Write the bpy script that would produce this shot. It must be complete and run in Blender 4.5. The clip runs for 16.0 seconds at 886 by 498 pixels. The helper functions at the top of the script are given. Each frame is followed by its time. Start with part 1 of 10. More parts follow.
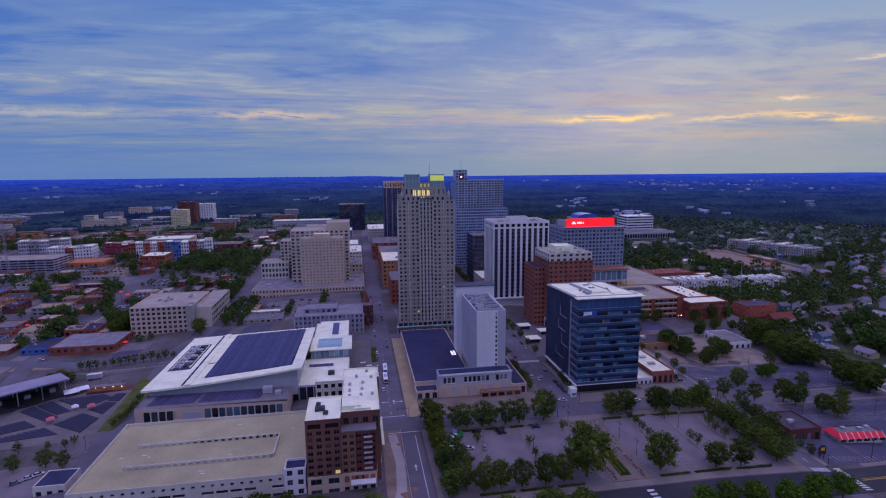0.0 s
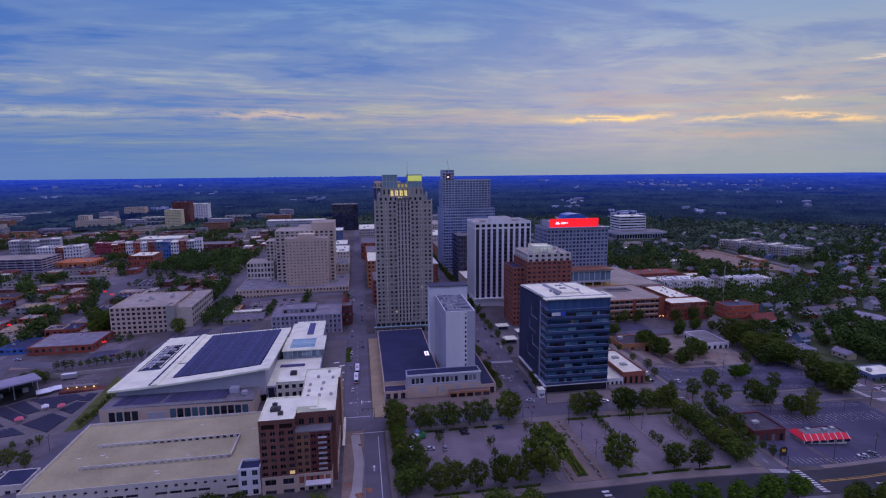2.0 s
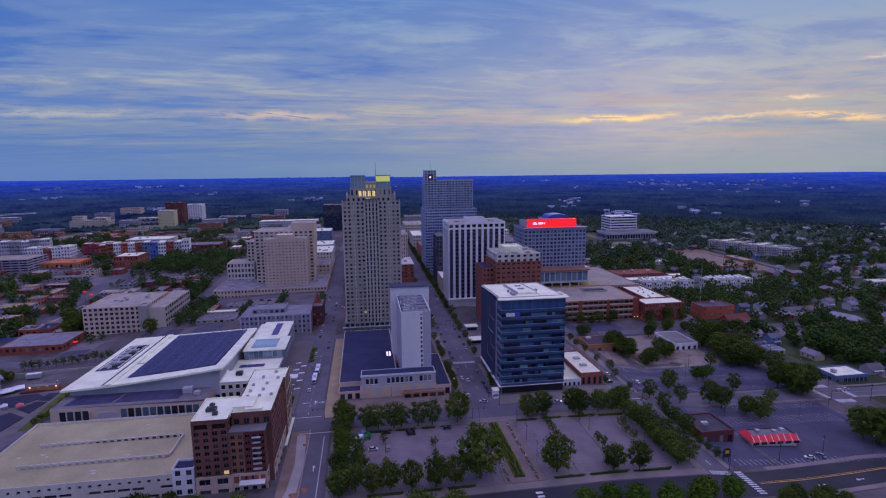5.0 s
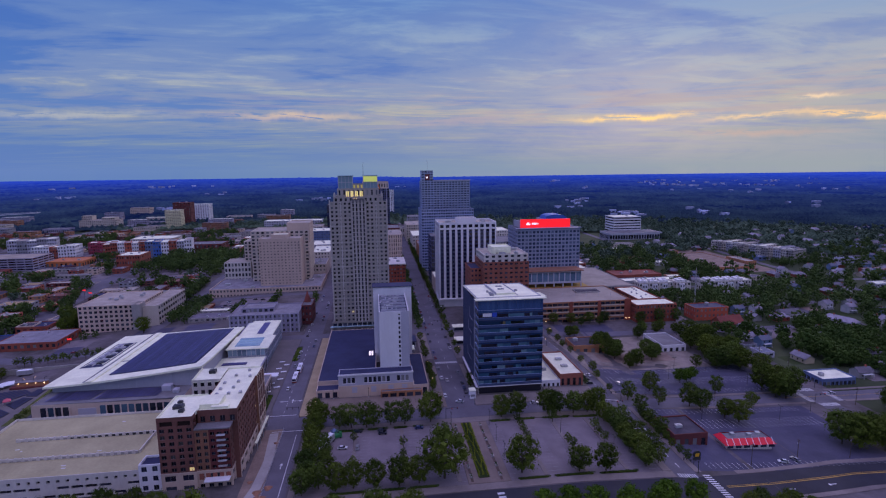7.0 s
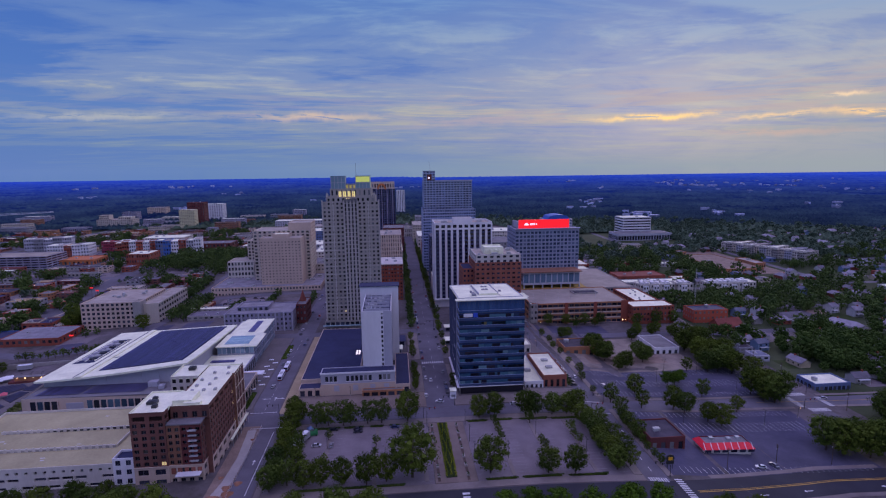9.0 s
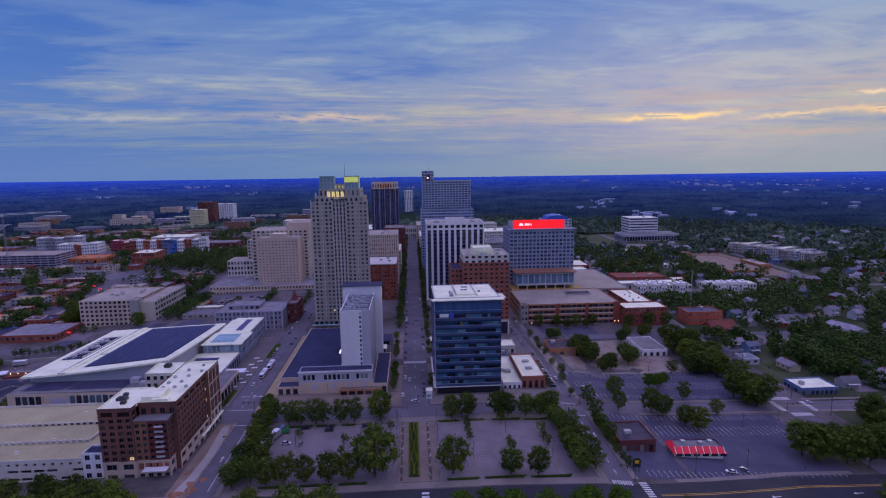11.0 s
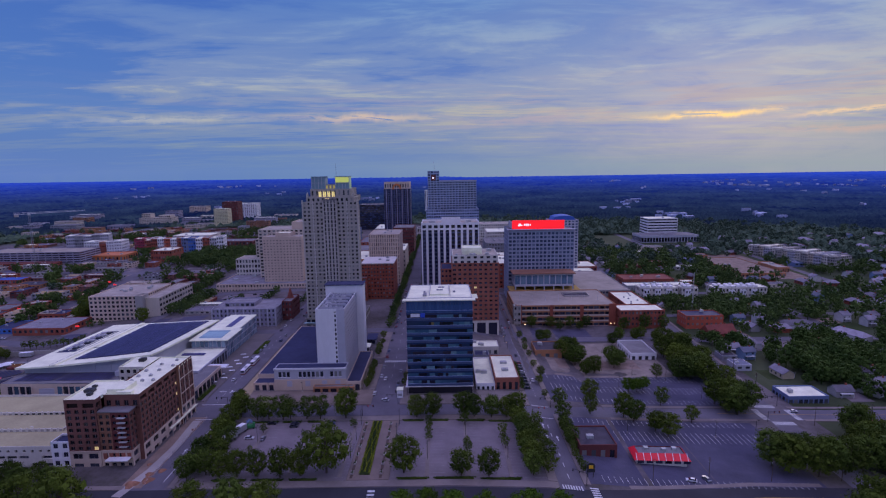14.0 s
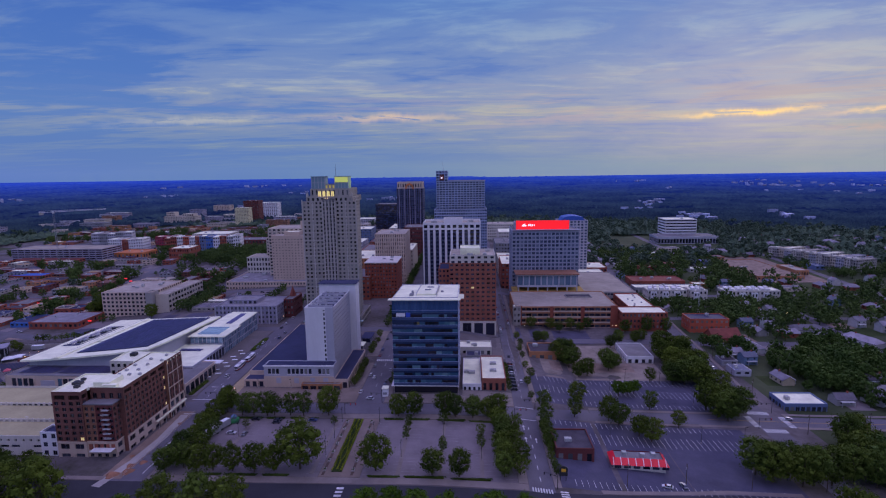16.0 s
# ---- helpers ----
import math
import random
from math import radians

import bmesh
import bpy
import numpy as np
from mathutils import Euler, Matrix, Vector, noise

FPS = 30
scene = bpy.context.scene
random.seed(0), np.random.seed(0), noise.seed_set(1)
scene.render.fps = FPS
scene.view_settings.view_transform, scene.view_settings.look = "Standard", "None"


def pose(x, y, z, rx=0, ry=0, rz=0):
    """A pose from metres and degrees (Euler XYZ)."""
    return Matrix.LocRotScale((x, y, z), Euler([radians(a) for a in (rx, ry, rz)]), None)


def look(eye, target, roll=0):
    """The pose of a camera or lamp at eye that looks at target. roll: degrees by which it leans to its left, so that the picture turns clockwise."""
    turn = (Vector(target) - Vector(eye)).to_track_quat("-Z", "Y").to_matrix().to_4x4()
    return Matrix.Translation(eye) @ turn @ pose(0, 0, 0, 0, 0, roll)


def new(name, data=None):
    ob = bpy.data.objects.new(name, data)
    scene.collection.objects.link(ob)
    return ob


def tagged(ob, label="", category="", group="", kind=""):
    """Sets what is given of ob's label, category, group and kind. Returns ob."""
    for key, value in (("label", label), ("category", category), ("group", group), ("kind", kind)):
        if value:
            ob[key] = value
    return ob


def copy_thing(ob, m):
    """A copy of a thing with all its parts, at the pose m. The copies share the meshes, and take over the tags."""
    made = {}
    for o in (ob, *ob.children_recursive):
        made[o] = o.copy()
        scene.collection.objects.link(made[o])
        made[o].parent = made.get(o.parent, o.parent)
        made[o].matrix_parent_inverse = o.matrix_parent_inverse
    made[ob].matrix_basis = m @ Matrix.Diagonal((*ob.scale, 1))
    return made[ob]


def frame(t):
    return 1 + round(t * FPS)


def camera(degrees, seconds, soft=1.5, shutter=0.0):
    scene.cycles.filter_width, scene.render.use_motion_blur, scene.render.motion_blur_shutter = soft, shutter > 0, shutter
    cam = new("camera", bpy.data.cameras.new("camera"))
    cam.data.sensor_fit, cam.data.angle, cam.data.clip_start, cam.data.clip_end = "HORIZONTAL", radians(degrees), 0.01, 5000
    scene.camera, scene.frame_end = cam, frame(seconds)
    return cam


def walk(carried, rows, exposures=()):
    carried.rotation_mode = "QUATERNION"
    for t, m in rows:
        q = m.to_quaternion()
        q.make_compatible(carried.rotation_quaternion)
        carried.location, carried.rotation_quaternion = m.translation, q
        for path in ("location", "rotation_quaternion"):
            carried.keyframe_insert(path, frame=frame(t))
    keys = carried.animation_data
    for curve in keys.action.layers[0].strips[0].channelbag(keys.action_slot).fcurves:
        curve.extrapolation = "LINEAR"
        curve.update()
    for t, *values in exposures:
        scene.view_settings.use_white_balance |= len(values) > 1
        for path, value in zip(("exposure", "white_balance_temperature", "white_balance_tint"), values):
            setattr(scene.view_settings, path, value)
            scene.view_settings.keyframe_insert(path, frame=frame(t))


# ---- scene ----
cam = camera(80.0, 16.0, soft=1.15)
METRES, EYE, TURN = 170.0, 131.0, -9.2
ROWS = [
    (0.0, 0.0, 0.0, 0.0, -0.07, -8.78, 0.46),
    (0.5, 0.0284, -0.0002, 0.0004, -0.02, -8.78, 0.46),
    (1.0, 0.0568, 0.0, 0.0006, 0.04, -8.79, 0.45),
    (1.5, 0.0847, 0.0007, 0.0004, 0.1, -8.78, 0.46),
    (2.0, 0.1134, 0.001, 0.0005, 0.14, -8.78, 0.46),
    (2.5, 0.1418, 0.0016, 0.0002, 0.2, -8.78, 0.47),
    (3.0, 0.17, 0.0018, 0.0006, 0.28, -8.79, 0.49),
    (3.5, 0.1987, 0.0019, 0.0004, 0.34, -8.79, 0.51),
    (4.0, 0.2271, 0.0021, 0.0003, 0.4, -8.78, 0.54),
    (6.5, 0.3732, 0.0026, -0.0011, 1.55, -8.72, 0.59),
    (7.0, 0.4033, 0.0023, -0.0007, 1.99, -8.73, 0.61),
    (7.5, 0.4336, 0.0025, -0.0013, 2.36, -8.72, 0.65),
    (8.0, 0.4644, 0.0026, -0.0011, 2.83, -8.72, 0.65),
    (8.5, 0.4954, 0.0032, -0.0011, 3.36, -8.71, 0.66),
    (9.0, 0.5273, 0.0042, -0.0014, 3.96, -8.69, 0.66),
    (11.5, 0.6943, 0.0155, -0.0017, 6.04, -8.68, 0.75),
    (12.0, 0.7281, 0.019, -0.0019, 6.4, -8.69, 0.78),
    (12.5, 0.7616, 0.0226, -0.0016, 6.9, -8.69, 0.79),
    (13.0, 0.7957, 0.0263, -0.0015, 7.71, -8.68, 0.8),
    (13.5, 0.8294, 0.0306, -0.0021, 8.55, -8.67, 0.8),
    (14.0, 0.8631, 0.0355, -0.0025, 9.18, -8.65, 0.82),
    (14.5, 0.8966, 0.0407, -0.0027, 9.79, -8.65, 0.84),
    (15.0, 0.9303, 0.0463, -0.003, 10.46, -8.64, 0.83),
    (15.5, 0.9632, 0.0523, -0.003, 11.19, -8.63, 0.83),
    (16.0, 0.9963, 0.0587, -0.0034, 12.0, -8.64, 0.82),
]
walk(cam, [(t, pose(0, 0, EYE, 0, 0, TURN) @ pose(METRES * x, METRES * y, METRES * z, 90 + pitch, roll, yaw)) for t, x, y, z, yaw, pitch, roll in ROWS],
     exposures=[(0.0, 0.0, 5950, 25), (16.0, 0.0, 5950, 25)])

# ---- sky and sun: dusk under broken cloud, the sun low behind cloud ahead and to the right ----
SUN_AZ = 27.0    # degrees clockwise from +y
SUN_EL = 7.0


def build_world():
    w = bpy.data.worlds.new("dusk_sky")
    scene.world = w
    w.use_nodes = True
    nt = w.node_tree
    nt.nodes.clear()
    N, L = nt.nodes.new, nt.links.new

    def math_node(op, a, b=None, c=None, clamp=False):
        n = N("ShaderNodeMath")
        n.operation, n.use_clamp = op, clamp
        for i, v in enumerate((a, b, c)):
            if v is None:
                continue
            if isinstance(v, (int, float)):
                n.inputs[i].default_value = v
            else:
                L(v, n.inputs[i])
        return n.outputs[0]

    def ramp(fac, stops, mode="LINEAR"):
        n = N("ShaderNodeValToRGB")
        n.color_ramp.interpolation = mode
        e = n.color_ramp.elements
        while len(e) < len(stops):
            e.new(0.5)
        for el, (p, col) in zip(e, stops):
            el.position, el.color = p, (*col, 1)
        L(fac, n.inputs[0])
        return n.outputs[0]

    def mix(fac, a, b, blend="MIX"):
        n = N("ShaderNodeMix")
        n.data_type, n.blend_type = "RGBA", blend
        for k, v in ((0, fac), (6, a), (7, b)):
            if isinstance(v, (int, float)):
                n.inputs[k].default_value = v
            elif isinstance(v, tuple):
                n.inputs[k].default_value = (*v, 1)
            else:
                L(v, n.inputs[k])
        return n.outputs[2]

    def noise_tex(vec, scale, detail, rough, dist=0.0):
        n = N("ShaderNodeTexNoise")
        n.inputs["Scale"].default_value, n.inputs["Detail"].default_value = scale, detail
        n.inputs["Roughness"].default_value, n.inputs["Distortion"].default_value = rough, dist
        L(vec, n.inputs["Vector"])
        return n.outputs[0]

    def combine(x, y, z):
        n = N("ShaderNodeCombineXYZ")
        for i, v in enumerate((x, y, z)):
            if isinstance(v, (int, float)):
                n.inputs[i].default_value = v
            else:
                L(v, n.inputs[i])
        return n.outputs[0]

    tc = N("ShaderNodeTexCoord")
    sep = N("ShaderNodeSeparateXYZ")
    L(tc.outputs["Generated"], sep.inputs[0])
    X, Y, Z = sep.outputs
    az = math_node("MULTIPLY", math_node("ARCTAN2", X, Y), 57.2958)          # degrees from +y, clockwise
    el = math_node("MULTIPLY", math_node("ARCSINE", Z), 57.2958)             # degrees above the horizon
    # cloud layer: the sky seen as a flat deck, streaked from west to east
    zz = math_node("ADD", math_node("MAXIMUM", Z, 0.0), 0.055)
    deck = combine(math_node("MULTIPLY", math_node("DIVIDE", X, zz), 0.5), math_node("DIVIDE", Y, zz), 0.0)
    c1 = noise_tex(deck, 0.42, 8, 0.56, 0.6)
    c2 = noise_tex(deck, 1.3, 8, 0.62, 0.9)
    c3 = noise_tex(deck, 3.4, 6, 0.6, 0.5)
    cloud = math_node("ADD", math_node("MULTIPLY", c1, 0.5), math_node("ADD", math_node("MULTIPLY", c2, 0.33), math_node("MULTIPLY", c3, 0.17)))

    sky = N("ShaderNodeTexSky")
    sky.sky_type, sky.sun_disc = "NISHITA", False
    sky.sun_elevation, sky.sun_rotation = radians(SUN_EL), radians(SUN_AZ)
    sky.air_density, sky.dust_density, sky.ozone_density = 1.2, 1.5, 3.0
    nish = mix(1.0, sky.outputs[0], (0.06, 0.06, 0.06), "MULTIPLY")

    up = math_node("DIVIDE", el, 90.0, clamp=True)
    dark = ramp(up, [(0.0, (0.101, 0.214, 0.437)), (0.032, (0.110, 0.224, 0.455)), (0.064, (0.112, 0.234, 0.475)), (0.097, (0.085, 0.202, 0.475)), (0.185, (0.060, 0.160, 0.455)), (0.36, (0.19, 0.24, 0.72)), (1.0, (0.60, 0.55, 1.20))])
    light = ramp(up, [(0.0, (0.155, 0.275, 0.399)), (0.032, (0.25, 0.34, 0.375)), (0.064, (0.44, 0.46, 0.36)), (0.097, (0.38, 0.45, 0.46)), (0.185, (0.167, 0.326, 0.532)), (0.36, (0.80, 0.79, 1.10)), (1.0, (2.02, 1.78, 2.45))])
    lift = math_node("ADD", cloud, math_node("MULTIPLY", math_node("POWER", 2.718, math_node("MULTIPLY", math_node("POWER", math_node("DIVIDE", math_node("SUBTRACT", az, 46.0), 22.0), 2.0), -1.0)), 0.075))
    lift = math_node("SUBTRACT", lift, math_node("MULTIPLY", math_node("POWER", 2.718, math_node("MULTIPLY", math_node("POWER", math_node("DIVIDE", math_node("ADD", az, 38.0), 22.0), 2.0), -1.0)), 0.05))
    corner = math_node("ADD", math_node("POWER", math_node("DIVIDE", math_node("SUBTRACT", az, 53.0), 9.0), 2.0), math_node("POWER", math_node("DIVIDE", math_node("SUBTRACT", el, 16.5), 3.0), 2.0))
    lift = math_node("ADD", lift, math_node("MULTIPLY", math_node("POWER", 2.718, math_node("MULTIPLY", corner, -1.0)), 0.1))
    cover = ramp(lift, [(0.42, (0, 0, 0)), (0.50, (0.38, 0.38, 0.38)), (0.59, (1, 1, 1))], "EASE")
    col = mix(cover, dark, light)
    # grey cumulus veil over the sunset side, thickest low down
    veil_n = noise_tex(combine(math_node("MULTIPLY", az, 0.11), math_node("MULTIPLY", el, 0.42), 1.3), 1.0, 9, 0.62, 0.8)
    veil = ramp(veil_n, [(0.38, (0.15, 0.15, 0.15)), (0.62, (1, 1, 1))], "EASE")
    side = ramp(math_node("DIVIDE", math_node("ADD", az, 8.0), 52.0, clamp=True), [(0.0, (0, 0, 0)), (0.45, (0.6, 0.6, 0.6)), (1.0, (1, 1, 1))])
    low = ramp(math_node("DIVIDE", el, 18.0, clamp=True), [(0.0, (0.75, 0.75, 0.75)), (0.45, (1, 1, 1)), (0.62, (0.35, 0.35, 0.35)), (1.0, (0.2, 0.2, 0.2))])
    col = mix(math_node("MULTIPLY", math_node("MULTIPLY", veil, side), math_node("MULTIPLY", low, 0.62)), col, (0.42, 0.44, 0.42))
    col = mix(0.92, nish, col)

    # low haze towards the horizon
    haze = math_node("POWER", math_node("SUBTRACT", 1.0, math_node("DIVIDE", math_node("ABSOLUTE", el), 4.0, clamp=True)), 1.6)
    hz_col = ramp(math_node("DIVIDE", math_node("ADD", az, 60.0), 120.0, clamp=True), [(0.0, (0.122, 0.204, 0.51)), (0.35, (0.15, 0.255, 0.42)), (0.7, (0.29, 0.375, 0.36)), (1.0, (0.39, 0.42, 0.345))])
    col = mix(math_node("MULTIPLY", haze, 0.8), col, hz_col)

    # warm breaks of the sunset behind the cloud
    strk = combine(math_node("MULTIPLY", az, 0.085), math_node("MULTIPLY", el, 1.5), 3.7)
    s1 = noise_tex(strk, 1.0, 7, 0.6, 0.15)

    def bump_at(v, centre, half):
        d = math_node("DIVIDE", math_node("SUBTRACT", v, centre), half)
        return math_node("POWER", 2.718, math_node("MULTIPLY", math_node("MULTIPLY", d, d), -1.0))

    band = bump_at(el, 6.0, 2.4)
    near = bump_at(az, SUN_AZ + 4, 42.0)
    fine = ramp(s1, [(0.46, (0, 0, 0)), (0.62, (1, 1, 1))], "EASE")
    col = mix(math_node("MULTIPLY", math_node("MULTIPLY", band, near), math_node("ADD", math_node("MULTIPLY", fine, 0.60), 0.10)), col, (0.52, 0.43, 0.36))
    # torn edges of light: azimuth, elevation, half width, half height, slope, strength and colour of each streak
    s2 = noise_tex(combine(math_node("MULTIPLY", az, 0.34), math_node("MULTIPLY", el, 2.6), 8.1), 1.0, 6, 0.62, 0.5)
    torn = ramp(s2, [(0.36, (0, 0, 0)), (0.50, (1, 1, 1))], "EASE")
    wave = math_node("MULTIPLY", math_node("SUBTRACT", noise_tex(combine(math_node("MULTIPLY", az, 0.30), 2.0, 5.0), 1.0, 4, 0.6), 0.5), 1.5)
    for a0, e0, wa, we, slope, k, tone in (
            (26.5, 4.75, 5.0, 0.24, 0.01, 1.0, (1.25, 0.82, 0.24)), (36.8, 4.4, 3.6, 0.20, 0.05, 0.75, (1.05, 0.72, 0.32)), (44.5, 4.1, 3.4, 0.28, -0.13, 0.95, (1.2, 0.76, 0.26)),
            (41.9, 5.8, 1.5, 0.16, 0.0, 0.7, (1.1, 0.8, 0.4)), (47.6, 8.6, 1.4, 0.16, 0.0, 0.7, (1.0, 0.8, 0.45)), (37.5, 2.9, 5.5, 0.30, -0.03, 0.45, (0.72, 0.47, 0.30)),
            (-27.0, 4.9, 7.0, 0.32, 0.05, 0.5, (0.58, 0.58, 0.44)), (-8.0, 5.35, 6.0, 0.36, 0.01, 0.7, (0.80, 0.60, 0.34)), (9.0, 4.9, 8.0, 0.5, 0.0, 0.35, (0.60, 0.44, 0.36))):
        line = math_node("ADD", math_node("SUBTRACT", el, math_node("MULTIPLY", math_node("SUBTRACT", az, a0), slope)), wave)
        fac = math_node("MULTIPLY", math_node("MULTIPLY", bump_at(line, e0, we), bump_at(az, a0, wa)), torn)
        col = mix(math_node("MULTIPLY", fac, k), col, tone)

    bg = N("ShaderNodeBackground")
    L(col, bg.inputs[0])
    bg.inputs[1].default_value = 1.0
    out = N("ShaderNodeOutputWorld")
    L(bg.outputs[0], out.inputs[0])


build_world()
sun = new("sun", bpy.data.lights.new("sun", "SUN"))
sun.data.energy, sun.data.angle, sun.data.color = 0.5, radians(14), (1.0, 0.86, 0.72)
sun.matrix_world = look((0, 0, 300), (-math.sin(radians(SUN_AZ)) * 100, -math.cos(radians(SUN_AZ)) * 100, 300 - 100 * math.tan(radians(16))))

# ---- materials ----
def node_mat(name):
    m = bpy.data.materials.new(name)
    m.use_nodes = True
    nt = m.node_tree
    return m, nt, nt.nodes["Principled BSDF"]


def surface(name, base, rough=0.8, metal=0.0, big=0.03, fine=1.2, amount=0.25, tint=None, bump=0.0, spread=0.0, island=False, stretch=(1, 1, 1), spec=0.5):
    """A worn surface: stains at the size 1/big metres, grain at 1/fine metres, and a shift from piece to piece."""
    m, nt, bsdf = node_mat(name)
    N, L = nt.nodes.new, nt.links.new
    geo = N("ShaderNodeNewGeometry")
    mp = N("ShaderNodeMapping")
    mp.inputs["Scale"].default_value = stretch
    L(geo.outputs["Position"], mp.inputs[0])

    def nz(scale, detail):
        n = N("ShaderNodeTexNoise")
        n.inputs["Scale"].default_value, n.inputs["Detail"].default_value, n.inputs["Roughness"].default_value = scale, detail, 0.62
        L(mp.outputs[0], n.inputs["Vector"])
        return n.outputs[0]

    n1, n2 = nz(big, 5), nz(fine, 4)
    add = N("ShaderNodeMath")
    add.operation = "MULTIPLY_ADD"
    L(n2, add.inputs[0])
    add.inputs[1].default_value = 0.45
    L(n1, add.inputs[2])
    ramp = N("ShaderNodeValToRGB")
    e = ramp.color_ramp.elements
    lo = tint if tint else tuple(c * (1 - amount) for c in base)
    hi = tuple(min(1, c * (1 + amount * 0.5)) for c in base)
    e[0].position, e[0].color = 0.5, (*lo, 1)
    e[1].position, e[1].color = 0.95, (*hi, 1)
    L(add.outputs[0], ramp.inputs[0])
    colour = ramp.outputs[0]
    if spread:
        hsv = N("ShaderNodeHueSaturation")
        if island:
            rnd = geo.outputs["Random Per Island"]
        else:
            oi = N("ShaderNodeObjectInfo")
            rnd = oi.outputs["Random"]
        mr = N("ShaderNodeMapRange")
        mr.inputs[3].default_value, mr.inputs[4].default_value = 1 - spread, 1 + spread
        L(rnd, mr.inputs[0])
        L(mr.outputs[0], hsv.inputs["Value"])
        L(colour, hsv.inputs["Color"])
        colour = hsv.outputs[0]
    L(colour, bsdf.inputs["Base Color"])
    bsdf.inputs["Roughness"].default_value, bsdf.inputs["Metallic"].default_value = rough, metal
    bsdf.inputs["Specular IOR Level"].default_value = spec
    if bump:
        b = N("ShaderNodeBump")
        b.inputs["Strength"].default_value, b.inputs["Distance"].default_value = bump, 0.2
        L(n2, b.inputs["Height"])
        L(b.outputs[0], bsdf.inputs["Normal"])
    return m


def glazing(name, stops, rough=0.08, island=True, spec=0.6, metal=0.0):
    """Window glass with what stands behind it: each pane its own depth of shade or drawn blind."""
    m, nt, bsdf = node_mat(name)
    N, L = nt.nodes.new, nt.links.new
    both = N("ShaderNodeMath")
    both.operation = "ADD"
    L(N("ShaderNodeNewGeometry").outputs["Random Per Island"], both.inputs[0])
    L(N("ShaderNodeObjectInfo").outputs["Random"], both.inputs[1])
    wrap = N("ShaderNodeMath")
    wrap.operation = "FRACT"
    L(both.outputs[0], wrap.inputs[0])
    rnd = wrap.outputs[0]
    ramp = N("ShaderNodeValToRGB")
    ramp.color_ramp.interpolation = "CONSTANT"
    e = ramp.color_ramp.elements
    while len(e) < len(stops):
        e.new(0.5)
    for el, (p, col) in zip(e, stops):
        el.position, el.color = p, (*col, 1)
    L(rnd, ramp.inputs[0])
    L(ramp.outputs[0], bsdf.inputs["Base Color"])
    bsdf.inputs["Roughness"].default_value, bsdf.inputs["Specular IOR Level"].default_value, bsdf.inputs["Metallic"].default_value = rough, spec, metal
    return m


def glow(name, colour, strength):
    m, nt, bsdf = node_mat(name)
    bsdf.inputs["Base Color"].default_value = (*colour, 1)
    bsdf.inputs["Emission Color"].default_value = (*colour, 1)
    bsdf.inputs["Emission Strength"].default_value = strength
    return m


def leaves(name, base, alt):
    m, nt, bsdf = node_mat(name)
    N, L = nt.nodes.new, nt.links.new
    geo, oi = N("ShaderNodeNewGeometry"), N("ShaderNodeObjectInfo")
    add = N("ShaderNodeMath")
    add.operation = "MULTIPLY_ADD"
    L(geo.outputs["Random Per Island"], add.inputs[0])
    add.inputs[1].default_value = 0.25
    mul = N("ShaderNodeMath")
    mul.operation = "MULTIPLY"
    L(oi.outputs["Random"], mul.inputs[0])
    mul.inputs[1].default_value = 0.45
    drift = N("ShaderNodeTexNoise")
    drift.inputs["Scale"].default_value, drift.inputs["Detail"].default_value = 0.085, 2.0
    L(geo.outputs["Position"], drift.inputs["Vector"])
    swing = N("ShaderNodeMapRange")
    swing.inputs[1].default_value, swing.inputs[2].default_value, swing.inputs[3].default_value, swing.inputs[4].default_value = 0.3, 0.7, -0.25, 0.5
    L(drift.outputs[0], swing.inputs[0])
    both = N("ShaderNodeMath")
    both.operation = "ADD"
    L(mul.outputs[0], both.inputs[0])
    L(swing.outputs[0], both.inputs[1])
    L(both.outputs[0], add.inputs[2])
    ramp = N("ShaderNodeValToRGB")
    e = ramp.color_ramp.elements
    e[0].color, e[1].color = (*base, 1), (*alt, 1)
    L(add.outputs[0], ramp.inputs[0])
    L(ramp.outputs[0], bsdf.inputs["Base Color"])
    bsdf.inputs["Roughness"].default_value = 0.8
    bsdf.inputs["Specular IOR Level"].default_value = 0.06
    return m


M_GROUND = surface("town_ground", (0.14, 0.12, 0.132), 0.95, big=0.03, fine=0.3, amount=0.35, tint=(0.06, 0.055, 0.045), spec=0.15)
M_SUBURB = surface("suburb_ground", (0.05, 0.062, 0.032), 0.95, big=0.02, fine=0.2, amount=0.5, tint=(0.035, 0.048, 0.02), spec=0.15)
M_ASPHALT = surface("asphalt", (0.14, 0.13, 0.155), 0.9, big=0.05, fine=2.5, amount=0.3, bump=0.1, spec=0.15)
M_ASPHALT_NEW = surface("new_asphalt", (0.045, 0.045, 0.055), 0.9, big=0.05, fine=2.5, amount=0.3, spec=0.15)
M_LOT = surface("parking_asphalt", (0.205, 0.175, 0.185), 0.92, big=0.07, fine=2.0, amount=0.3, bump=0.1, spec=0.15)
M_LOT_DARK = surface("dark_parking_asphalt", (0.085, 0.082, 0.125), 0.92, big=0.06, fine=2.0, amount=0.35, spec=0.15)
M_WALK = surface("concrete_pavement", (0.225, 0.19, 0.175), 0.9, big=0.1, fine=1.5, amount=0.25, spec=0.15)
M_WALK_TAN = surface("tan_brick_paving", (0.36, 0.28, 0.17), 0.9, big=0.1, fine=3.0, amount=0.25, spec=0.15)
M_PLAZA = surface("plaza_paving", (0.165, 0.145, 0.145), 0.9, big=0.08, fine=1.5, amount=0.25, spec=0.15)
M_GRASS = surface("lawn", (0.036, 0.054, 0.016), 0.95, big=0.1, fine=2.0, amount=0.4, spec=0.15)
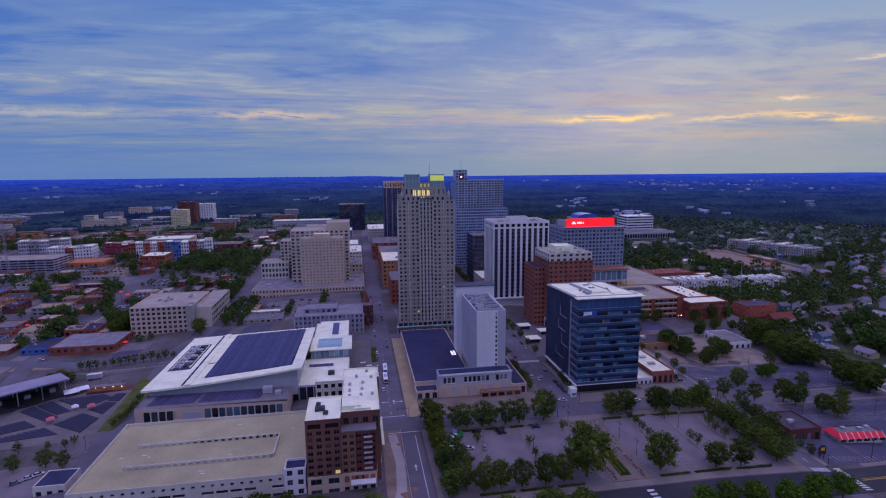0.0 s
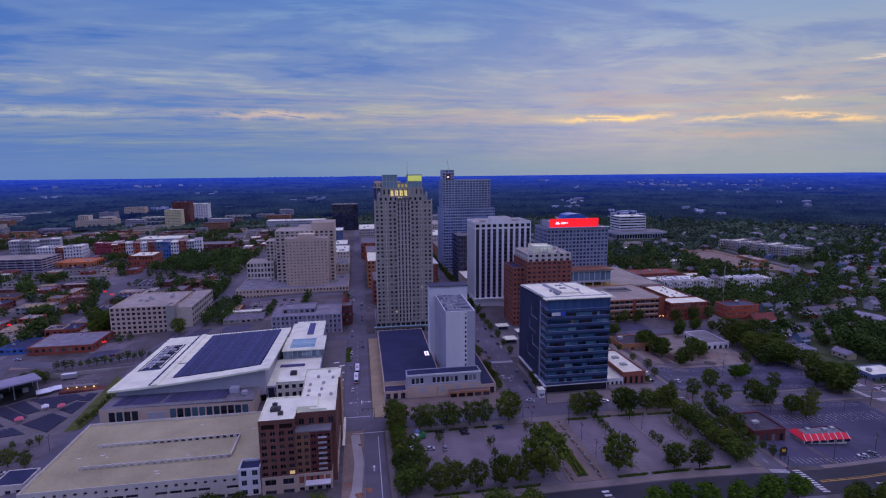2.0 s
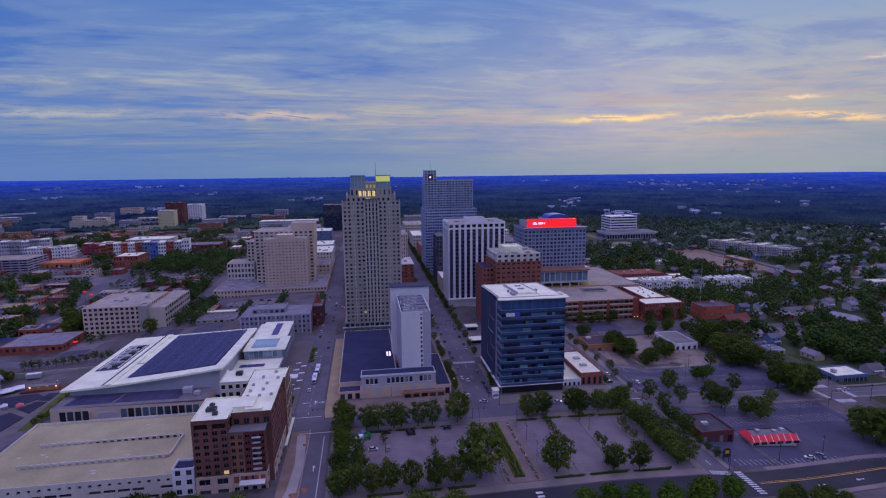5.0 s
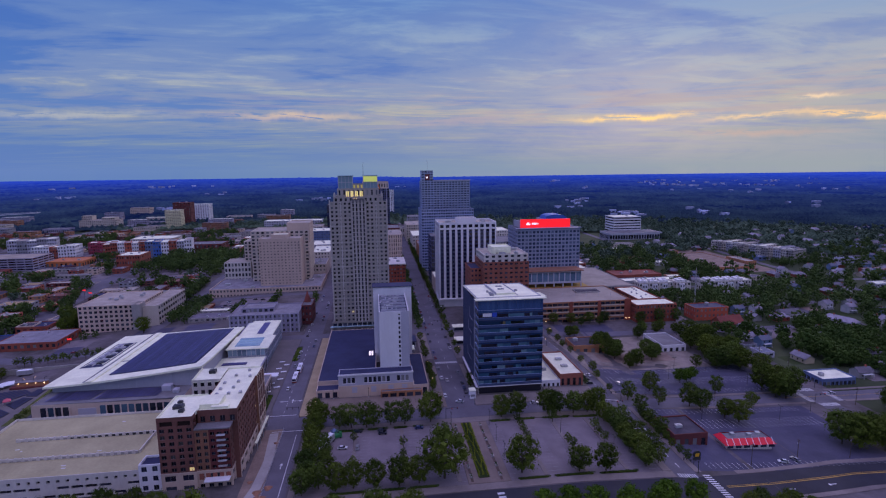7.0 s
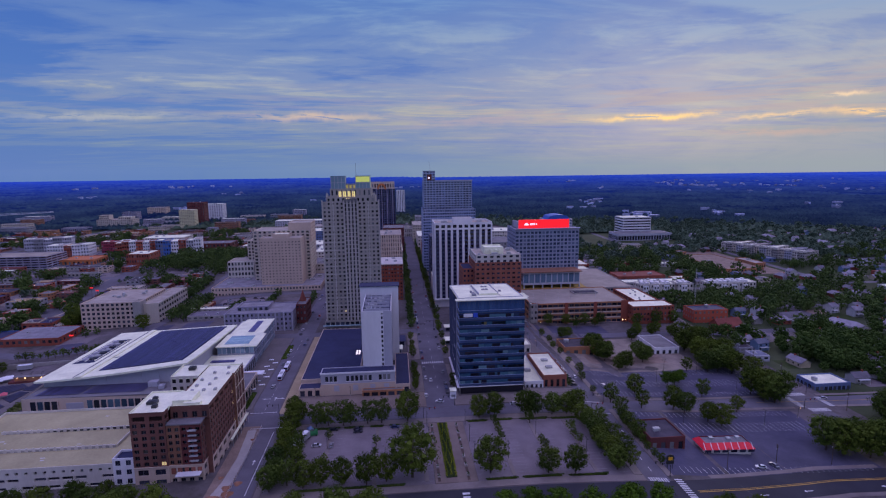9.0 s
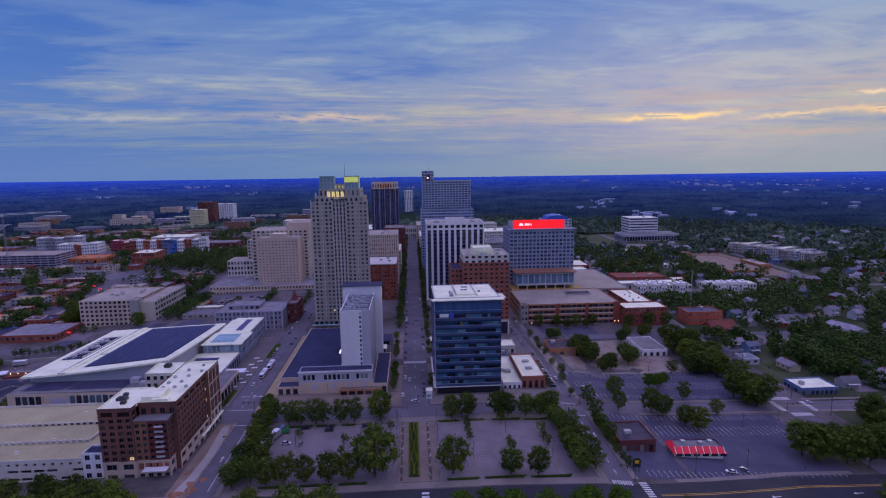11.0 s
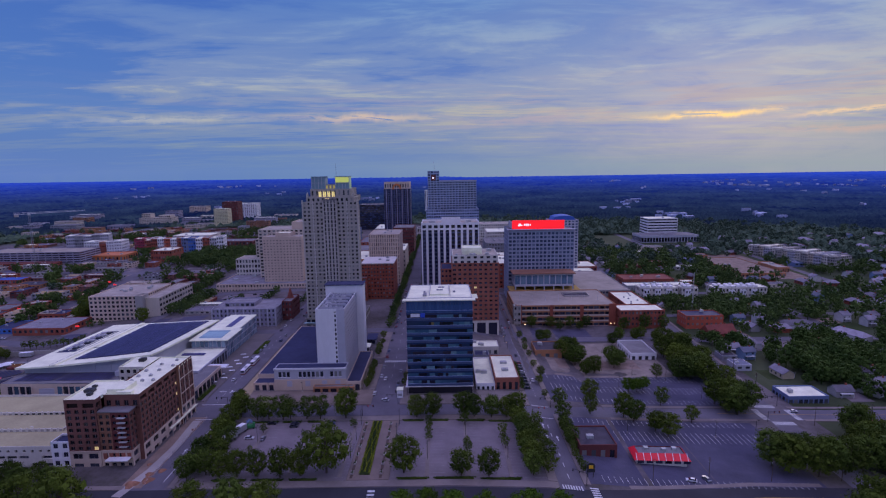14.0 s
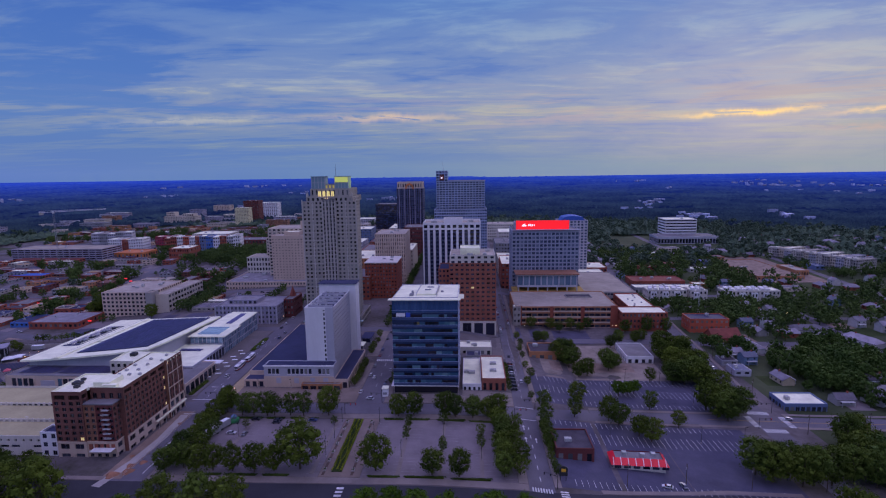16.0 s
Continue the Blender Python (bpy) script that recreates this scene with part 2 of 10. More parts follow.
M_EARTH = surface("orange_clay", (0.30, 0.15, 0.095), 0.95, big=0.3, fine=1.5, amount=0.4, spec=0.15)
M_SOIL = surface("bare_soil", (0.26, 0.19, 0.155), 0.95, big=0.12, fine=1.5, amount=0.4, spec=0.15)
M_PAINT = surface("road_paint", (0.62, 0.62, 0.62), 0.8, big=0.3, fine=3.0, amount=0.3)
M_YELLOW = surface("yellow_road_paint", (0.5, 0.30, 0.05), 0.8, amount=0.3)
M_BEIGE = surface("beige_precast", (0.55, 0.47, 0.385), 0.85, big=0.04, fine=0.6, amount=0.2, stretch=(1, 1, 0.35))
M_TOWER = surface("grey_tan_granite", (0.325, 0.293, 0.258), 0.7, big=0.03, fine=0.6, amount=0.22, stretch=(1, 1, 0.3))
M_TOWER_P = surface("pale_granite_trim", (0.44, 0.405, 0.365), 0.7, big=0.05, fine=0.8, amount=0.2, stretch=(1, 1, 0.3))
M_SAND = surface("sandstone_panel", (0.56, 0.43, 0.34), 0.85, big=0.04, fine=0.6, amount=0.15, stretch=(1, 1, 0.35))
M_CREAM = surface("cream_stone", (0.60, 0.55, 0.49), 0.8, big=0.05, fine=0.8, amount=0.18, stretch=(1, 1, 0.3))
M_WHITE = surface("white_render", (0.72, 0.70, 0.72), 0.75, big=0.05, fine=0.7, amount=0.12, stretch=(1, 1, 0.3))
M_CONC = surface("cast_concrete", (0.36, 0.33, 0.31), 0.9, big=0.06, fine=0.8, amount=0.25, stretch=(1, 1, 0.4))
M_DECK = surface("parking_deck_concrete", (0.41, 0.365, 0.21), 0.92, big=0.045, fine=0.9, amount=0.25, spec=0.15)
M_DECK_G = surface("weathered_deck_concrete", (0.35, 0.305, 0.255), 0.92, big=0.06, fine=0.9, amount=0.3, spec=0.15)
M_GREY = surface("grey_cladding", (0.26, 0.26, 0.29), 0.7, big=0.05, fine=0.7, amount=0.2)
M_LAV = surface("pale_grey_panel", (0.42, 0.41, 0.47), 0.6, big=0.05, fine=0.7, amount=0.12)
M_BRICK = surface("red_brick", (0.30, 0.075, 0.045), 0.9, big=0.08, fine=1.2, amount=0.35)
M_BRICK_BR = surface("brown_brick", (0.175, 0.072, 0.056), 0.9, big=0.08, fine=1.2, amount=0.3)
M_BRICK_TAN = surface("tan_brick", (0.42, 0.19, 0.09), 0.9, big=0.08, fine=1.2, amount=0.3)
M_BRICK_TN2 = surface("warm_tan_brown_brick", (0.27, 0.125, 0.075), 0.9, big=0.08, fine=1.2, amount=0.3)
M_BRICK_DK = surface("dark_red_brick", (0.14, 0.034, 0.032), 0.9, big=0.08, fine=1.2, amount=0.3)
M_ROOF_W = surface("white_roof_membrane", (0.84, 0.84, 0.62), 0.8, big=0.12, fine=1.0, amount=0.2, spec=0.15)
M_ROOF_T = surface("tan_gravel_roof", (0.40, 0.35, 0.30), 0.95, big=0.1, fine=1.5, amount=0.3, spec=0.15)
M_ROOF_G = surface("grey_roof_felt", (0.20, 0.19, 0.20), 0.95, big=0.1, fine=1.5, amount=0.35, spec=0.15)
M_ROOF_B = surface("dark_blue_roof_membrane", (0.038, 0.042, 0.095), 0.7, big=0.08, fine=1.0, amount=0.3, spec=0.15)
M_ROOF_P2 = surface("lavender_roof", (0.26, 0.245, 0.275), 0.9, big=0.15, fine=1.2, amount=0.35, spec=0.15)
M_ROOF_DK = surface("dark_mauve_roof", (0.075, 0.066, 0.085), 0.95, big=0.15, fine=1.5, amount=0.35, spec=0.15)
M_ROOF_BR = surface("bright_blue_roof", (0.03, 0.10, 0.42), 0.6, amount=0.25)
M_SHINGLE = surface("shingle", (0.23, 0.21, 0.245), 0.95, big=0.2, fine=1.5, amount=0.35, spread=0.45)
M_SHINGLE_R = surface("red_shingle", (0.22, 0.06, 0.045), 0.95, big=0.2, fine=1.5, amount=0.3)
M_SIDING = surface("painted_siding", (0.38, 0.36, 0.35), 0.85, big=0.2, fine=1.0, amount=0.2, spread=0.3)
M_METAL = surface("galvanised_metal", (0.5, 0.5, 0.52), 0.45, 0.6, amount=0.2)
M_DARKMETAL = surface("dark_metal", (0.05, 0.05, 0.055), 0.5, 0.4, amount=0.3)
M_UNIT = surface("air_unit_casing", (0.42, 0.42, 0.43), 0.6, 0.2, big=0.5, fine=2.0, amount=0.3)
M_SOLAR = surface("solar_cell", (0.066, 0.064, 0.175), 0.5, 0.0, big=0.3, fine=1.0, amount=0.3, spread=0.3, spec=0.25)
M_BLACK = surface("black_glass_wall", (0.018, 0.018, 0.028), 0.25, 0.0, amount=0.3)
M_ORANGE = surface("orange_panel", (0.55, 0.17, 0.05), 0.7, amount=0.2)
M_BLUEPANEL = surface("blue_panel", (0.12, 0.17, 0.31), 0.7, amount=0.2)
M_REDROOF = surface("red_painted_metal_roof", (0.80, 0.012, 0.03), 0.45, amount=0.2)
M_BARK = surface("bark", (0.09, 0.065, 0.05), 0.95, big=0.5, fine=4.0, amount=0.4)
M_RAIL = surface("pale_rail", (0.55, 0.55, 0.57), 0.5, 0.3, amount=0.1)
M_TYRE = surface("tyre_rubber", (0.02, 0.02, 0.02), 0.9)
M_FRAME = surface("window_frame", (0.16, 0.16, 0.17), 0.5, 0.2, amount=0.1)
M_PROM = surface("brown_paver", (0.21, 0.165, 0.14), 0.9, big=0.1, fine=3.0, amount=0.3, spec=0.15)
M_SLATE = surface("blue_grey_precast", (0.27, 0.30, 0.40), 0.7, big=0.05, fine=0.7, amount=0.15)
M_SPAND = surface("mauve_blue_spandrel", (0.05, 0.085, 0.19), 0.3, 0.1, big=0.08, fine=0.5, amount=0.2, spec=0.6)
M_BRICK_OR = surface("orange_brown_brick", (0.30, 0.10, 0.065), 0.9, big=0.08, fine=1.2, amount=0.3)
M_LILAC = surface("lilac_grey_masonry", (0.29, 0.27, 0.35), 0.85, big=0.06, fine=0.8, amount=0.25)
M_NAVY = surface("navy_curtain_wall", (0.06, 0.07, 0.15), 0.4, 0.1, amount=0.2)
M_GRAVEL = surface("pale_sandy_gravel", (0.27, 0.225, 0.19), 0.95, big=0.09, fine=1.2, amount=0.4, spec=0.12)
M_OCHRE = surface("ochre_planting_and_warm_light", (0.42, 0.27, 0.06), 0.9, big=0.15, fine=1.5, amount=0.4)
M_LAWN = surface("dry_lawn", (0.105, 0.12, 0.035), 0.95, big=0.12, fine=1.6, amount=0.4, spec=0.1)
M_GL_OFFICE = glazing("office_glass", [(0.0, (0.012, 0.013, 0.02)), (0.35, (0.03, 0.033, 0.045)), (0.6, (0.075, 0.08, 0.09)), (0.82, (0.2, 0.2, 0.2))])
M_GL_TOWER = glazing("tower_window", [(0.0, (0.010, 0.010, 0.014)), (0.55, (0.04, 0.043, 0.05)), (0.76, (0.13, 0.13, 0.14)), (0.92, (0.26, 0.25, 0.23))], 0.15)
M_GL_DARK = glazing("dark_glass", [(0.0, (0.010, 0.011, 0.024)), (0.5, (0.020, 0.022, 0.045)), (0.85, (0.05, 0.055, 0.085))], 0.06)
M_GL_BLUE = glazing("blue_glass", [(0.0, (0.09, 0.19, 0.31)), (0.4, (0.12, 0.23, 0.36)), (0.75, (0.16, 0.28, 0.40))], 0.05, spec=1.0, metal=0.55)
M_GL_TEAL = glazing("teal_vision_glass", [(0.0, (0.008, 0.016, 0.028)), (0.36, (0.03, 0.065, 0.10)), (0.58, (0.08, 0.16, 0.22)), (0.82, (0.15, 0.25, 0.28)), (0.95, (0.3, 0.3, 0.24))], 0.06, spec=1.0, metal=0.2)
M_GL_HOTEL = glazing("hotel_window", [(0.0, (0.008, 0.008, 0.012)), (0.6, (0.02, 0.02, 0.028)), (0.86, (0.06, 0.055, 0.05))], 0.35, spec=0.3)
M_LOGGIA = surface("loggia_painted_shade", (0.035, 0.022, 0.02), 0.9, amount=0.3, spec=0.1)
M_GL_PNC = glazing("tower_blue_glass", [(0.0, (0.03, 0.05, 0.10)), (0.4, (0.06, 0.09, 0.16)), (0.75, (0.13, 0.16, 0.25))], 0.1, spec=0.9)
M_LIT = glow("lit_window", (1.0, 0.74, 0.28), 0.42)
M_LIT_DIM = glow("dim_lit_arch", (0.75, 0.62, 0.12), 0.22)
M_LAMP = glow("lamp_light", (1.0, 0.62, 0.25), 7.0)
M_SIGN_Y = glow("yellow_sign_light", (1.0, 0.80, 0.25), 0.62)
M_SIGN_R = glow("red_sign_light", (0.9, 0.012, 0.015), 0.85)
M_SIGN_W = glow("white_sign_light", (1.0, 0.85, 0.85), 0.9)
M_CROWN = glow("green_lit_lantern", (0.26, 0.40, 0.20), 0.26)
M_CROWN_L = glow("lit_lantern_pane", (0.55, 0.62, 0.12), 0.5)
M_CROWN_D = surface("lantern_metal", (0.20, 0.32, 0.36), 0.5, 0.2, amount=0.15)
M_REDGLOW = glow("red_neon", (0.9, 0.03, 0.03), 0.9)
M_LEAF = leaves("oak_leaves", (0.032, 0.052, 0.008), (0.102, 0.140, 0.018))
M_LEAF_B = leaves("elm_leaves", (0.030, 0.052, 0.010), (0.090, 0.132, 0.020))
M_LEAF_Y = leaves("young_leaves", (0.034, 0.072, 0.006), (0.078, 0.145, 0.012))
M_GARDEN = leaves("garden_leaves", (0.028, 0.053, 0.016), (0.105, 0.158, 0.036))
# woods leaf colour lifted towards blue to imitate haze over the suburbs
M_WOODS = leaves("haze_tinted_canopy", (0.034, 0.060, 0.042), (0.094, 0.136, 0.082))
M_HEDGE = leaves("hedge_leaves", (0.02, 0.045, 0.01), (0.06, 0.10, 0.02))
M_BED = leaves("box_parterre", (0.14, 0.18, 0.012), (0.30, 0.33, 0.03))
M_MULCH = surface("dark_mulch", (0.12, 0.085, 0.07), 0.95, amount=0.4, spec=0.1)
M_FADED = surface("faded_road_paint", (0.30, 0.28, 0.30), 0.9, big=0.3, fine=3.0, amount=0.35)
M_GL_PALE = glazing("pale_blind_window", [(0.0, (0.06, 0.06, 0.06)), (0.3, (0.16, 0.14, 0.12)), (0.6, (0.26, 0.22, 0.19))], 0.3)
M_BLUEGREY = surface("blue_grey_mullion", (0.32, 0.38, 0.56), 0.5, 0.2, amount=0.15)


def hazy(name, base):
    """Far land with the blue air before it painted in as emission, growing towards the horizon."""
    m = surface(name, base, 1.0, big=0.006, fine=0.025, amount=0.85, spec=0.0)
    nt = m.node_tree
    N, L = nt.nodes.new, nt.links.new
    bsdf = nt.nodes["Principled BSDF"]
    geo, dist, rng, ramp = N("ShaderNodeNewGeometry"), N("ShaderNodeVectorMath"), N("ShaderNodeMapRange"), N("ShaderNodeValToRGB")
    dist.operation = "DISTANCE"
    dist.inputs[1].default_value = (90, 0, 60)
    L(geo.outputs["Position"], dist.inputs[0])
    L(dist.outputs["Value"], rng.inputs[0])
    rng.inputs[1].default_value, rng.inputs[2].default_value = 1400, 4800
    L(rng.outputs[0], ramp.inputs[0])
    # blue emission by distance stands in for air haze
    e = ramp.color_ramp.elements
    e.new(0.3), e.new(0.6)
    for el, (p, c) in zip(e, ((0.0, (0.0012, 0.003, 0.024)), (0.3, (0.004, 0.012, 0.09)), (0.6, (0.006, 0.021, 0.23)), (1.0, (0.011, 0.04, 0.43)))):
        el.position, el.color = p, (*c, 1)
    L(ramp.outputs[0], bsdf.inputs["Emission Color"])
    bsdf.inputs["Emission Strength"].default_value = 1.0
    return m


M_FAR = hazy("haze_painted_land", (0.034, 0.056, 0.036))
# pale far buildings, their lavender base holding the haze before them
M_FARROOF = surface("far_haze_tinted_roof", (0.34, 0.37, 0.55), 0.8, amount=0.2, spread=0.5, island=True)
M_PINK = surface("pink_canvas", (0.65, 0.12, 0.16), 0.7, amount=0.15)
M_CANVAS = surface("white_canvas", (0.75, 0.75, 0.78), 0.7, amount=0.1)
M_SEAT = surface("dark_seat_pad", (0.045, 0.042, 0.07), 0.85, big=0.2, fine=1.5, amount=0.3)
M_GREENPAINT = surface("green_paint", (0.03, 0.22, 0.07), 0.5, amount=0.15)
M_YELLOWSIGN = surface("yellow_plastic", (0.75, 0.42, 0.02), 0.4, amount=0.1)
CAR_PAINTS = [surface("car_paint", c, 0.3, 0.2, amount=0.08) for c in ((0.6, 0.6, 0.62), (0.05, 0.05, 0.06), (0.02, 0.02, 0.025), (0.22, 0.23, 0.25), (0.25, 0.02, 0.02), (0.04, 0.06, 0.16))]
LOW_WALLS = (M_BRICK, M_BRICK_TAN, M_BRICK_BR, M_CONC, M_BRICK_DK, M_GREY, M_BRICK, M_SAND)
M_ROOF_P = surface("weathered_mauve_roof", (0.17, 0.15, 0.185), 0.9, big=0.15, fine=1.2, amount=0.4)
M_ROOF_BL = surface("slate_blue_roof", (0.145, 0.16, 0.24), 0.85, big=0.15, fine=1.2, amount=0.3)
M_SIDE_SHOP = surface("pale_shop_front", (0.5, 0.48, 0.47), 0.85, big=0.2, fine=1.0, amount=0.25)
M_ROOF_O = surface("ochre_metal_roof", (0.36, 0.25, 0.13), 0.8, big=0.15, fine=1.2, amount=0.35)
M_ROOF_R = surface("rusty_red_roof", (0.20, 0.085, 0.065), 0.9, big=0.15, fine=1.2, amount=0.35)
LOW_ROOFS = (M_ROOF_W, M_ROOF_G, M_ROOF_T, M_ROOF_B, M_ROOF_P, M_ROOF_P, M_ROOF_R, M_ROOF_G, M_ROOF_DK, M_ROOF_DK, M_ROOF_O)
M_GL_SKYL = glazing("pale_roof_glass", [(0.0, (0.30, 0.42, 0.48)), (0.5, (0.38, 0.52, 0.56))], 0.15, spec=0.9, metal=0.2)
M_GL_ATRIUM = glazing("pale_atrium_glass", [(0.0, (0.10, 0.17, 0.26)), (0.3, (0.22, 0.32, 0.44)), (0.7, (0.32, 0.42, 0.52))], 0.1, spec=0.9, metal=0.3)
M_GL_SKY = glazing("sky_blue_glass", [(0.0, (0.045, 0.11, 0.26)), (0.4, (0.055, 0.13, 0.30)), (0.8, (0.07, 0.16, 0.33))], 0.05, spec=1.0, metal=0.35)
M_GL_FLANK = glazing("dark_flank_glass", [(0.0, (0.012, 0.016, 0.045)), (0.45, (0.022, 0.03, 0.075)), (0.8, (0.04, 0.055, 0.12))], 0.07, spec=0.9)
M_SPAND_UP = surface("deep_blue_spandrel", (0.02, 0.045, 0.12), 0.25, 0.1, big=0.08, fine=0.5, amount=0.25, spec=0.7)
M_FIN = surface("slate_fin", (0.12, 0.14, 0.24), 0.5, 0.2, amount=0.2)
M_SIGN_B = surface("sign_blue", (0.03, 0.08, 0.5), 0.5, amount=0.1)
M_GL_NAVY = glazing("navy_vision_glass", [(0.0, (0.004, 0.008, 0.022)), (0.38, (0.012, 0.035, 0.08)), (0.55, (0.04, 0.11, 0.18)), (0.74, (0.07, 0.17, 0.23)), (0.93, (0.13, 0.24, 0.28)), (0.985, (0.20, 0.17, 0.07))], 0.06, spec=1.0, metal=0.1)

# ---- mesh kit ----
class Mesh:
    """Collects faces in world axes; slots keeps a material index for each face."""

    def __init__(self):
        self.v, self.f, self.s = [], [], []

    def poly(self, pts, slot=0):
        n = len(self.v)
        self.v.extend(tuple(p) for p in pts)
        self.f.append(tuple(range(n, n + len(pts))))
        self.s.append(slot)

    def prism(self, plan, z0, z1, slot=0, bottom=False, top=True):
        """plan: corners counter-clockwise from above."""
        n = len(plan)
        for i in range(n):
            (ax, ay), (bx, by) = plan[i], plan[(i + 1) % n]
            self.poly([(ax, ay, z0), (bx, by, z0), (bx, by, z1), (ax, ay, z1)], slot)
        if top:
            self.poly([(x, y, z1) for x, y in plan], slot)
        if bottom:
            self.poly([(x, y, z0) for x, y in reversed(plan)], slot)

    def box(self, x0, y0, z0, x1, y1, z1, slot=0):
        self.prism([(x0, y0), (x1, y0), (x1, y1), (x0, y1)], z0, z1, slot, bottom=True)

    def tube(self, p, q, r0, r1, n=8, slot=0, caps=True):
        a, b = Vector(p), Vector(q)
        d = (b - a).normalized()
        side = d.orthogonal().normalized()
        up = d.cross(side)
        ring = [side * math.cos(2 * math.pi * i / n) + up * math.sin(2 * math.pi * i / n) for i in range(n)]
        for i in range(n):
            j = (i + 1) % n
            self.poly([a + ring[i] * r0, a + ring[j] * r0, b + ring[j] * r1, b + ring[i] * r1], slot)
        if caps:
            self.poly([b + r * r1 for r in ring], slot)
            self.poly([a + r * r0 for r in reversed(ring)], slot)

    def data(self, name, *mats):
        me = bpy.data.meshes.new(name)
        me.from_pydata(self.v, [], self.f)
        for m in mats:
            me.materials.append(m)
        if len(mats) > 1:
            me.polygons.foreach_set("material_index", self.s)
        me.update()
        return me


def part(name, mesh, mats, parent, label="", kind=""):
    """Links a Mesh as one object under a thing or a part."""
    ob = new(name, mesh.data(name, *(mats if isinstance(mats, (tuple, list)) else (mats,))))
    ob.parent = parent
    return tagged(ob, label=label, kind=kind)


def thing(name, label, category, group="", kind="", at=None):
    e = new(name)
    e.empty_display_size = 1.0
    if at is not None:
        e.matrix_world = at
    return tagged(e, label, category, group, kind)


def single(name, mesh, mats, label, category="", group="", kind=""):
    ob = new(name, mesh.data(name, *(mats if isinstance(mats, (tuple, list)) else (mats,))))
    return tagged(ob, label, category, group, kind)


# ---- ground: level under the main streets, falling away on both sides, rising to far wooded hills ----
HX = np.array([-9000, -420, -300, -200, -142, -112, -60, -20, 150, 190, 205, 235, 265, 300, 360, 450, 700, 9000], float)
HZ = np.array([-3, -6, -11, -11, -7.5, -4.5, -1.0, 0, 0, -1.5, -3.5, -6.5, -8.2, -9.3, -11, -12, -12, -6], float)


def smooth(a, b, v):
    t = min(1.0, max(0.0, (v - a) / (b - a)))
    return t * t * (3 - 2 * t)


def height(x, y):
    z = float(np.interp(x, HX, HZ))
    z *= 1 - 0.75 * smooth(520, 760, y) * (x < 0) - 0.3 * smooth(560, 900, y) * (x >= 0)
    fade = 1 - smooth(560, 700, y)
    z -= fade * smooth(288, 330, y) * float(np.interp(x, (200, 215, 239, 281, 330), (0, 2.0, 3.0, 0.9, 0)))
    z -= fade * smooth(335, 390, y) * float(np.interp(x, (140, 165, 188, 207, 230), (0, 1.5, 4.2, 2.0, 0)))
    r = min(4700.0, math.hypot(x - 90, y))
    if r > 1300:
        z += 62.0 * ((r - 1300) / 3500) ** 1.15
    return z


def grid_lines(lo, hi, near_lo, near_hi, step, far_ratio):
    vals = list(np.arange(near_lo, near_hi + 0.1, step))
    s, v = step, near_hi
    while v < hi:
        s *= far_ratio
        v = min(hi, v + s)
        vals.append(v)
    s, v = step, near_lo
    while v > lo:
        s *= far_ratio
        v = max(lo, v - s)
        vals.insert(0, v)
    return vals


def build_ground():
    xs, ys = grid_lines(-4700, 4750, -320, 470, 10, 1.18), grid_lines(-1200, 4800, 120, 560, 10, 1.18)
    m = Mesh()
    for y in ys:
        for x in xs:
            m.v.append((x, y, height(x, y) - 0.02))
    w = len(xs)
    for j in range(len(ys) - 1):
        for i in range(w - 1):
            a = j * w + i
            m.f.append((a, a + 1, a + w + 1, a + w))
            m.s.append(0)
    near, far, sub = Mesh(), Mesh(), Mesh()
    near.v, far.v, sub.v = m.v, m.v, m.v
    for f in m.f:
        x, y = (sum(m.v[i][k] for i in f) / 4 for k in (0, 1))
        r = math.hypot(x - 90, y)
        (far if r > 1400 else (sub if r > 1280 or x > 345 or x < -330 - 0.42 * max(y, 0) else near)).f.append(f)
    single("ground", near, M_GROUND, "town ground of mixed paving, yards and soil", "ground", kind="structure")
    single("ground", sub, M_SUBURB, "dark green suburban ground under trees", "ground", kind="structure")
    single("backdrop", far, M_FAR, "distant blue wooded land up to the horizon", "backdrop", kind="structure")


build_ground()


def drape(m, pts_left, pts_right, lift, step=5.0, slot=0):
    """A ribbon on the ground between two polylines of equal length."""
    for (a, b), (c, d) in zip(zip(pts_left, pts_left[1:]), zip(pts_right, pts_right[1:])):
        n = max(1, int(max(math.dist(a, b), math.dist(c, d)) / step))
        k = max(1, int(math.dist(a, c) / 5))
        for i in range(n):
            for j in range(k):
                q = []
                for ti, tj in ((i / n, j / k), ((i + 1) / n, j / k), ((i + 1) / n, (j + 1) / k), (i / n, (j + 1) / k)):
                    lx, ly = a[0] + (b[0] - a[0]) * ti, a[1] + (b[1] - a[1]) * ti
                    rx, ry = c[0] + (d[0] - c[0]) * ti, c[1] + (d[1] - c[1]) * ti
                    x, y = lx + (rx - lx) * tj, ly + (ry - ly) * tj
                    q.append((x, y, height(x, y) + lift))
                nrm = (Vector(q[1]) - Vector(q[0])).cross(Vector(q[2]) - Vector(q[0]))
                m.poly(q if nrm.z > 0 else q[::-1], slot)


def along(line, half, lift, m=None):
    """A road ribbon of that half width along a centre line."""
    m = m or Mesh()
    le, ri = [], []
    for i, p in enumerate(line):
        a, b = line[max(0, i - 1)], line[min(len(line) - 1, i + 1)]
        dx, dy = b[0] - a[0], b[1] - a[1]
        k = math.hypot(dx, dy)
        nx, ny = -dy / k * half, dx / k * half
        le.append((p[0] + nx, p[1] + ny))
        ri.append((p[0] - nx, p[1] - ny))
    drape(m, ri, le, lift)
    return m


def patch(m, x0, y0, x1, y1, lift, slot=0):
    drape(m, [(x0, y0), (x1, y0)], [(x0, y1), (x1, y1)], lift, slot=slot)
    return m


KERBS = []


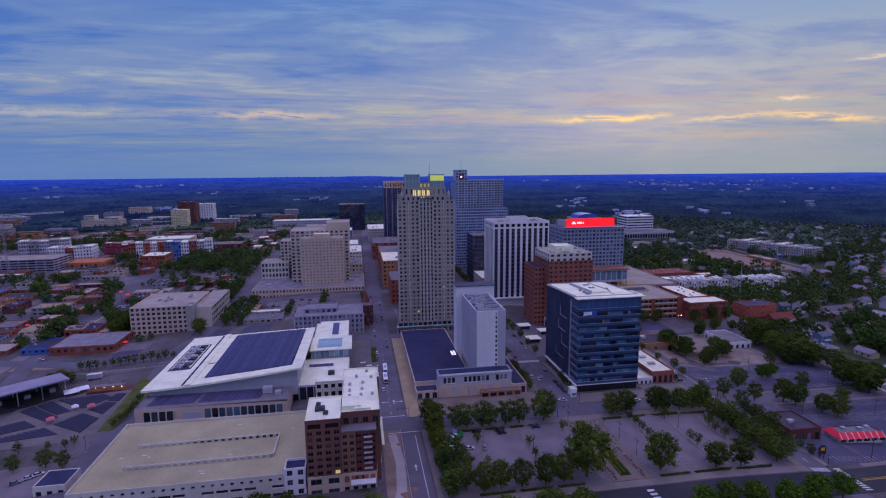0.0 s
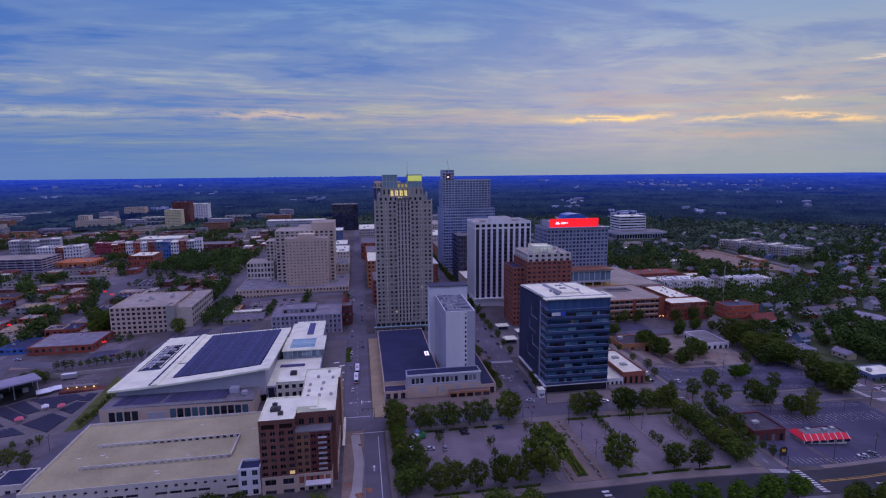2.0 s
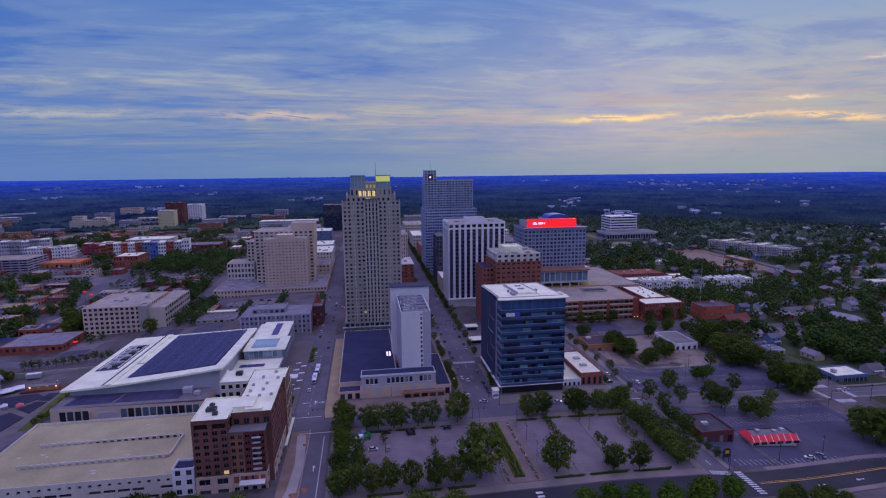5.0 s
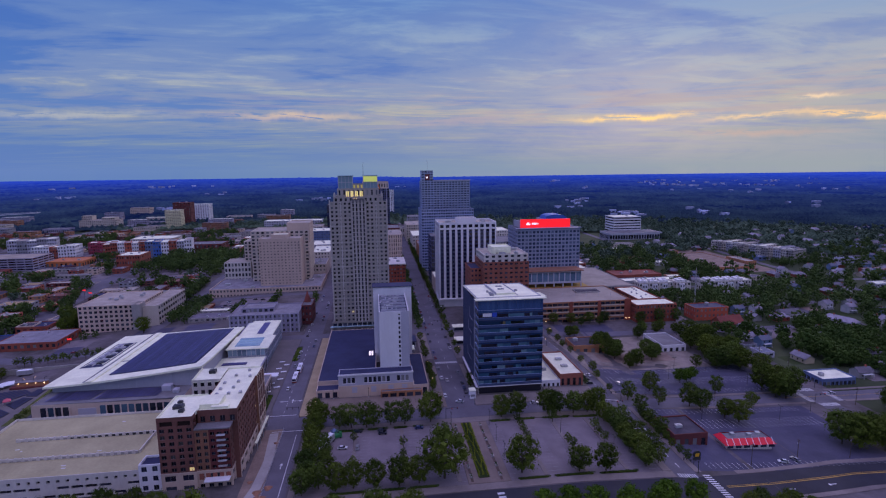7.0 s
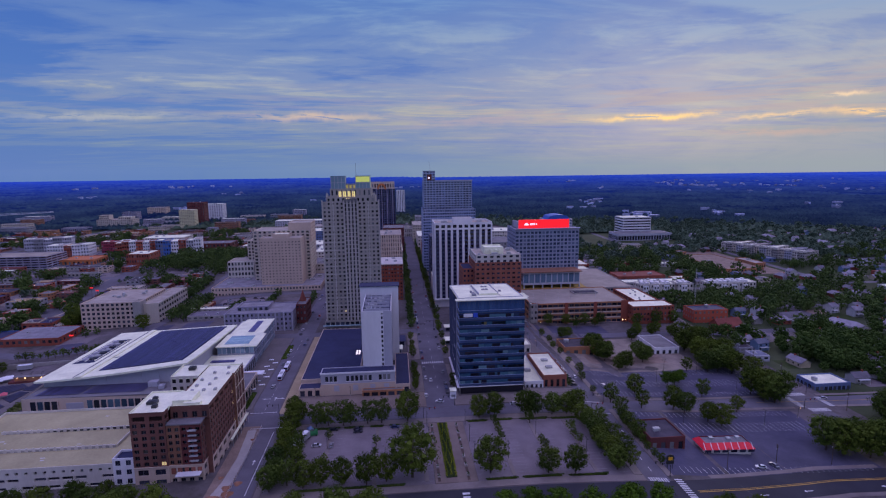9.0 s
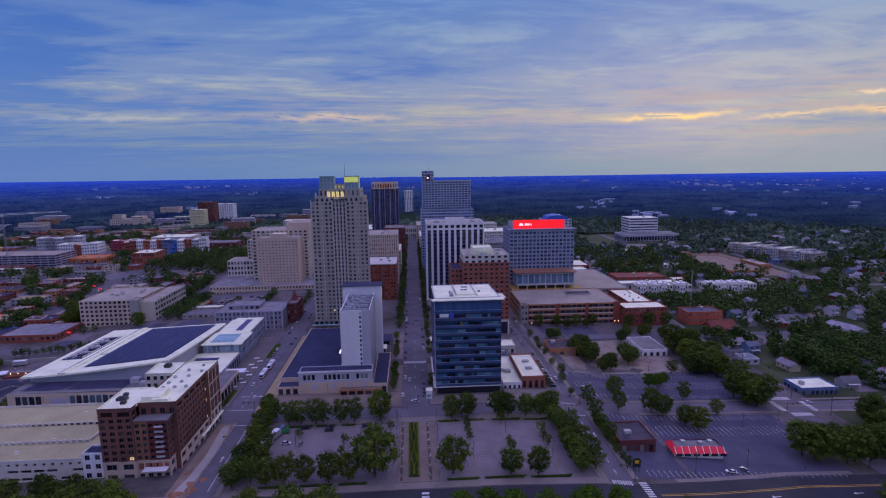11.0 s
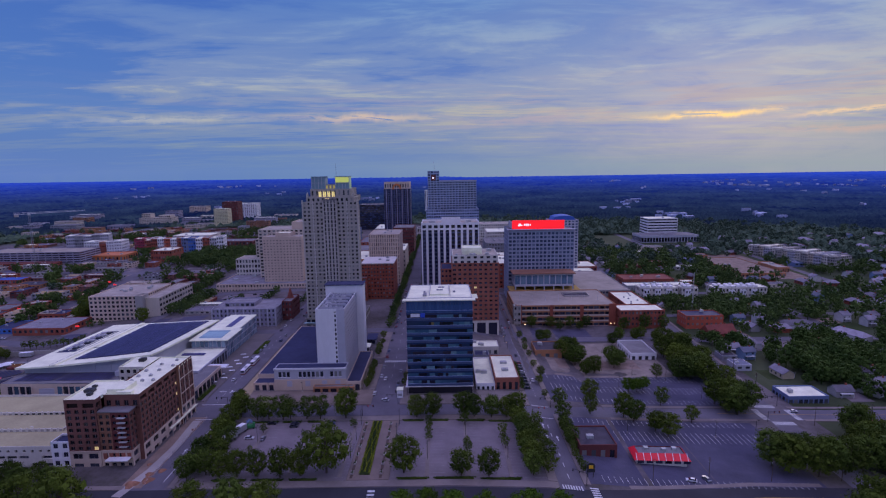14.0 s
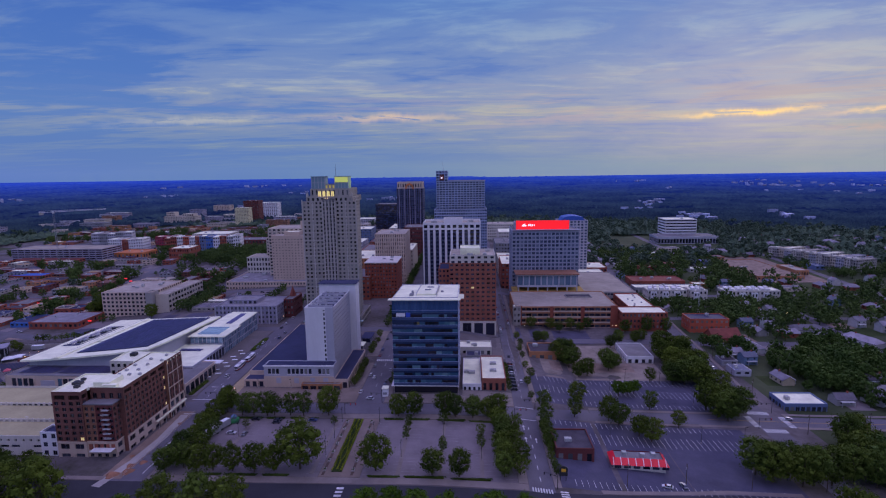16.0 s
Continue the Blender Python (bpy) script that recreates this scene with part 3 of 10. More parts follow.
def kerbed(name, x0, y0, x1, y1, mat, label, lift=0.17, cat="pavement"):
    """A raised slab on the ground with a vertical edge."""
    KERBS.append(name)
    lift += 0.006 * (len(KERBS) % 9)
    m = patch(Mesh(), x0, y0, x1, y1, lift)
    for (ax, ay), (bx, by) in (((x0, y0), (x1, y0)), ((x1, y0), (x1, y1)), ((x1, y1), (x0, y1)), ((x0, y1), (x0, y0))):
        n = max(1, int(math.dist((ax, ay), (bx, by)) / 10))
        for i in range(n):
            p = [(ax + (bx - ax) * t, ay + (by - ay) * t) for t in (i / n, (i + 1) / n)]
            m.poly([(*p[0], height(*p[0]) - 0.1), (*p[1], height(*p[1]) - 0.1), (*p[1], height(*p[1]) + lift), (*p[0], height(*p[0]) + lift)])
    return single(name, m, mat, label, cat, kind="structure")

# ---- streets ----
SALISBURY = [(21, 60), (20, 245), (14.5, 275), (14.5, 700), (14.5, 1200)]
FAYETTEVILLE = [(111.5, 262), (111.5, 700), (110, 1250)]
WILMINGTON = [(198.5, 60), (198.5, 560), (198, 1200)]
BLOUNT = [(326, 60), (331, 280), (339, 380), (350, 560), (372, 1000)]
SOUTH = [(-190, 176), (30, 176), (190, 176), (225, 180), (280, 186), (420, 186), (700, 190)]
LENOIR = [(-8, 256), (120, 255.5), (195, 256), (236, 263), (300, 265), (420, 265), (700, 268)]
DAVIE = [(-60, 402), (198, 402), (230, 402), (345, 398), (500, 402)]
MARTIN = [(-300, 553), (200, 553), (345, 560)]
MCDOWELL = [(-126, 120), (-128, 240), (-133, 330), (-140, 420), (-128, 470), (-124, 800), (-120, 1200)]
WESTWAY = [(-210, 120), (-213, 300), (-245, 420), (-265, 560), (-280, 900)]
CROSS_W = [(-140, 412), (-200, 408), (-330, 440), (-600, 470)]
DAWSON = [(-600, 560), (-260, 545), (-128, 553)]


def road(name, line, half, lift, mat, label):
    single(name, along(line, half, lift), mat, label, "road", kind="structure")


road("road", SALISBURY, 7.2, 0.06, M_ASPHALT, "worn grey asphalt street between a brick hotel and a car park")
road("road", FAYETTEVILLE, 8.0, 0.06, M_ASPHALT, "grey asphalt main street with a tree on either side")
road("road", WILMINGTON, 5.4, 0.06, M_ASPHALT, "grey asphalt street with parking bays beside a glass block")
road("road", BLOUNT, 6.0, 0.06, M_ASPHALT, "grey asphalt street past houses and a blue shop")
road("road", SOUTH, 8.5, 0.08, M_ASPHALT_NEW, "dark new asphalt street with turn arrows and a yellow centre line")
road("road", LENOIR, 6.2, 0.07, M_ASPHALT, "grey asphalt cross street north of the car park")
road("road", DAVIE, 5.5, 0.07, M_ASPHALT, "grey asphalt cross street beside a parking garage")
road("road", MARTIN, 5.5, 0.07, M_ASPHALT, "grey asphalt cross street among office towers")
road("road", MCDOWELL, 7.5, 0.06, M_ASPHALT, "grey asphalt street behind the convention hall")
road("road", WESTWAY, 6.0, 0.06, M_ASPHALT, "grey asphalt street by the open-air stage")
road("road", CROSS_W, 6.0, 0.08, M_ASPHALT, "grey asphalt street past a low brick store")
road("road", DAWSON, 6.0, 0.08, M_ASPHALT, "grey asphalt street among warehouses")
for gx in (-260, -400, -560, 470, 600, 760):
    road("road", [(gx, 470 if gx < 0 else 90), (gx + (0 if gx < 0 else 40), 1300)], 5.0, 0.06, M_ASPHALT, "far grey asphalt town street")
for gy in (690, 830, 980, 1140):
    road("road", [(-700, gy), (330, gy)], 5.0, 0.09, M_ASPHALT, "far grey asphalt cross street")
for gy in (470, 560, 700):
    road("road", [(350, gy), (900, gy + 10)], 4.5, 0.09, M_ASPHALT, "grey asphalt lane among houses")

# pavements
for a in (
    (28.4, 186, 30.9, 248.5, M_WALK, "concrete pavement beside the car park trees"),
    (23.0, 263, 30.0, 396, M_WALK_TAN, "tan brick pavement along the hotel podium"),
    (30.2, 263, 103.3, 282.5, M_PROM, "broad brown paved forecourt before a hotel podium"),
    (95.5, 283, 103.3, 325, M_WALK, "pavement with street trees beside the hotel"),
    (95.5, 337, 103.3, 396, M_WALK, "pavement with street trees by an office tower"),
    (119.7, 274.6, 122.6, 325, M_WALK, "pavement beside a blue glass office block"),
    (119.7, 263, 192.9, 274.5, M_WALK, "pavement before a blue glass office block"),
    (164, 274.8, 192.9, 281.5, M_WALK, "pavement before a low white-roofed building"),
    (119.7, 337, 192.9, 396, M_PLAZA, "paved plaza with kiosks between towers"),
    (190.2, 283, 192.9, 325, M_WALK, "pavement beside a low white-roofed building"),
    (204.2, 190, 207.2, 255, M_WALK, "concrete pavement beside a restaurant lot"),
    (204.2, 272, 207.2, 396, M_WALK, "concrete pavement beside a large car park"),
    (31.2, 185.0, 192.9, 189.5, M_WALK, "concrete pavement along the south side of the car park"),
    (31.2, 243.5, 192.9, 248.8, M_WALK, "concrete pavement along the north side of the car park"),
    (189.0, 189.8, 192.9, 243.2, M_WALK, "concrete pavement along the east side of the car park"),
):
    kerbed("pavement", a[0], a[1], a[2], a[3], a[4], a[5])
kerbed("pavement", -14, 270, 6.6, 396, M_PLAZA, "pale paved plaza before the convention hall", 0.16)
# building site strip beside the hotel
single("building_site_ground", patch(Mesh(), 8.3, 186, 17.5, 250, 0.12), M_SOIL, "churned pale building-site soil beside a brick hotel", "ground", kind="structure")
single("building_site_path", along([(10.5, 180), (14.5, 200), (15.5, 220), (13.5, 246)], 2.1, 0.17), M_CONC, "fresh pale concrete path across the building site", "path", kind="structure")
single("lawn", patch(Mesh(), 205, 148, 330, 166, 0.12), M_GRASS, "mown green lawn beside the street", "lawn", kind="structure")



def sidewalk(line, off, half, label):
    """A pale paved ribbon beside a street."""
    le = []
    for i, p in enumerate(line):
        a, b = line[max(0, i - 1)], line[min(len(line) - 1, i + 1)]
        dx, dy = b[0] - a[0], b[1] - a[1]
        k = math.hypot(dx, dy)
        le.append((p[0] - dy / k * off, p[1] + dx / k * off))
    single("pavement", along(le, half, 0.2), M_WALK, label, "pavement", kind="structure")


for s in (-1, 1):
    sidewalk([(332, 290), (339, 380), (348, 530)], s * 7.6, 1.2, "pale pavement along a street of houses")
    sidewalk([(225, 180), (280, 186), (310, 186)], s * 10.2, 1.3, "pale pavement along a dark street")
    sidewalk([(345, 266), (420, 266), (560, 267)], s * 7.8, 1.2, "pale pavement along a cross street")
    sidewalk([(236, 263), (300, 265), (318, 265)], s * 7.8, 1.2, "pale pavement along a cross street")
    sidewalk([(198.5, 412), (198.5, 545)], s * 7.2, 1.4, "pale pavement between brick buildings")
sidewalk([(-180, 176), (10, 176)], 10.3, 1.4, "pale pavement before a parking deck")

# car parks
LOT_Y0, LOT_Y1 = 189.8, 243.2
single("car_park", patch(Mesh(), 31.2, LOT_Y0, 102.6, LOT_Y1, 0.05), M_LOT, "faded mauve-grey asphalt car park", "car park", kind="structure")
single("car_park", patch(Mesh(), 121.0, LOT_Y0, 188.8, LOT_Y1, 0.05), M_LOT, "faded mauve-grey asphalt car park with painted bays", "car park", kind="structure")
kerbed("promenade", 102.8, LOT_Y0, 120.8, LOT_Y1, M_PROM, "brownish paved promenade between two car parks", 0.15)
single("car_park", patch(Mesh(), 207.4, 274, 322, 319, 0.05), M_LOT_DARK, "dark asphalt car park with white bays", "car park", kind="structure")
single("car_park", patch(Mesh(), 207.4, 191, 312, 254, 0.04), M_LOT_DARK, "dark asphalt car park of a restaurant", "car park", kind="structure")
single("car_park", patch(Mesh(), 207.4, 319.3, 300, 390, 0.03), M_GRAVEL, "worn pale sandy gravel yard", "car park", kind="structure")
single("car_park", patch(Mesh(), 207.4, 394, 268, 428, 0.035), M_LOT_DARK, "dark asphalt parking yard behind brick buildings", "car park", kind="structure")
single("bare_plot", patch(Mesh(), 240, 334, 282, 350, 0.06), M_SOIL, "bare sandy plot with tyre tracks", "ground", kind="structure")
single("car_park", patch(Mesh(), -92, 470, -40, 545, 0.03), M_LOT, "pale asphalt car park beside offices", "car park", kind="structure")
single("car_park", patch(Mesh(), -190, 180, -135, 262, 0.03), M_LOT, "pale asphalt car park near the stage", "car park", kind="structure")


def marks(name, m, mat, label):
    single(name, m, mat, label, "road marking", kind="stuff")


def bays(m, x0, x1, y, depth, pitch=2.7, w=0.12, lift=0.09):
    x = x0
    while x <= x1:
        patch(m, x - w / 2, y, x + w / 2, y + depth, lift)
        x += pitch


def bays_y(m, y0, y1, x, depth, pitch=2.7, w=0.12, lift=0.09):
    y = y0
    while y <= y1:
        patch(m, x, y - w / 2, x + depth, y + w / 2, lift)
        y += pitch


mk = Mesh()
for x in (121.6, 134.2, 139.6, 152.6, 158.0, 171.0, 176.4, 183.6):
    bays_y(mk, 192, 241, x, 5.2)
for x in (34, 51, 56.5, 74, 79.5, 97):
    bays_y(mk, 192, 241, x, 5.2)
marks("parking_lines", mk, M_FADED, "thin faded white parking bay lines")
mk = Mesh()
for y in (276, 290, 295.2, 309, 313.8):
    bays(mk, 212, 318, y, 5.0, w=0.16)
for y in (193, 231, 236.2, 248):
    bays(mk, 214, 306, y, 5.0, w=0.16)
marks("parking_lines", mk, M_PAINT, "white parking bay lines on dark asphalt")


def zebra(m, x0, y0, x1, y1, across, n, lift=0.13):
    """n bars side by side from corner to corner; across: the bars run along x."""
    for i in range(n):
        if across:
            y = y0 + (y1 - y0) * (i + 0.5) / n
            h = (y1 - y0) / n * 0.27
            patch(m, x0, y - h, x1, y + h, lift)
        else:
            x = x0 + (x1 - x0) * (i + 0.5) / n
            h = (x1 - x0) / n * 0.27
            patch(m, x - h, y0, x + h, y1, lift)


mk = Mesh()
zebra(mk, 194, 185, 203, 188, False, 8)
zebra(mk, 206, 171, 209.5, 188, True, 11)
zebra(mk, 104, 328, 119, 331.5, False, 11)
zebra(mk, 326, 273, 338, 277, False, 9)
zebra(mk, 325, 252, 337, 256, False, 9)
zebra(mk, 341, 258, 344.5, 271, True, 9)
zebra(mk, 322, 258, 325.5, 271, True, 9)
zebra(mk, 113, 168, 116, 183, True, 6)
patch(mk, 24.6, 190, 24.9, 243, 0.13)
patch(mk, 12, 247, 28, 247.5, 0.13)
patch(mk, 7.5, 265, 21.5, 265.5, 0.13)
patch(mk, 193.5, 249, 203.5, 249.5, 0.13)
patch(mk, 193.5, 263, 203.5, 263.5, 0.13)
for k in range(14):
    patch(mk, 198.43, 276 + k * 8.5, 198.57, 279.5 + k * 8.5, 0.13)
    patch(mk, 14.4, 268 + k * 9, 14.55, 271.5 + k * 9, 0.13)
    patch(mk, 111.4, 268 + k * 17, 111.55, 273 + k * 17, 0.13)
    patch(mk, 100 + k * 7, 171.5, 101.6 + k * 7, 171.62, 0.13)
for k in range(6):
    patch(mk, 198.4, 193 + k * 9, 198.7, 196.5 + k * 9, 0.13)
marks("lane_lines", mk, M_PAINT, "white lane lines, stop lines and zebra crossings")
mk = along([(212, 178.5), (225, 180), (280, 186), (420, 186), (600, 188)], 0.22, 0.14)
along([(212, 179.4), (225, 180.9), (280, 186.9), (420, 186.9), (600, 188.9)], 0.12, 0.14, mk)
along([(300, 265), (420, 265)], 0.12, 0.14, mk)
marks("centre_line", mk, M_YELLOW, "yellow double centre line")


def arrow(m, x, y, s, turn):
    """A lane arrow lying on the road, pointing along turn (degrees from +x)."""
    c, d = math.cos(radians(turn)), math.sin(radians(turn))
    for shape in ([(-1.6, -0.15), (0.4, -0.15), (0.4, 0.15), (-1.6, 0.15)], [(0.4, -0.55), (1.6, 0), (0.4, 0.55)]):
        m.poly([(x + s * (c * a - d * b), y + s * (d * a + c * b), height(x, y) + 0.16) for a, b in shape])


mk = Mesh()
for x, y, a in ((240, 177, 180), (262, 179.5, 180), (300, 181, 180), (196, 228, 90), (201, 228, 90), (196, 240, 90), (17, 283, 90), (20, 283, 0), (12, 283, 180), (95, 172, 0), (60, 179, 180), (22, 215, 90)):
    arrow(mk, x, y, 1.5, a)
marks("lane_arrows", mk, M_PAINT, "white lane arrows on asphalt")

# ---- facades: walls with real recessed openings ----
PANES = {}


def pane_mesh(w, h, glass, mullion):
    """One window: a glazed sheet in a frame, in its own axes (x along the wall, -y out of it)."""
    key = (round(w, 2), round(h, 2), glass.name, mullion)
    if key not in PANES:
        m = Mesh()
        m.box(-w / 2, -0.02, -h / 2, w / 2, 0.02, h / 2, 0)
        if mullion:
            m.box(-0.05, -0.07, -h / 2, 0.05, -0.025, h / 2, 1)
            m.box(-w / 2, -0.08, -h / 2 - 0.04, w / 2, -0.025, -h / 2 + 0.07, 1)
        PANES[key] = m.data("window", glass, M_FRAME)
    return PANES[key]


class House:
    """A building: an Empty with wall, roof, windows and other parts."""

    def __init__(self, name, label, category, x, y, z, turn=0.0, group=""):
        self.root = thing(name, label, category, group, at=pose(x, y, z, 0, 0, turn))
        self.walls, self.panes, self.seg, self.inside = {}, [], 0, False

    def wall(self, mat):
        return self.walls.setdefault((mat.name, self.seg), (Mesh(), mat))[0]

    def face(self, a, b, z0, z1, mat, cols, rows, fw=0.6, fh=0.55, depth=0.3, glass=None, lift=0.5, mullion=True, lit=0.0, skip=None, base=0.0, head=0.0):
        """A wall from a to b (its outside on the right of a->b), with cols x rows windows. base, head: blank strips below and above."""
        if not self.inside:
            self.seg = 1000 + len(self.walls)
        m = self.wall(mat)
        glass = glass or M_GL_OFFICE
        w = math.dist(a, b)
        ux, uy = (b[0] - a[0]) / w, (b[1] - a[1]) / w
        nx, ny = uy, -ux

        def P(u, z, d=0.0):
            return (a[0] + ux * u - nx * d, a[1] + uy * u - ny * d, z)

        def quad(u0, v0, u1, v1):
            m.poly([P(u0, v0), P(u1, v0), P(u1, v1), P(u0, v1)])

        if not cols or not rows:
            quad(0, z0, w, z1)
            return
        y0, y1 = z0 + base, z1 - head
        if base:
            quad(0, z0, w, y0)
        if head:
            quad(0, y1, w, z1)
        cw, ch = w / cols, (y1 - y0) / rows
        ww, wh = cw * fw, ch * fh
        gap = (ch - wh) * lift
        prev = 0.0
        for i in range(cols):
            u0 = cw * i + (cw - ww) / 2
            quad(prev, y0, u0, y1)
            u1 = prev = u0 + ww
            below = y0
            for j in range(rows):
                if skip and skip(i, j):
                    continue
                v0 = y0 + ch * j + gap
                v1 = v0 + wh
                if v0 - below > 1e-4:
                    quad(u0, below, u1, v0)
                below = v1
                m.poly([P(u0, v0), P(u1, v0), P(u1, v0, depth), P(u0, v0, depth)])
                m.poly([P(u0, v1, depth), P(u1, v1, depth), P(u1, v1), P(u0, v1)])
                m.poly([P(u0, v0), P(u0, v0, depth), P(u0, v1, depth), P(u0, v1)])
                m.poly([P(u1, v0, depth), P(u1, v0), P(u1, v1), P(u1, v1, depth)])
                self.panes.append((P((u0 + u1) / 2, (v0 + v1) / 2, depth - 0.03), math.atan2(uy, ux), ww, wh, glass, mullion, random.random() < lit))
            if y1 - below > 1e-4:
                quad(u0, below, u1, y1)
        quad(prev, y0, w, y1)

    def block(self, x0, y0, x1, y1, z0, z1, mat, S=None, E=None, W=None, N=None, roof=None, parapet=0.9, coping=None):
        """A box with windows on the sides given (dicts for face) and a sunk roof behind a parapet."""
        self.seg, self.inside = len(self.walls) + 1, True
        for key, a, b in (("S", (x0, y0), (x1, y0)), ("E", (x1, y0), (x1, y1)), ("N", (x1, y1), (x0, y1)), ("W", (x0, y1), (x0, y0))):
            spec = {"S": S, "E": E, "N": N, "W": W}[key]
            if spec:
                self.face(a, b, z0, z1, mat=spec.pop("mat", mat), **spec)
            else:
                self.face(a, b, z0, z1, mat, 0, 0)
        t = 0.45
        m = self.wall(coping or mat)
        ring = [(x0, y0), (x1, y0), (x1, y1), (x0, y1)]
        inner = [(x0 + t, y0 + t), (x1 - t, y0 + t), (x1 - t, y1 - t), (x0 + t, y1 - t)]
        for i in range(4):
            j = (i + 1) % 4
            m.poly([(*ring[i], z1), (*ring[j], z1), (*inner[j], z1), (*inner[i], z1)])
            m.poly([(*inner[j], z1 - parapet), (*inner[i], z1 - parapet), (*inner[i], z1), (*inner[j], z1)])
        r = Mesh()
        r.poly([(*p, z1 - parapet) for p in inner])
        part("roof", r, roof or M_ROOF_G, self.root, kind="")
        self.inside = False

    def bit(self, name, mats, build, label=""):
        m = Mesh()
        build(m)
        return part(name, m, mats, self.root, label)

    def units(self, spots, mat=None):
        """Air units on a roof: (x, y, z, w, d, h); a casing with a fan ring and feet."""
        for x, y, z, w, d, h in spots:
            m = Mesh()
            m.box(x - w / 2, y - d / 2, z + 0.15, x + w / 2, y + d / 2, z + h)
            for sx in (-1, 1):
                m.box(x + sx * w * 0.38 - 0.12, y - d / 2, z - 0.05, x + sx * w * 0.38 + 0.12, y + d / 2, z + 0.2)
            n = max(1, int(w / max(d, 0.5)))
            for k in range(n):
                cx = x - w / 2 + w * (k + 0.5) / n
                r = min(w / n, d) * 0.36
                m.tube((cx, y, z + h), (cx, y, z + h + 0.25), r, r, 10)
            part("rooftop_unit", m, mat or M_UNIT, self.root)

    def done(self, keep=0, corner=(90, 0)):
        """Turns walls and windows into objects: the keep windows nearest to a corner one by one, the rest joined."""
        for m, mat in self.walls.values():
            part("wall", m, mat, self.root)
        inv = self.root.matrix_world
        near = sorted(range(len(self.panes)), key=lambda i: (inv @ Vector(self.panes[i][0]) - Vector((corner[0], corner[1], 60))).length)
        single_ids = set(near[:keep])
        rest = {}
        for i, (p, ang, w, h, glass, mul, lit) in enumerate(self.panes):
            g = M_LIT if lit else glass
            if i in single_ids or lit:
                o = new("window", pane_mesh(w, h, g, mul))
                o.parent = self.root
                o.matrix_basis = Matrix.LocRotScale(p, Euler((0, 0, ang)), None)
            else:
                m = rest.setdefault(g.name, (Mesh(), g))[0]
                c, s = math.cos(ang) * w / 2, math.sin(ang) * w / 2
                m.poly([(p[0] - c, p[1] - s, p[2] - h / 2), (p[0] + c, p[1] + s, p[2] - h / 2), (p[0] + c, p[1] + s, p[2] + h / 2), (p[0] - c, p[1] - s, p[2] + h / 2)])
        for m, g in rest.values():
            part("glazing", m, g, self.root, kind="stuff")
        return self.root


def win(cols, rows, **k):
    return dict(cols=cols, rows=rows, **k)

# ---- the large buildings ----
def lit_letters(h, spots, y, mat, name="sign_bar"):
    """A lit sign drawn as plain upright bars: (x0, z0, x1, z1)."""
    for x0, z0, x1, z1 in spots:
        h.bit(name, mat, lambda m: m.box(x0, y - 0.4, z0, x1, y, z1))


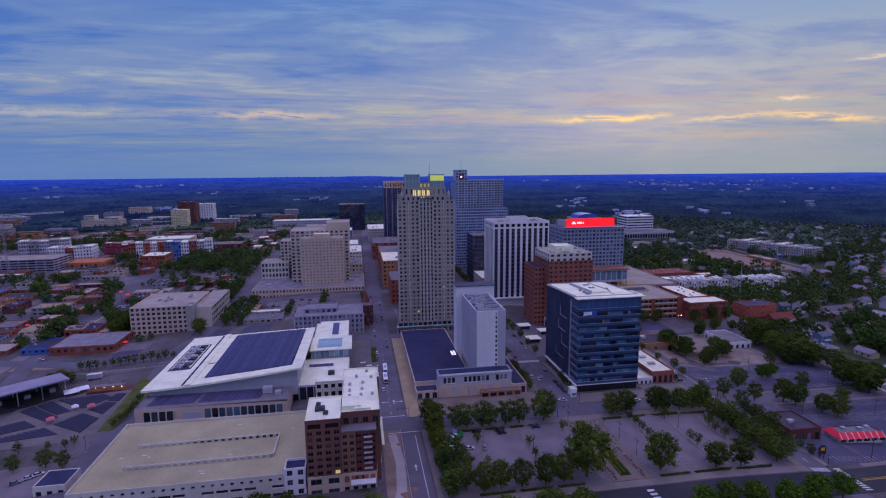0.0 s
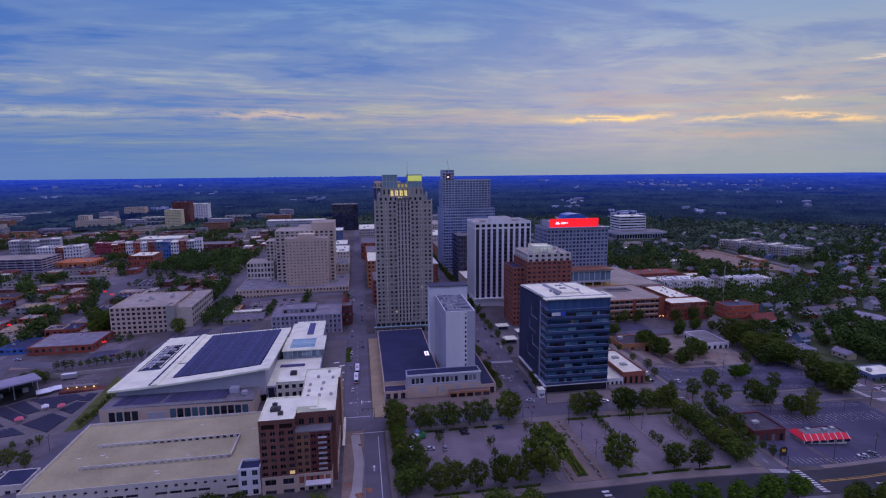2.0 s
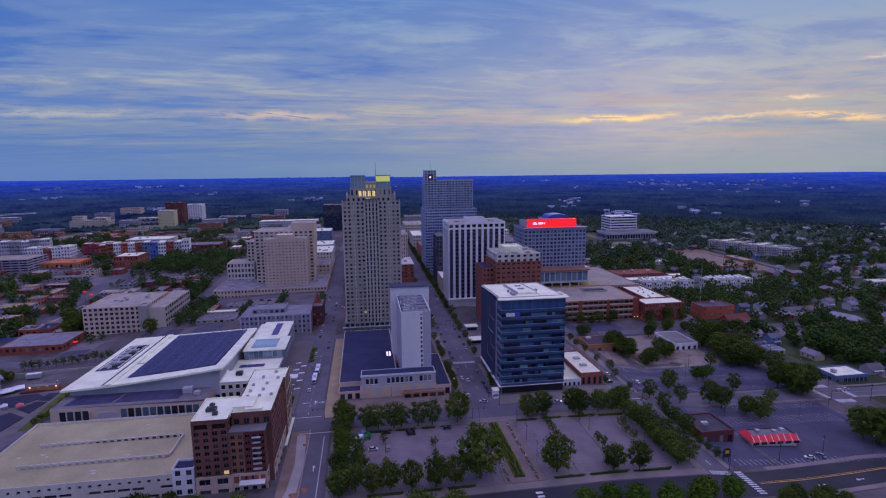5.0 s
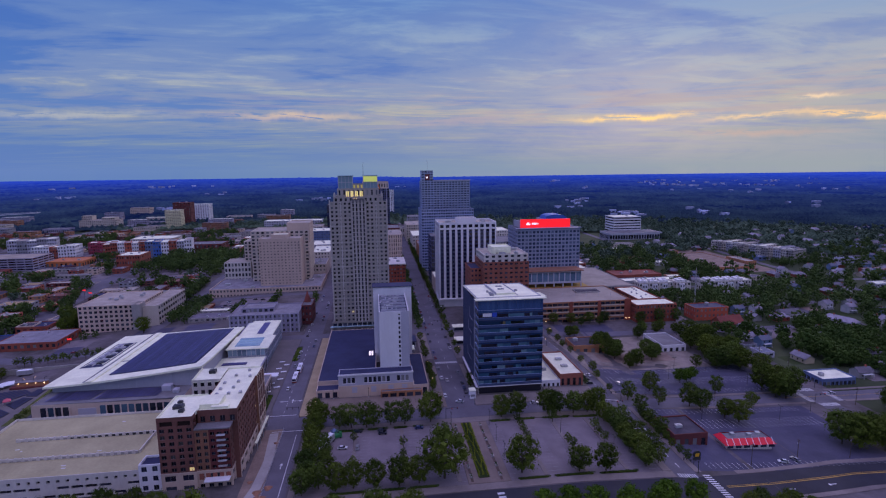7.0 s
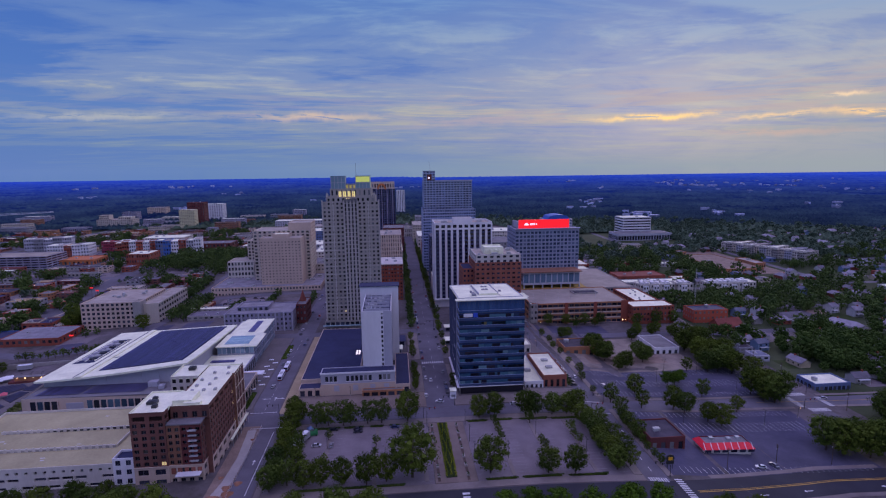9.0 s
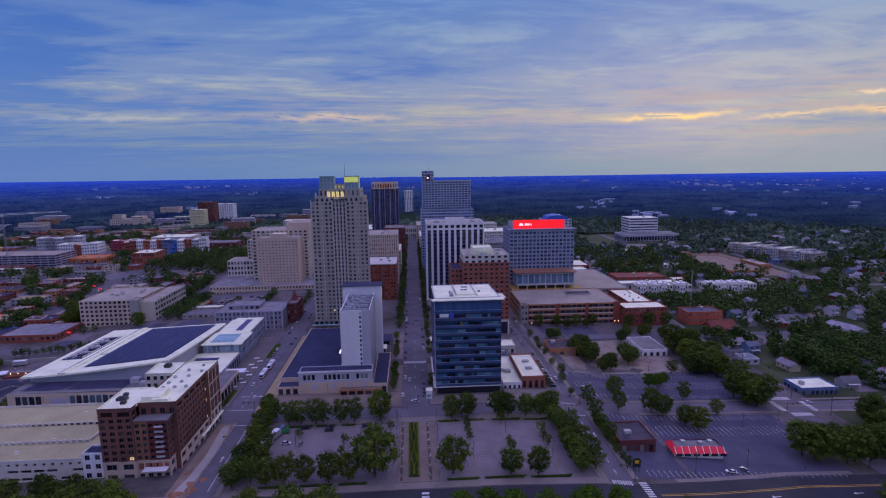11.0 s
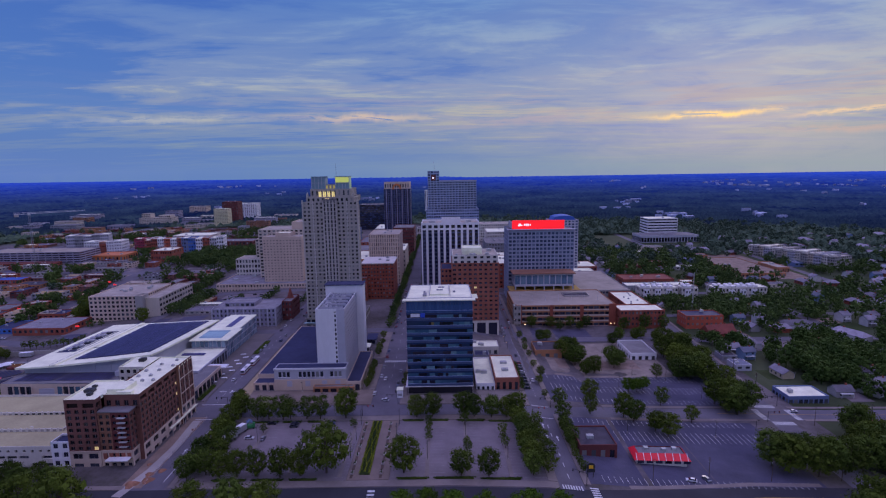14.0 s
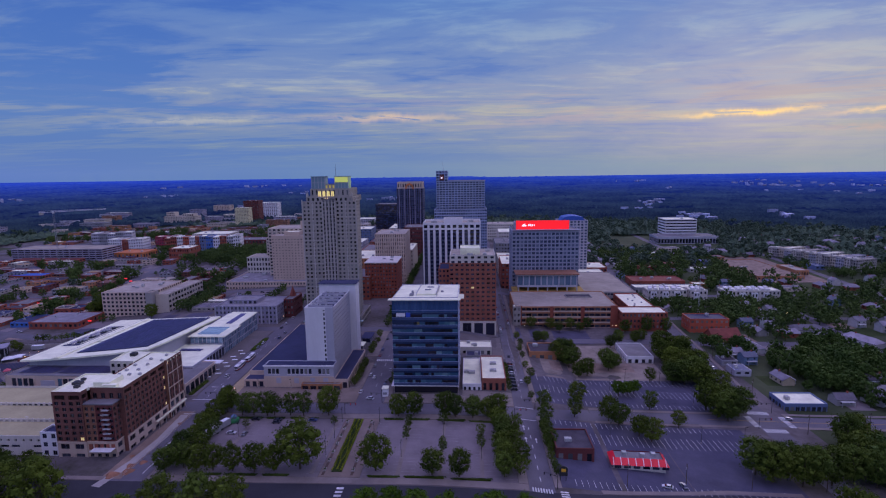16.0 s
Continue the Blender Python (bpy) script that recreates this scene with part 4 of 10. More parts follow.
def stone_tower():
    """Tall grey-tan office tower with a stepped crown and two lanterns."""
    h = House("office_tower", "tall grey-tan stone office tower with stepped crown and green-lit lantern", "office tower", 53.5, 412, 0)
    x0, x1, d, top = -22.3, 22.3, 40, 105.5
    F = dict(fw=0.46, fh=0.5, glass=M_GL_TOWER, depth=0.4)
    rows = 30
    lowz = 8.0
    # base storeys of dark glass under a canopy
    h.block(x0 - 1.5, -1.5, x1 + 1.5, d, -2, lowz, M_TOWER, S=win(12, 2, fw=0.8, fh=0.72, glass=M_GL_DARK), E=win(10, 2, fw=0.8, fh=0.7, glass=M_GL_DARK), W=win(10, 2, fw=0.8, fh=0.7, glass=M_GL_DARK), parapet=0.6)
    h.bit("arcade_canopy", M_GL_SKYL, lambda m: m.box(x0 - 3.2, -4.2, 4.6, x1 + 3.2, -1.6, 5.0), "pale glass canopy over the entrance")
    for k in range(9):
        h.bit("arcade_pier", M_TOWER, lambda m: m.box(x0 - 2.6 + k * 5.9, -3.9, -1, x0 - 1.8 + k * 5.9, -3.1, 4.6))
    h.bit("string_course", M_TOWER, lambda m: m.box(x0 - 1.9, -1.9, lowz + 0.02, x1 + 1.9, -1.3, lowz + 0.7))
    # main shaft: side bays, set-forward middle bay with upright glass strips, corners notched on the flanks
    sb = 16.9
    h.face((x0, 0), (x0 + sb, 0), lowz, top, M_TOWER, 5, rows, lit=0.012, **F)
    h.face((x0 + sb, 0), (x0 + sb, -1.2), lowz, top + 2, M_TOWER, 0, 0)
    h.face((x0 + sb, -1.2), (x1 - sb, -1.2), lowz, top + 2, M_TOWER_P, 4, rows, fw=0.42, fh=0.8, glass=M_GL_DARK, depth=0.5)
    h.face((x1 - sb, -1.2), (x1 - sb, 0), lowz, top + 2, M_TOWER, 0, 0)
    h.face((x1 - sb, 0), (x1, 0), lowz, top, M_TOWER, 5, rows, lit=0.012, **F)
    h.face((x1, 0), (x1, 11), lowz, top - 4, M_TOWER, 3, rows, lit=0.004, **F)
    h.face((x1, 11), (x1 - 5, 11), lowz, top - 4, M_TOWER, 0, 0)
    h.face((x1 - 5, 11), (x1 - 5, d), lowz, top, M_TOWER, 8, rows, **F)
    h.face((x0 + 5, d), (x0 + 5, 11), lowz, top, M_TOWER, 8, rows, **F)
    h.face((x0 + 5, 11), (x0, 11), lowz, top - 4, M_TOWER, 0, 0)
    h.face((x0, 11), (x0, 0), lowz, top - 4, M_TOWER, 3, rows, **F)
    h.face((x1 - 5, d), (x0 + 5, d), lowz, top, M_TOWER, 0, 0)
    for j in range(0, rows, 2):
        zz = lowz + (top - lowz) * j / rows
        for a, c in ((x0 - 0.1, x0 + sb - 0.1), (x1 - sb + 0.1, x1 + 0.1)):
            h.bit("floor_course", M_TOWER_P, lambda m: m.box(a, -0.16, zz - 0.16, c, -0.01, zz + 0.2))
    for k in range(5):
        x = x0 + sb + (x1 - x0 - 2 * sb) * k / 4
        h.bit("shaft_rib", M_TOWER_P, lambda m: m.box(x - 0.35, -1.75, lowz + 0.7, x + 0.35, -1.21, top + 1.2), "pale upright stone rib")
    for a in (x0, x0 + sb / 2, x1 - sb / 2, x1):
        h.bit("corner_pier", M_TOWER_P, lambda m: m.box(a - 0.45, -0.35, lowz + 0.7, a + 0.45, -0.17, top + (1.4 if abs(a) > 20 else 0.2)), "pale stone pier")
    r = Mesh()
    r.box(x0, 0.02, top - 0.8, x1, 10.98, top - 0.4)
    r.box(x0 + 5, 10.99, top - 0.8, x1 - 5, d, top - 0.4)
    r.box(x0 + sb, -1.2, top - 0.3, x1 - sb, 2, top + 2)
    part("roof", r, M_ROOF_G, h.root)
    # crown: two setbacks, a pair of glazed turrets, a lower middle with lit arches
    h.block(-19.4, 2.2, 19.4, d - 3, top - 1, 109.2, M_TOWER, S=win(10, 1, fw=0.42, fh=0.5, glass=M_GL_TOWER), E=win(9, 1, fw=0.5, fh=0.5), W=win(9, 1, fw=0.5, fh=0.5))
    h.block(-16.4, 4.6, 16.4, d - 5, 109, 115.6, M_TOWER, S=win(9, 1, fw=0.34, fh=0.6, glass=M_GL_TOWER), E=win(8, 1, fw=0.34, fh=0.6), W=win(8, 1, fw=0.34, fh=0.6))
    h.block(-4.4, 6, 4.4, 16, 115, 119.2, M_TOWER, S=win(3, 1, fw=0.5, fh=0.6, glass=M_LIT_DIM), roof=M_ROOF_G)
    for px in (-18.6, 18.6):
        h.bit("pinnacle", M_TOWER_P, lambda m: (m.box(px - 0.8, 2.6, 109.2, px + 0.8, 4.2, 111.4), m.tube((px, 3.4, 111.4), (px, 3.4, 113.2), 0.8, 0.05, 4)) and None, "stone corner pinnacle")
    for lx, mat, lab in ((-9.8, M_CROWN_D, "unlit grey-green lantern turret"), (9.8, M_CROWN_D, "green-lit lantern turret")):
        lan = h.bit("lantern", mat, lambda m: m.box(lx - 5.6, 6, 115.4, lx + 5.6, 16, 125.2), lab)
        q = Mesh()
        q.box(lx - 6.0, 5.6, 125.2, lx + 6.0, 16.4, 125.7)
        part("lantern_cap", q, M_CROWN_D, lan)
        for k in range(5):
            q = Mesh()
            q.box(lx - 5.8 + k * 2.8, 5.72, 115.6, lx - 5.4 + k * 2.8, 5.98, 125.2)
            part("mullion", q, M_LAV, lan)
        q = Mesh()
        q.box(lx - 5.6, 5.74, 120.2, lx + 5.6, 5.96, 120.6)
        part("transom", q, M_LAV, lan)
    h.bit("lantern_pane", M_CROWN_L, lambda m: m.box(4.4, 5.5, 120.7, 15.2, 5.7, 125.0), "bright yellow-green lantern pane")
    h.bit("lantern_pane", M_CROWN, lambda m: m.box(15.44, 6.4, 115.8, 15.6, 15.6, 125.0), "dim green lantern flank")
    h.bit("mast", M_DARKMETAL, lambda m: m.tube((4.3, 10, 118), (4.3, 10, 136), 0.22, 0.06))
    # the sign: four glowing yellow shapes
    lit_letters(h, [(x + u, 109.2, x + u + 0.75, 113.4) for x in (-9.4, -5.8, -2.2, 1.4) for u in (0.0, 1.25)], 4.2, M_SIGN_Y)
    lit_letters(h, [(-3.6, 106.6, -2.8, 108.2), (-1.8, 106.6, -1.0, 108.2)], 2.0, M_LIT, "crest_light")
    h.done(170, (53, 0))


def white_tower():
    """White office tower with upright piers and dark glass strips."""
    h = House("office_tower", "white-piered office tower with upright dark glass strips", "office tower", 152, 475, 0)
    hw, d, top = 27.2, 36, 80.5
    for a, b, n in (((-hw, 0), (hw, 0), 10), ((hw, 0), (hw, d), 7), ((-hw, d), (-hw, 0), 7)):
        h.face(a, b, -2, 74.2, M_WHITE, n, 1, fw=0.60, fh=0.985, depth=0.9, glass=M_GL_DARK, base=9.5, mullion=False)
        h.face(a, b, 74.2, top, M_WHITE, n, 1, fw=0.62, fh=0.46, depth=0.6, glass=M_GL_DARK, lift=0.35, mullion=False)
    for j in range(17):
        for k in range(10):
            x = -hw + 2 * hw * (k + 0.5) / 10
            h.bit("spandrel", M_NAVY, lambda m: m.box(x - 1.62, 0.62, 10.6 + j * 3.74, x + 1.62, 0.86, 11.8 + j * 3.74))
    h.face((hw, d), (-hw, d), -2, top, M_WHITE, 0, 0)
    h.block(-hw + 0.01, 0.01, hw - 0.01, d - 0.01, top - 2, top - 0.01, M_WHITE, roof=M_ROOF_T, parapet=1.6)
    h.block(-8, 12, 10, 26, top - 2, top + 3.0, M_WHITE, roof=M_ROOF_T)
    h.units([(-17, 12, top - 1.5, 6, 4, 2.2), (18, 20, top - 1.5, 5, 4, 2), (16, 8, top - 1.5, 3, 3, 1.6)])
    h.bit("canopy", M_WHITE, lambda m: m.box(-hw - 1, -2.5, 7, hw + 1, 0.2, 8))
    h.done(110, (90, 0))


def red_sign_tower():
    """Grey office tower with a broad red sign wall on its roof."""
    h = House("office_tower", "grey gridded office tower with a broad lit red sign", "office tower", 246, 520, -3)
    hw, d, top = 33.8, 40, 70.5
    g = dict(fw=0.70, fh=0.62, glass=M_GL_PNC, depth=0.4)
    h.bit("roof_ledge", M_SLATE, lambda m: m.box(-hw - 1.6, -1.8, top + 0.02, hw + 1.6, 4.3, top + 0.28), "projecting grey roof ledge")
    h.block(-hw, 0, hw, d, -10, top, M_SLATE, S=win(17, 17, head=2, base=11, **g), W=win(10, 17, head=2, base=11, **g), E=win(10, 17, head=2, base=11, **g), roof=M_ROOF_G)
    h.block(-hw + 4, 6, hw - 12, d - 6, top - 1, top + 6, M_GREY, roof=M_ROOF_G)
    h.bit("sign_panel", M_SIGN_R, lambda m: m.box(-29.5, 4.4, top + 0.3, 24.3, 5.4, top + 9.2), "broad lit red sign wall")
    h.bit("sign_return", M_LAV, lambda m: m.box(-29.9, 5.5, top + 0.3, -29.4, 28, top + 7.2), "pale grey side of the sign wall")
    for x0, z0, x1, z1 in ((-23.5, 3.4, -19, 4.6), (-22.6, 4.6, -20.2, 5.9), (-17.4, 3.6, -16.1, 5.6), (-15.6, 3.6, -14.2, 5.6), (-13.7, 3.6, -12.4, 5.6), (-11.2, 3.6, -10.4, 5.4)):
        h.bit("sign_bar", M_SIGN_W, lambda m: m.box(x0, 3.9, top + z0, x1, 4.38, top + z1))
    # lower projecting hall on columns
    h.block(-30, -20, 28.5, 0.1, 16, 28.6, M_LAV, S=win(10, 1, fw=0.82, fh=0.72, glass=M_GL_BLUE), W=win(4, 1, fw=0.8, fh=0.7, glass=M_GL_BLUE), roof=M_ROOF_G, parapet=0.4)
    h.bit("eaves", M_BRICK_TN2, lambda m: m.box(-32, -22, 28.4, 30.5, 0, 29.2), "brown projecting roof edge")
    # ochre covers both the planting and the warm light painted on this ground
    h.bit("terrace", M_OCHRE, lambda m: m.box(-35, -23, 11.2, 36, -0.05, 12.0), "ochre planted terrace under the hall, warm light painted in")
    h.bit("underside", M_LAV, lambda m: m.box(-30, -20, 15.7, 28.5, 0, 16.0))
    for k in range(7):
        h.bit("column", M_LAV, lambda m: m.box(-29.5 + k * 9.6, -19.6, 8, -28.3 + k * 9.6, -18.4, 16))
    h.done(110, (120, 0))


def far_blue_tower():
    """Slender residential tower with an arched blue roof."""
    h = House("apartment_tower", "pale blue-grey apartment tower with arched blue metal roof", "apartment tower", 299, 650, -4)
    g = dict(fw=0.6, fh=0.6, depth=0.5, glass=M_GL_PNC)
    h.block(-18, 0, 18, 28, -2, 68, M_LAV, S=win(8, 19, **g), E=win(7, 19, **g), W=win(7, 19, **g))

    def arch(m):
        n = 10
        for i in range(n):
            a, b = -15 + 30 * i / n, -15 + 30 * (i + 1) / n
            za, zb = (67 + 6.5 * math.sin(math.pi * (i + k) / n) ** 0.3 if 0 < i + k < n else 67 for k in (0, 1))
            m.poly([(a, 1, za), (b, 1, zb), (b, 27, zb), (a, 27, za)])
            m.poly([(a, 1, 66), (b, 1, 66), (b, 1, zb), (a, 1, za)])
    h.bit("arched_roof", M_ROOF_BR, arch, "arched bright blue metal roof")
    h.done(0)


def glass_block():
    """Blue glass office block with a thin white roof; the banded glass front wraps one corner, the flank behind it has upright fins."""
    h = House("office_building", "blue-green glass office block with banded floors and white roof", "office building", 142.7, 277.0, 0)
    hw, d, top, wrap = 19.05, 51.5, 53.0, 11.5
    front = 56.0                                       # the roof sheet rises from top at the back to this at the front
    floors, z0 = 11, 4.6
    rg = random.Random(77)
    fl = (top - z0) / floors
    for a, b, n in (((-hw, 0), (hw, 0), 24), ((hw, 0), (hw, d), 30), ((-hw, wrap), (-hw, 0), 7)):
        w = math.dist(a, b)
        ux, uy = (b[0] - a[0]) / w, (b[1] - a[1]) / w
        ang = math.atan2(uy, ux)

        def strip(u, width, zm, tall, mat, inset=0.0):
            h.panes.append(((a[0] + ux * u - uy * inset, a[1] + uy * u + ux * inset, zm), ang, width, tall, mat, False, False))

        for j in range(floors):
            zb = z0 + j * fl
            if j == floors - 1:
                for i in range(n):
                    up = front - 0.1 if ux else top
                    strip(w * (i + 0.5) / n, w / n - 0.05, (zb + up) / 2, up - zb - 0.06, M_GL_SKY, 0.1)
                continue
            i = 0
            while i < n:
                run = min(n - i, rg.choice((1, 1, 2, 2, 3, 4)))
                strip(w * (i + run / 2) / n, w / n * run - 0.05, zb + fl * 0.56, fl * 0.44, M_GL_NAVY, 0.16)
                i += run
            strip(w / 2, w, zb + fl * 0.17, fl * 0.34, M_SPAND)
            strip(w / 2, w, zb + fl * 0.89, fl * 0.22, M_SPAND_UP)
        for j in range(floors):
            zz = z0 + j * fl
            for up, mat in ((0.0, M_DARKMETAL), (0.335, M_BLUEGREY)):
                lo = (min(a[0], b[0]) - 0.14 - (0.1 if ux else 0), min(a[1], b[1]) - 0.14)
                hi = (max(a[0], b[0]) + 0.14 + (0.1 if ux else 0), max(a[1], b[1]) + 0.14)
                h.bit("floor_band", mat, lambda q: q.box(lo[0], lo[1], zz + fl * up - 0.06, hi[0], hi[1], zz + fl * up + 0.07))
    # the finned flank
    n, span = 20, d - wrap
    for i in range(n):
        y = wrap + span * (i + 0.5) / n
        for j in range(floors):
            h.panes.append(((-hw + 0.12, y, z0 + (j + 0.5) * fl), -math.pi / 2, span / n - 0.08, fl - 0.12, M_GL_FLANK, False, False))
        h.bit("fin", M_FIN, lambda q: q.box(-hw - 0.42, y + span / n * 0.5 - 0.08, z0, -hw + 0.1, y + span / n * 0.5 + 0.08, top))
    for y0, y1, zf in ((16, 27, 8), (18, 30, 6), (14, 24, 4), (20, 33, 2)):
        h.bit("flank_frame", M_LAV, lambda q: (q.box(-hw - 0.6, y0, z0 + zf * fl, -hw - 0.44, y1, z0 + zf * fl + 0.3), q.box(-hw - 0.6, y1 - 0.3, z0 + zf * fl, -hw - 0.44, y1, z0 + (zf + 1.3) * fl)) and None, "pale slender facade frame")
    h.bit("flank_post", M_LAV, lambda q: q.box(-hw - 0.5, wrap - 0.3, z0, -hw + 0.1, wrap + 0.3, top), "pale upright post")
    h.bit("core", M_BLACK, lambda q: q.box(-hw + 0.3, 0.3, -2, hw - 0.3, d - 0.3, top - 0.1))
    h.face((hw, d), (-hw, d), -2, top, M_BLACK, 0, 0)
    # ground floor and canopy
    h.block(-hw + 0.2, 0.31, hw - 0.2, d - 1, -2, z0 - 0.6, M_CREAM, S=win(9, 1, fw=0.78, fh=0.6, glass=M_GL_DARK), W=win(12, 1, fw=0.78, fh=0.6, glass=M_GL_DARK), E=win(12, 1, fw=0.8, fh=0.55, glass=M_GL_DARK))
    h.bit("canopy", M_WHITE, lambda q: q.box(-hw - 1.5, -0.5, z0 - 0.45, hw + 0.3, d - 1, z0 - 0.1), "white ground-floor canopy")
    # roof: a tilted white sheet with a wide front lip, a low plant screen and pipes
    def rz(y):
        return front - (front - top) * y / d

    def sheet(q, x0, y0, x1, y1, lift, thick):
        lo = [(x, y, rz(y) + lift) for x, y in ((x0, y0), (x1, y0), (x1, y1), (x0, y1))]
        hi = [(x, y, z + thick) for x, y, z in lo]
        q.poly(hi)
        q.poly(lo[::-1])
        for i in range(4):
            k = (i + 1) % 4
            q.poly([lo[i], lo[k], hi[k], hi[i]])

    for sx in (-1, 1):
        pts = [(sx * (hw - 0.02), 0.1, top - 0.05), (sx * (hw - 0.02), d, top - 0.05), (sx * (hw - 0.02), 0.1, front)]
        h.bit("side_gusset", M_SPAND_UP, lambda q: q.poly(pts if sx > 0 else pts[::-1]), "deep blue panel under the tilted roof")
    h.bit("roof", M_ROOF_W, lambda q: sheet(q, -hw - 0.3, 3.6, hw + 0.3, d, 0.0, 0.5), "thin white tilted roof sheet")
    h.bit("roof_lip", M_ROOF_W, lambda q: sheet(q, -hw - 2.0, -1.9, hw + 1.6, 3.58, 0.05, 0.5), "white overhanging roof lip")
    for x0, y0, x1, y1 in ((-hw, 4.4, hw, 4.7), (-hw, d - 0.6, hw, d - 0.3), (-hw, 4.7, -hw + 0.3, d - 0.6), (hw - 0.3, 4.7, hw, d - 0.6)):
        h.bit("roof_kerb", M_LAV, lambda q: sheet(q, x0, y0, x1, y1, 0.45, 0.5))
    h.bit("side_trellis", M_ROOF_W, lambda q: [sheet(q, hw + 0.4, 4.2 + k * 1.5, hw + 3.4, 5.2 + k * 1.5, 0.1, 0.3) for k in range(9)] and None, "white slatted side overhang")
    h.bit("roof_screen", M_LAV, lambda q: sheet(q, -6.0, 13, -5.7, 46, 0.4, 1.7), "pale plant screen")
    h.bit("roof_screen", M_LAV, lambda q: sheet(q, 5.7, 13, 6.0, 46, 0.4, 1.7), "pale plant screen")
    h.bit("roof_screen", M_ROOF_W, lambda q: sheet(q, -5.7, 13, 5.7, 46, 0.4, 1.1), "low white plant deck")
    h.bit("roof_screen", M_GREY, lambda q: sheet(q, 6.3, 9, 6.5, 44, 0.4, 0.4), "dark roof joint")
    h.units([(-8.8, 12, rz(12) + 0.4, 2.2, 3.2, 1.3), (-8.6, 17, rz(17) + 0.4, 1.6, 2.0, 1.1), (-9.2, 22, rz(22) + 0.4, 1.2, 1.6, 1.2), (0, 26, rz(26) + 1.4, 4, 2, 0.5), (1, 36, rz(36) + 1.4, 4, 2, 0.5), (9, 24, rz(24) + 0.4, 1.6, 1.6, 0.9)], M_GREY)
    h.bit("wall_sign", M_WHITE, lambda q: q.box(-16.6, -0.42, top - 6.6, -11.4, -0.2, top - 4.6), "blank white wall sign")
    h.bit("wall_sign", M_SIGN_B, lambda q: q.box(-11.0, -0.42, top - 6.9, -8.4, -0.2, top - 4.3), "plain blue sign square")
    h.done(150, (143, 0))


def slab_hotel():
    """White slab hotel on a podium."""
    h = House("hotel", "white slab hotel with plain end wall and small square windows", "hotel", 76, 293, 0)
    hw, d, top = 8.8, 50, 47.5
    g = dict(fw=0.42, fh=0.42, depth=0.3, glass=M_GL_TOWER, base=12, head=1.5)
    h.face((-hw, 0), (2.2, 0), 10, top, M_WHITE, 0, 0)
    h.face((2.2, 0), (4.0, 0), 10, top, M_WHITE, 1, 13, fw=0.6, fh=0.62, depth=0.5, glass=M_GL_DARK)
    h.face((4.0, 0), (hw, 0), 10, top, M_LAV, 0, 0)
    h.face((hw, 0), (hw, d), -2, top, M_LAV, 20, 13, **g)
    h.face((-hw, d), (-hw, 0), -2, top, M_LAV, 20, 13, **g)
    h.face((hw, d), (-hw, d), -2, top, M_LAV, 0, 0)
    h.block(-hw + 0.01, 0.01, hw - 0.01, d - 0.01, top - 1.6, top, M_WHITE, roof=M_ROOF_B, parapet=1.2)
    h.block(-hw - 3.5, 45, hw + 4.5, 56, -2, 52.3, M_WHITE, roof=M_ROOF_B, parapet=0.5)
    h.bit("roof_plate", M_ROOF_B, lambda m: m.box(-hw - 4.2, 44.2, 52.35, hw + 5.2, 56.6, 52.75), "thin dark roof plate")
    for y in (4, 12, 20, 28, 36):
        h.bit("roof_frame", M_LAV, lambda m: (m.box(-7.6, y, top - 1.0, 7.6, y + 0.35, top + 0.5), m.box(-7.6 + (y % 5), y + 0.4, top - 1.0, -7.2 + (y % 5), y + 7, top + 0.3)) and None, "pale roof plant frame")
    spots = [(random.uniform(-6, 6), y, top - 1.2, random.uniform(0.8, 2.4), random.uniform(0.8, 2.0), random.uniform(0.7, 1.5)) for y in range(5, 44, 2)]
    h.units(spots)
    h.done(90, (90, 0))
    p = House("hotel_podium", "cream two-storey hotel podium with dark roof", "building", 65, 284, 0)
    p.block(-22, 0, 21, 9, -2, 13.6, M_LAV, S=win(1, 1, fw=0.01, fh=0.01), roof=M_ROOF_B, parapet=0.35)
    for x in (-18.5, -16, -13.5, -6.4, -3.8, -1.2, 1.4, 4.0, 6.6, 12.5, 15, 17.5):
        p.bit("tall_window", M_GL_OFFICE, lambda m: m.box(x - 0.85, -0.12, 8.4, x + 0.85, 0.02, 11.6))
        p.bit("window_surround", M_WHITE, lambda m: m.box(x - 1.1, -0.2, 8.0, x + 1.1, -0.02, 8.4))
    p.bit("cornice", M_WHITE, lambda m: m.box(-22.3, -0.5, 13.0, 21.3, 0.0, 13.9))
    p.bit("wall_plinth", M_SAND, lambda m: m.box(-22.15, -0.25, -1, 21.15, 0.0, 6.9), "sandstone lower wall")
    for x in (-13, -2, 8, 16):
        p.bit("wall_panel", M_LAV, lambda m: m.box(x - 1.5, -0.32, 2.5, x + 1.5, -0.24, 6.0))
    p.block(-35, 9.2, -0.5, 110, -2, 6.8, M_SAND, W=win(24, 1, fw=0.5, fh=0.4, glass=M_GL_DARK), roof=M_ROOF_B, parapet=0.3)
    p.block(-35, 0.5, -22.2, 9.0, -2, 4.6, M_SAND, S=win(3, 1, fw=0.6, fh=0.6, glass=M_GL_DARK), roof=M_ROOF_B, parapet=0.3)
    p.block(21.2, -1, 30, 52, -2, 5.6, M_SAND, S=win(2, 1, fw=0.6, fh=0.5, glass=M_GL_DARK), E=win(12, 1, fw=0.6, fh=0.5, glass=M_GL_DARK), roof=M_ROOF_B, parapet=0.3)
    p.block(2, -4, 26, -0.4, -2, 3.6, M_BRICK_TAN, S=win(5, 1, fw=0.75, fh=0.6, glass=M_GL_DARK), roof=M_ROOF_G, parapet=0.3)
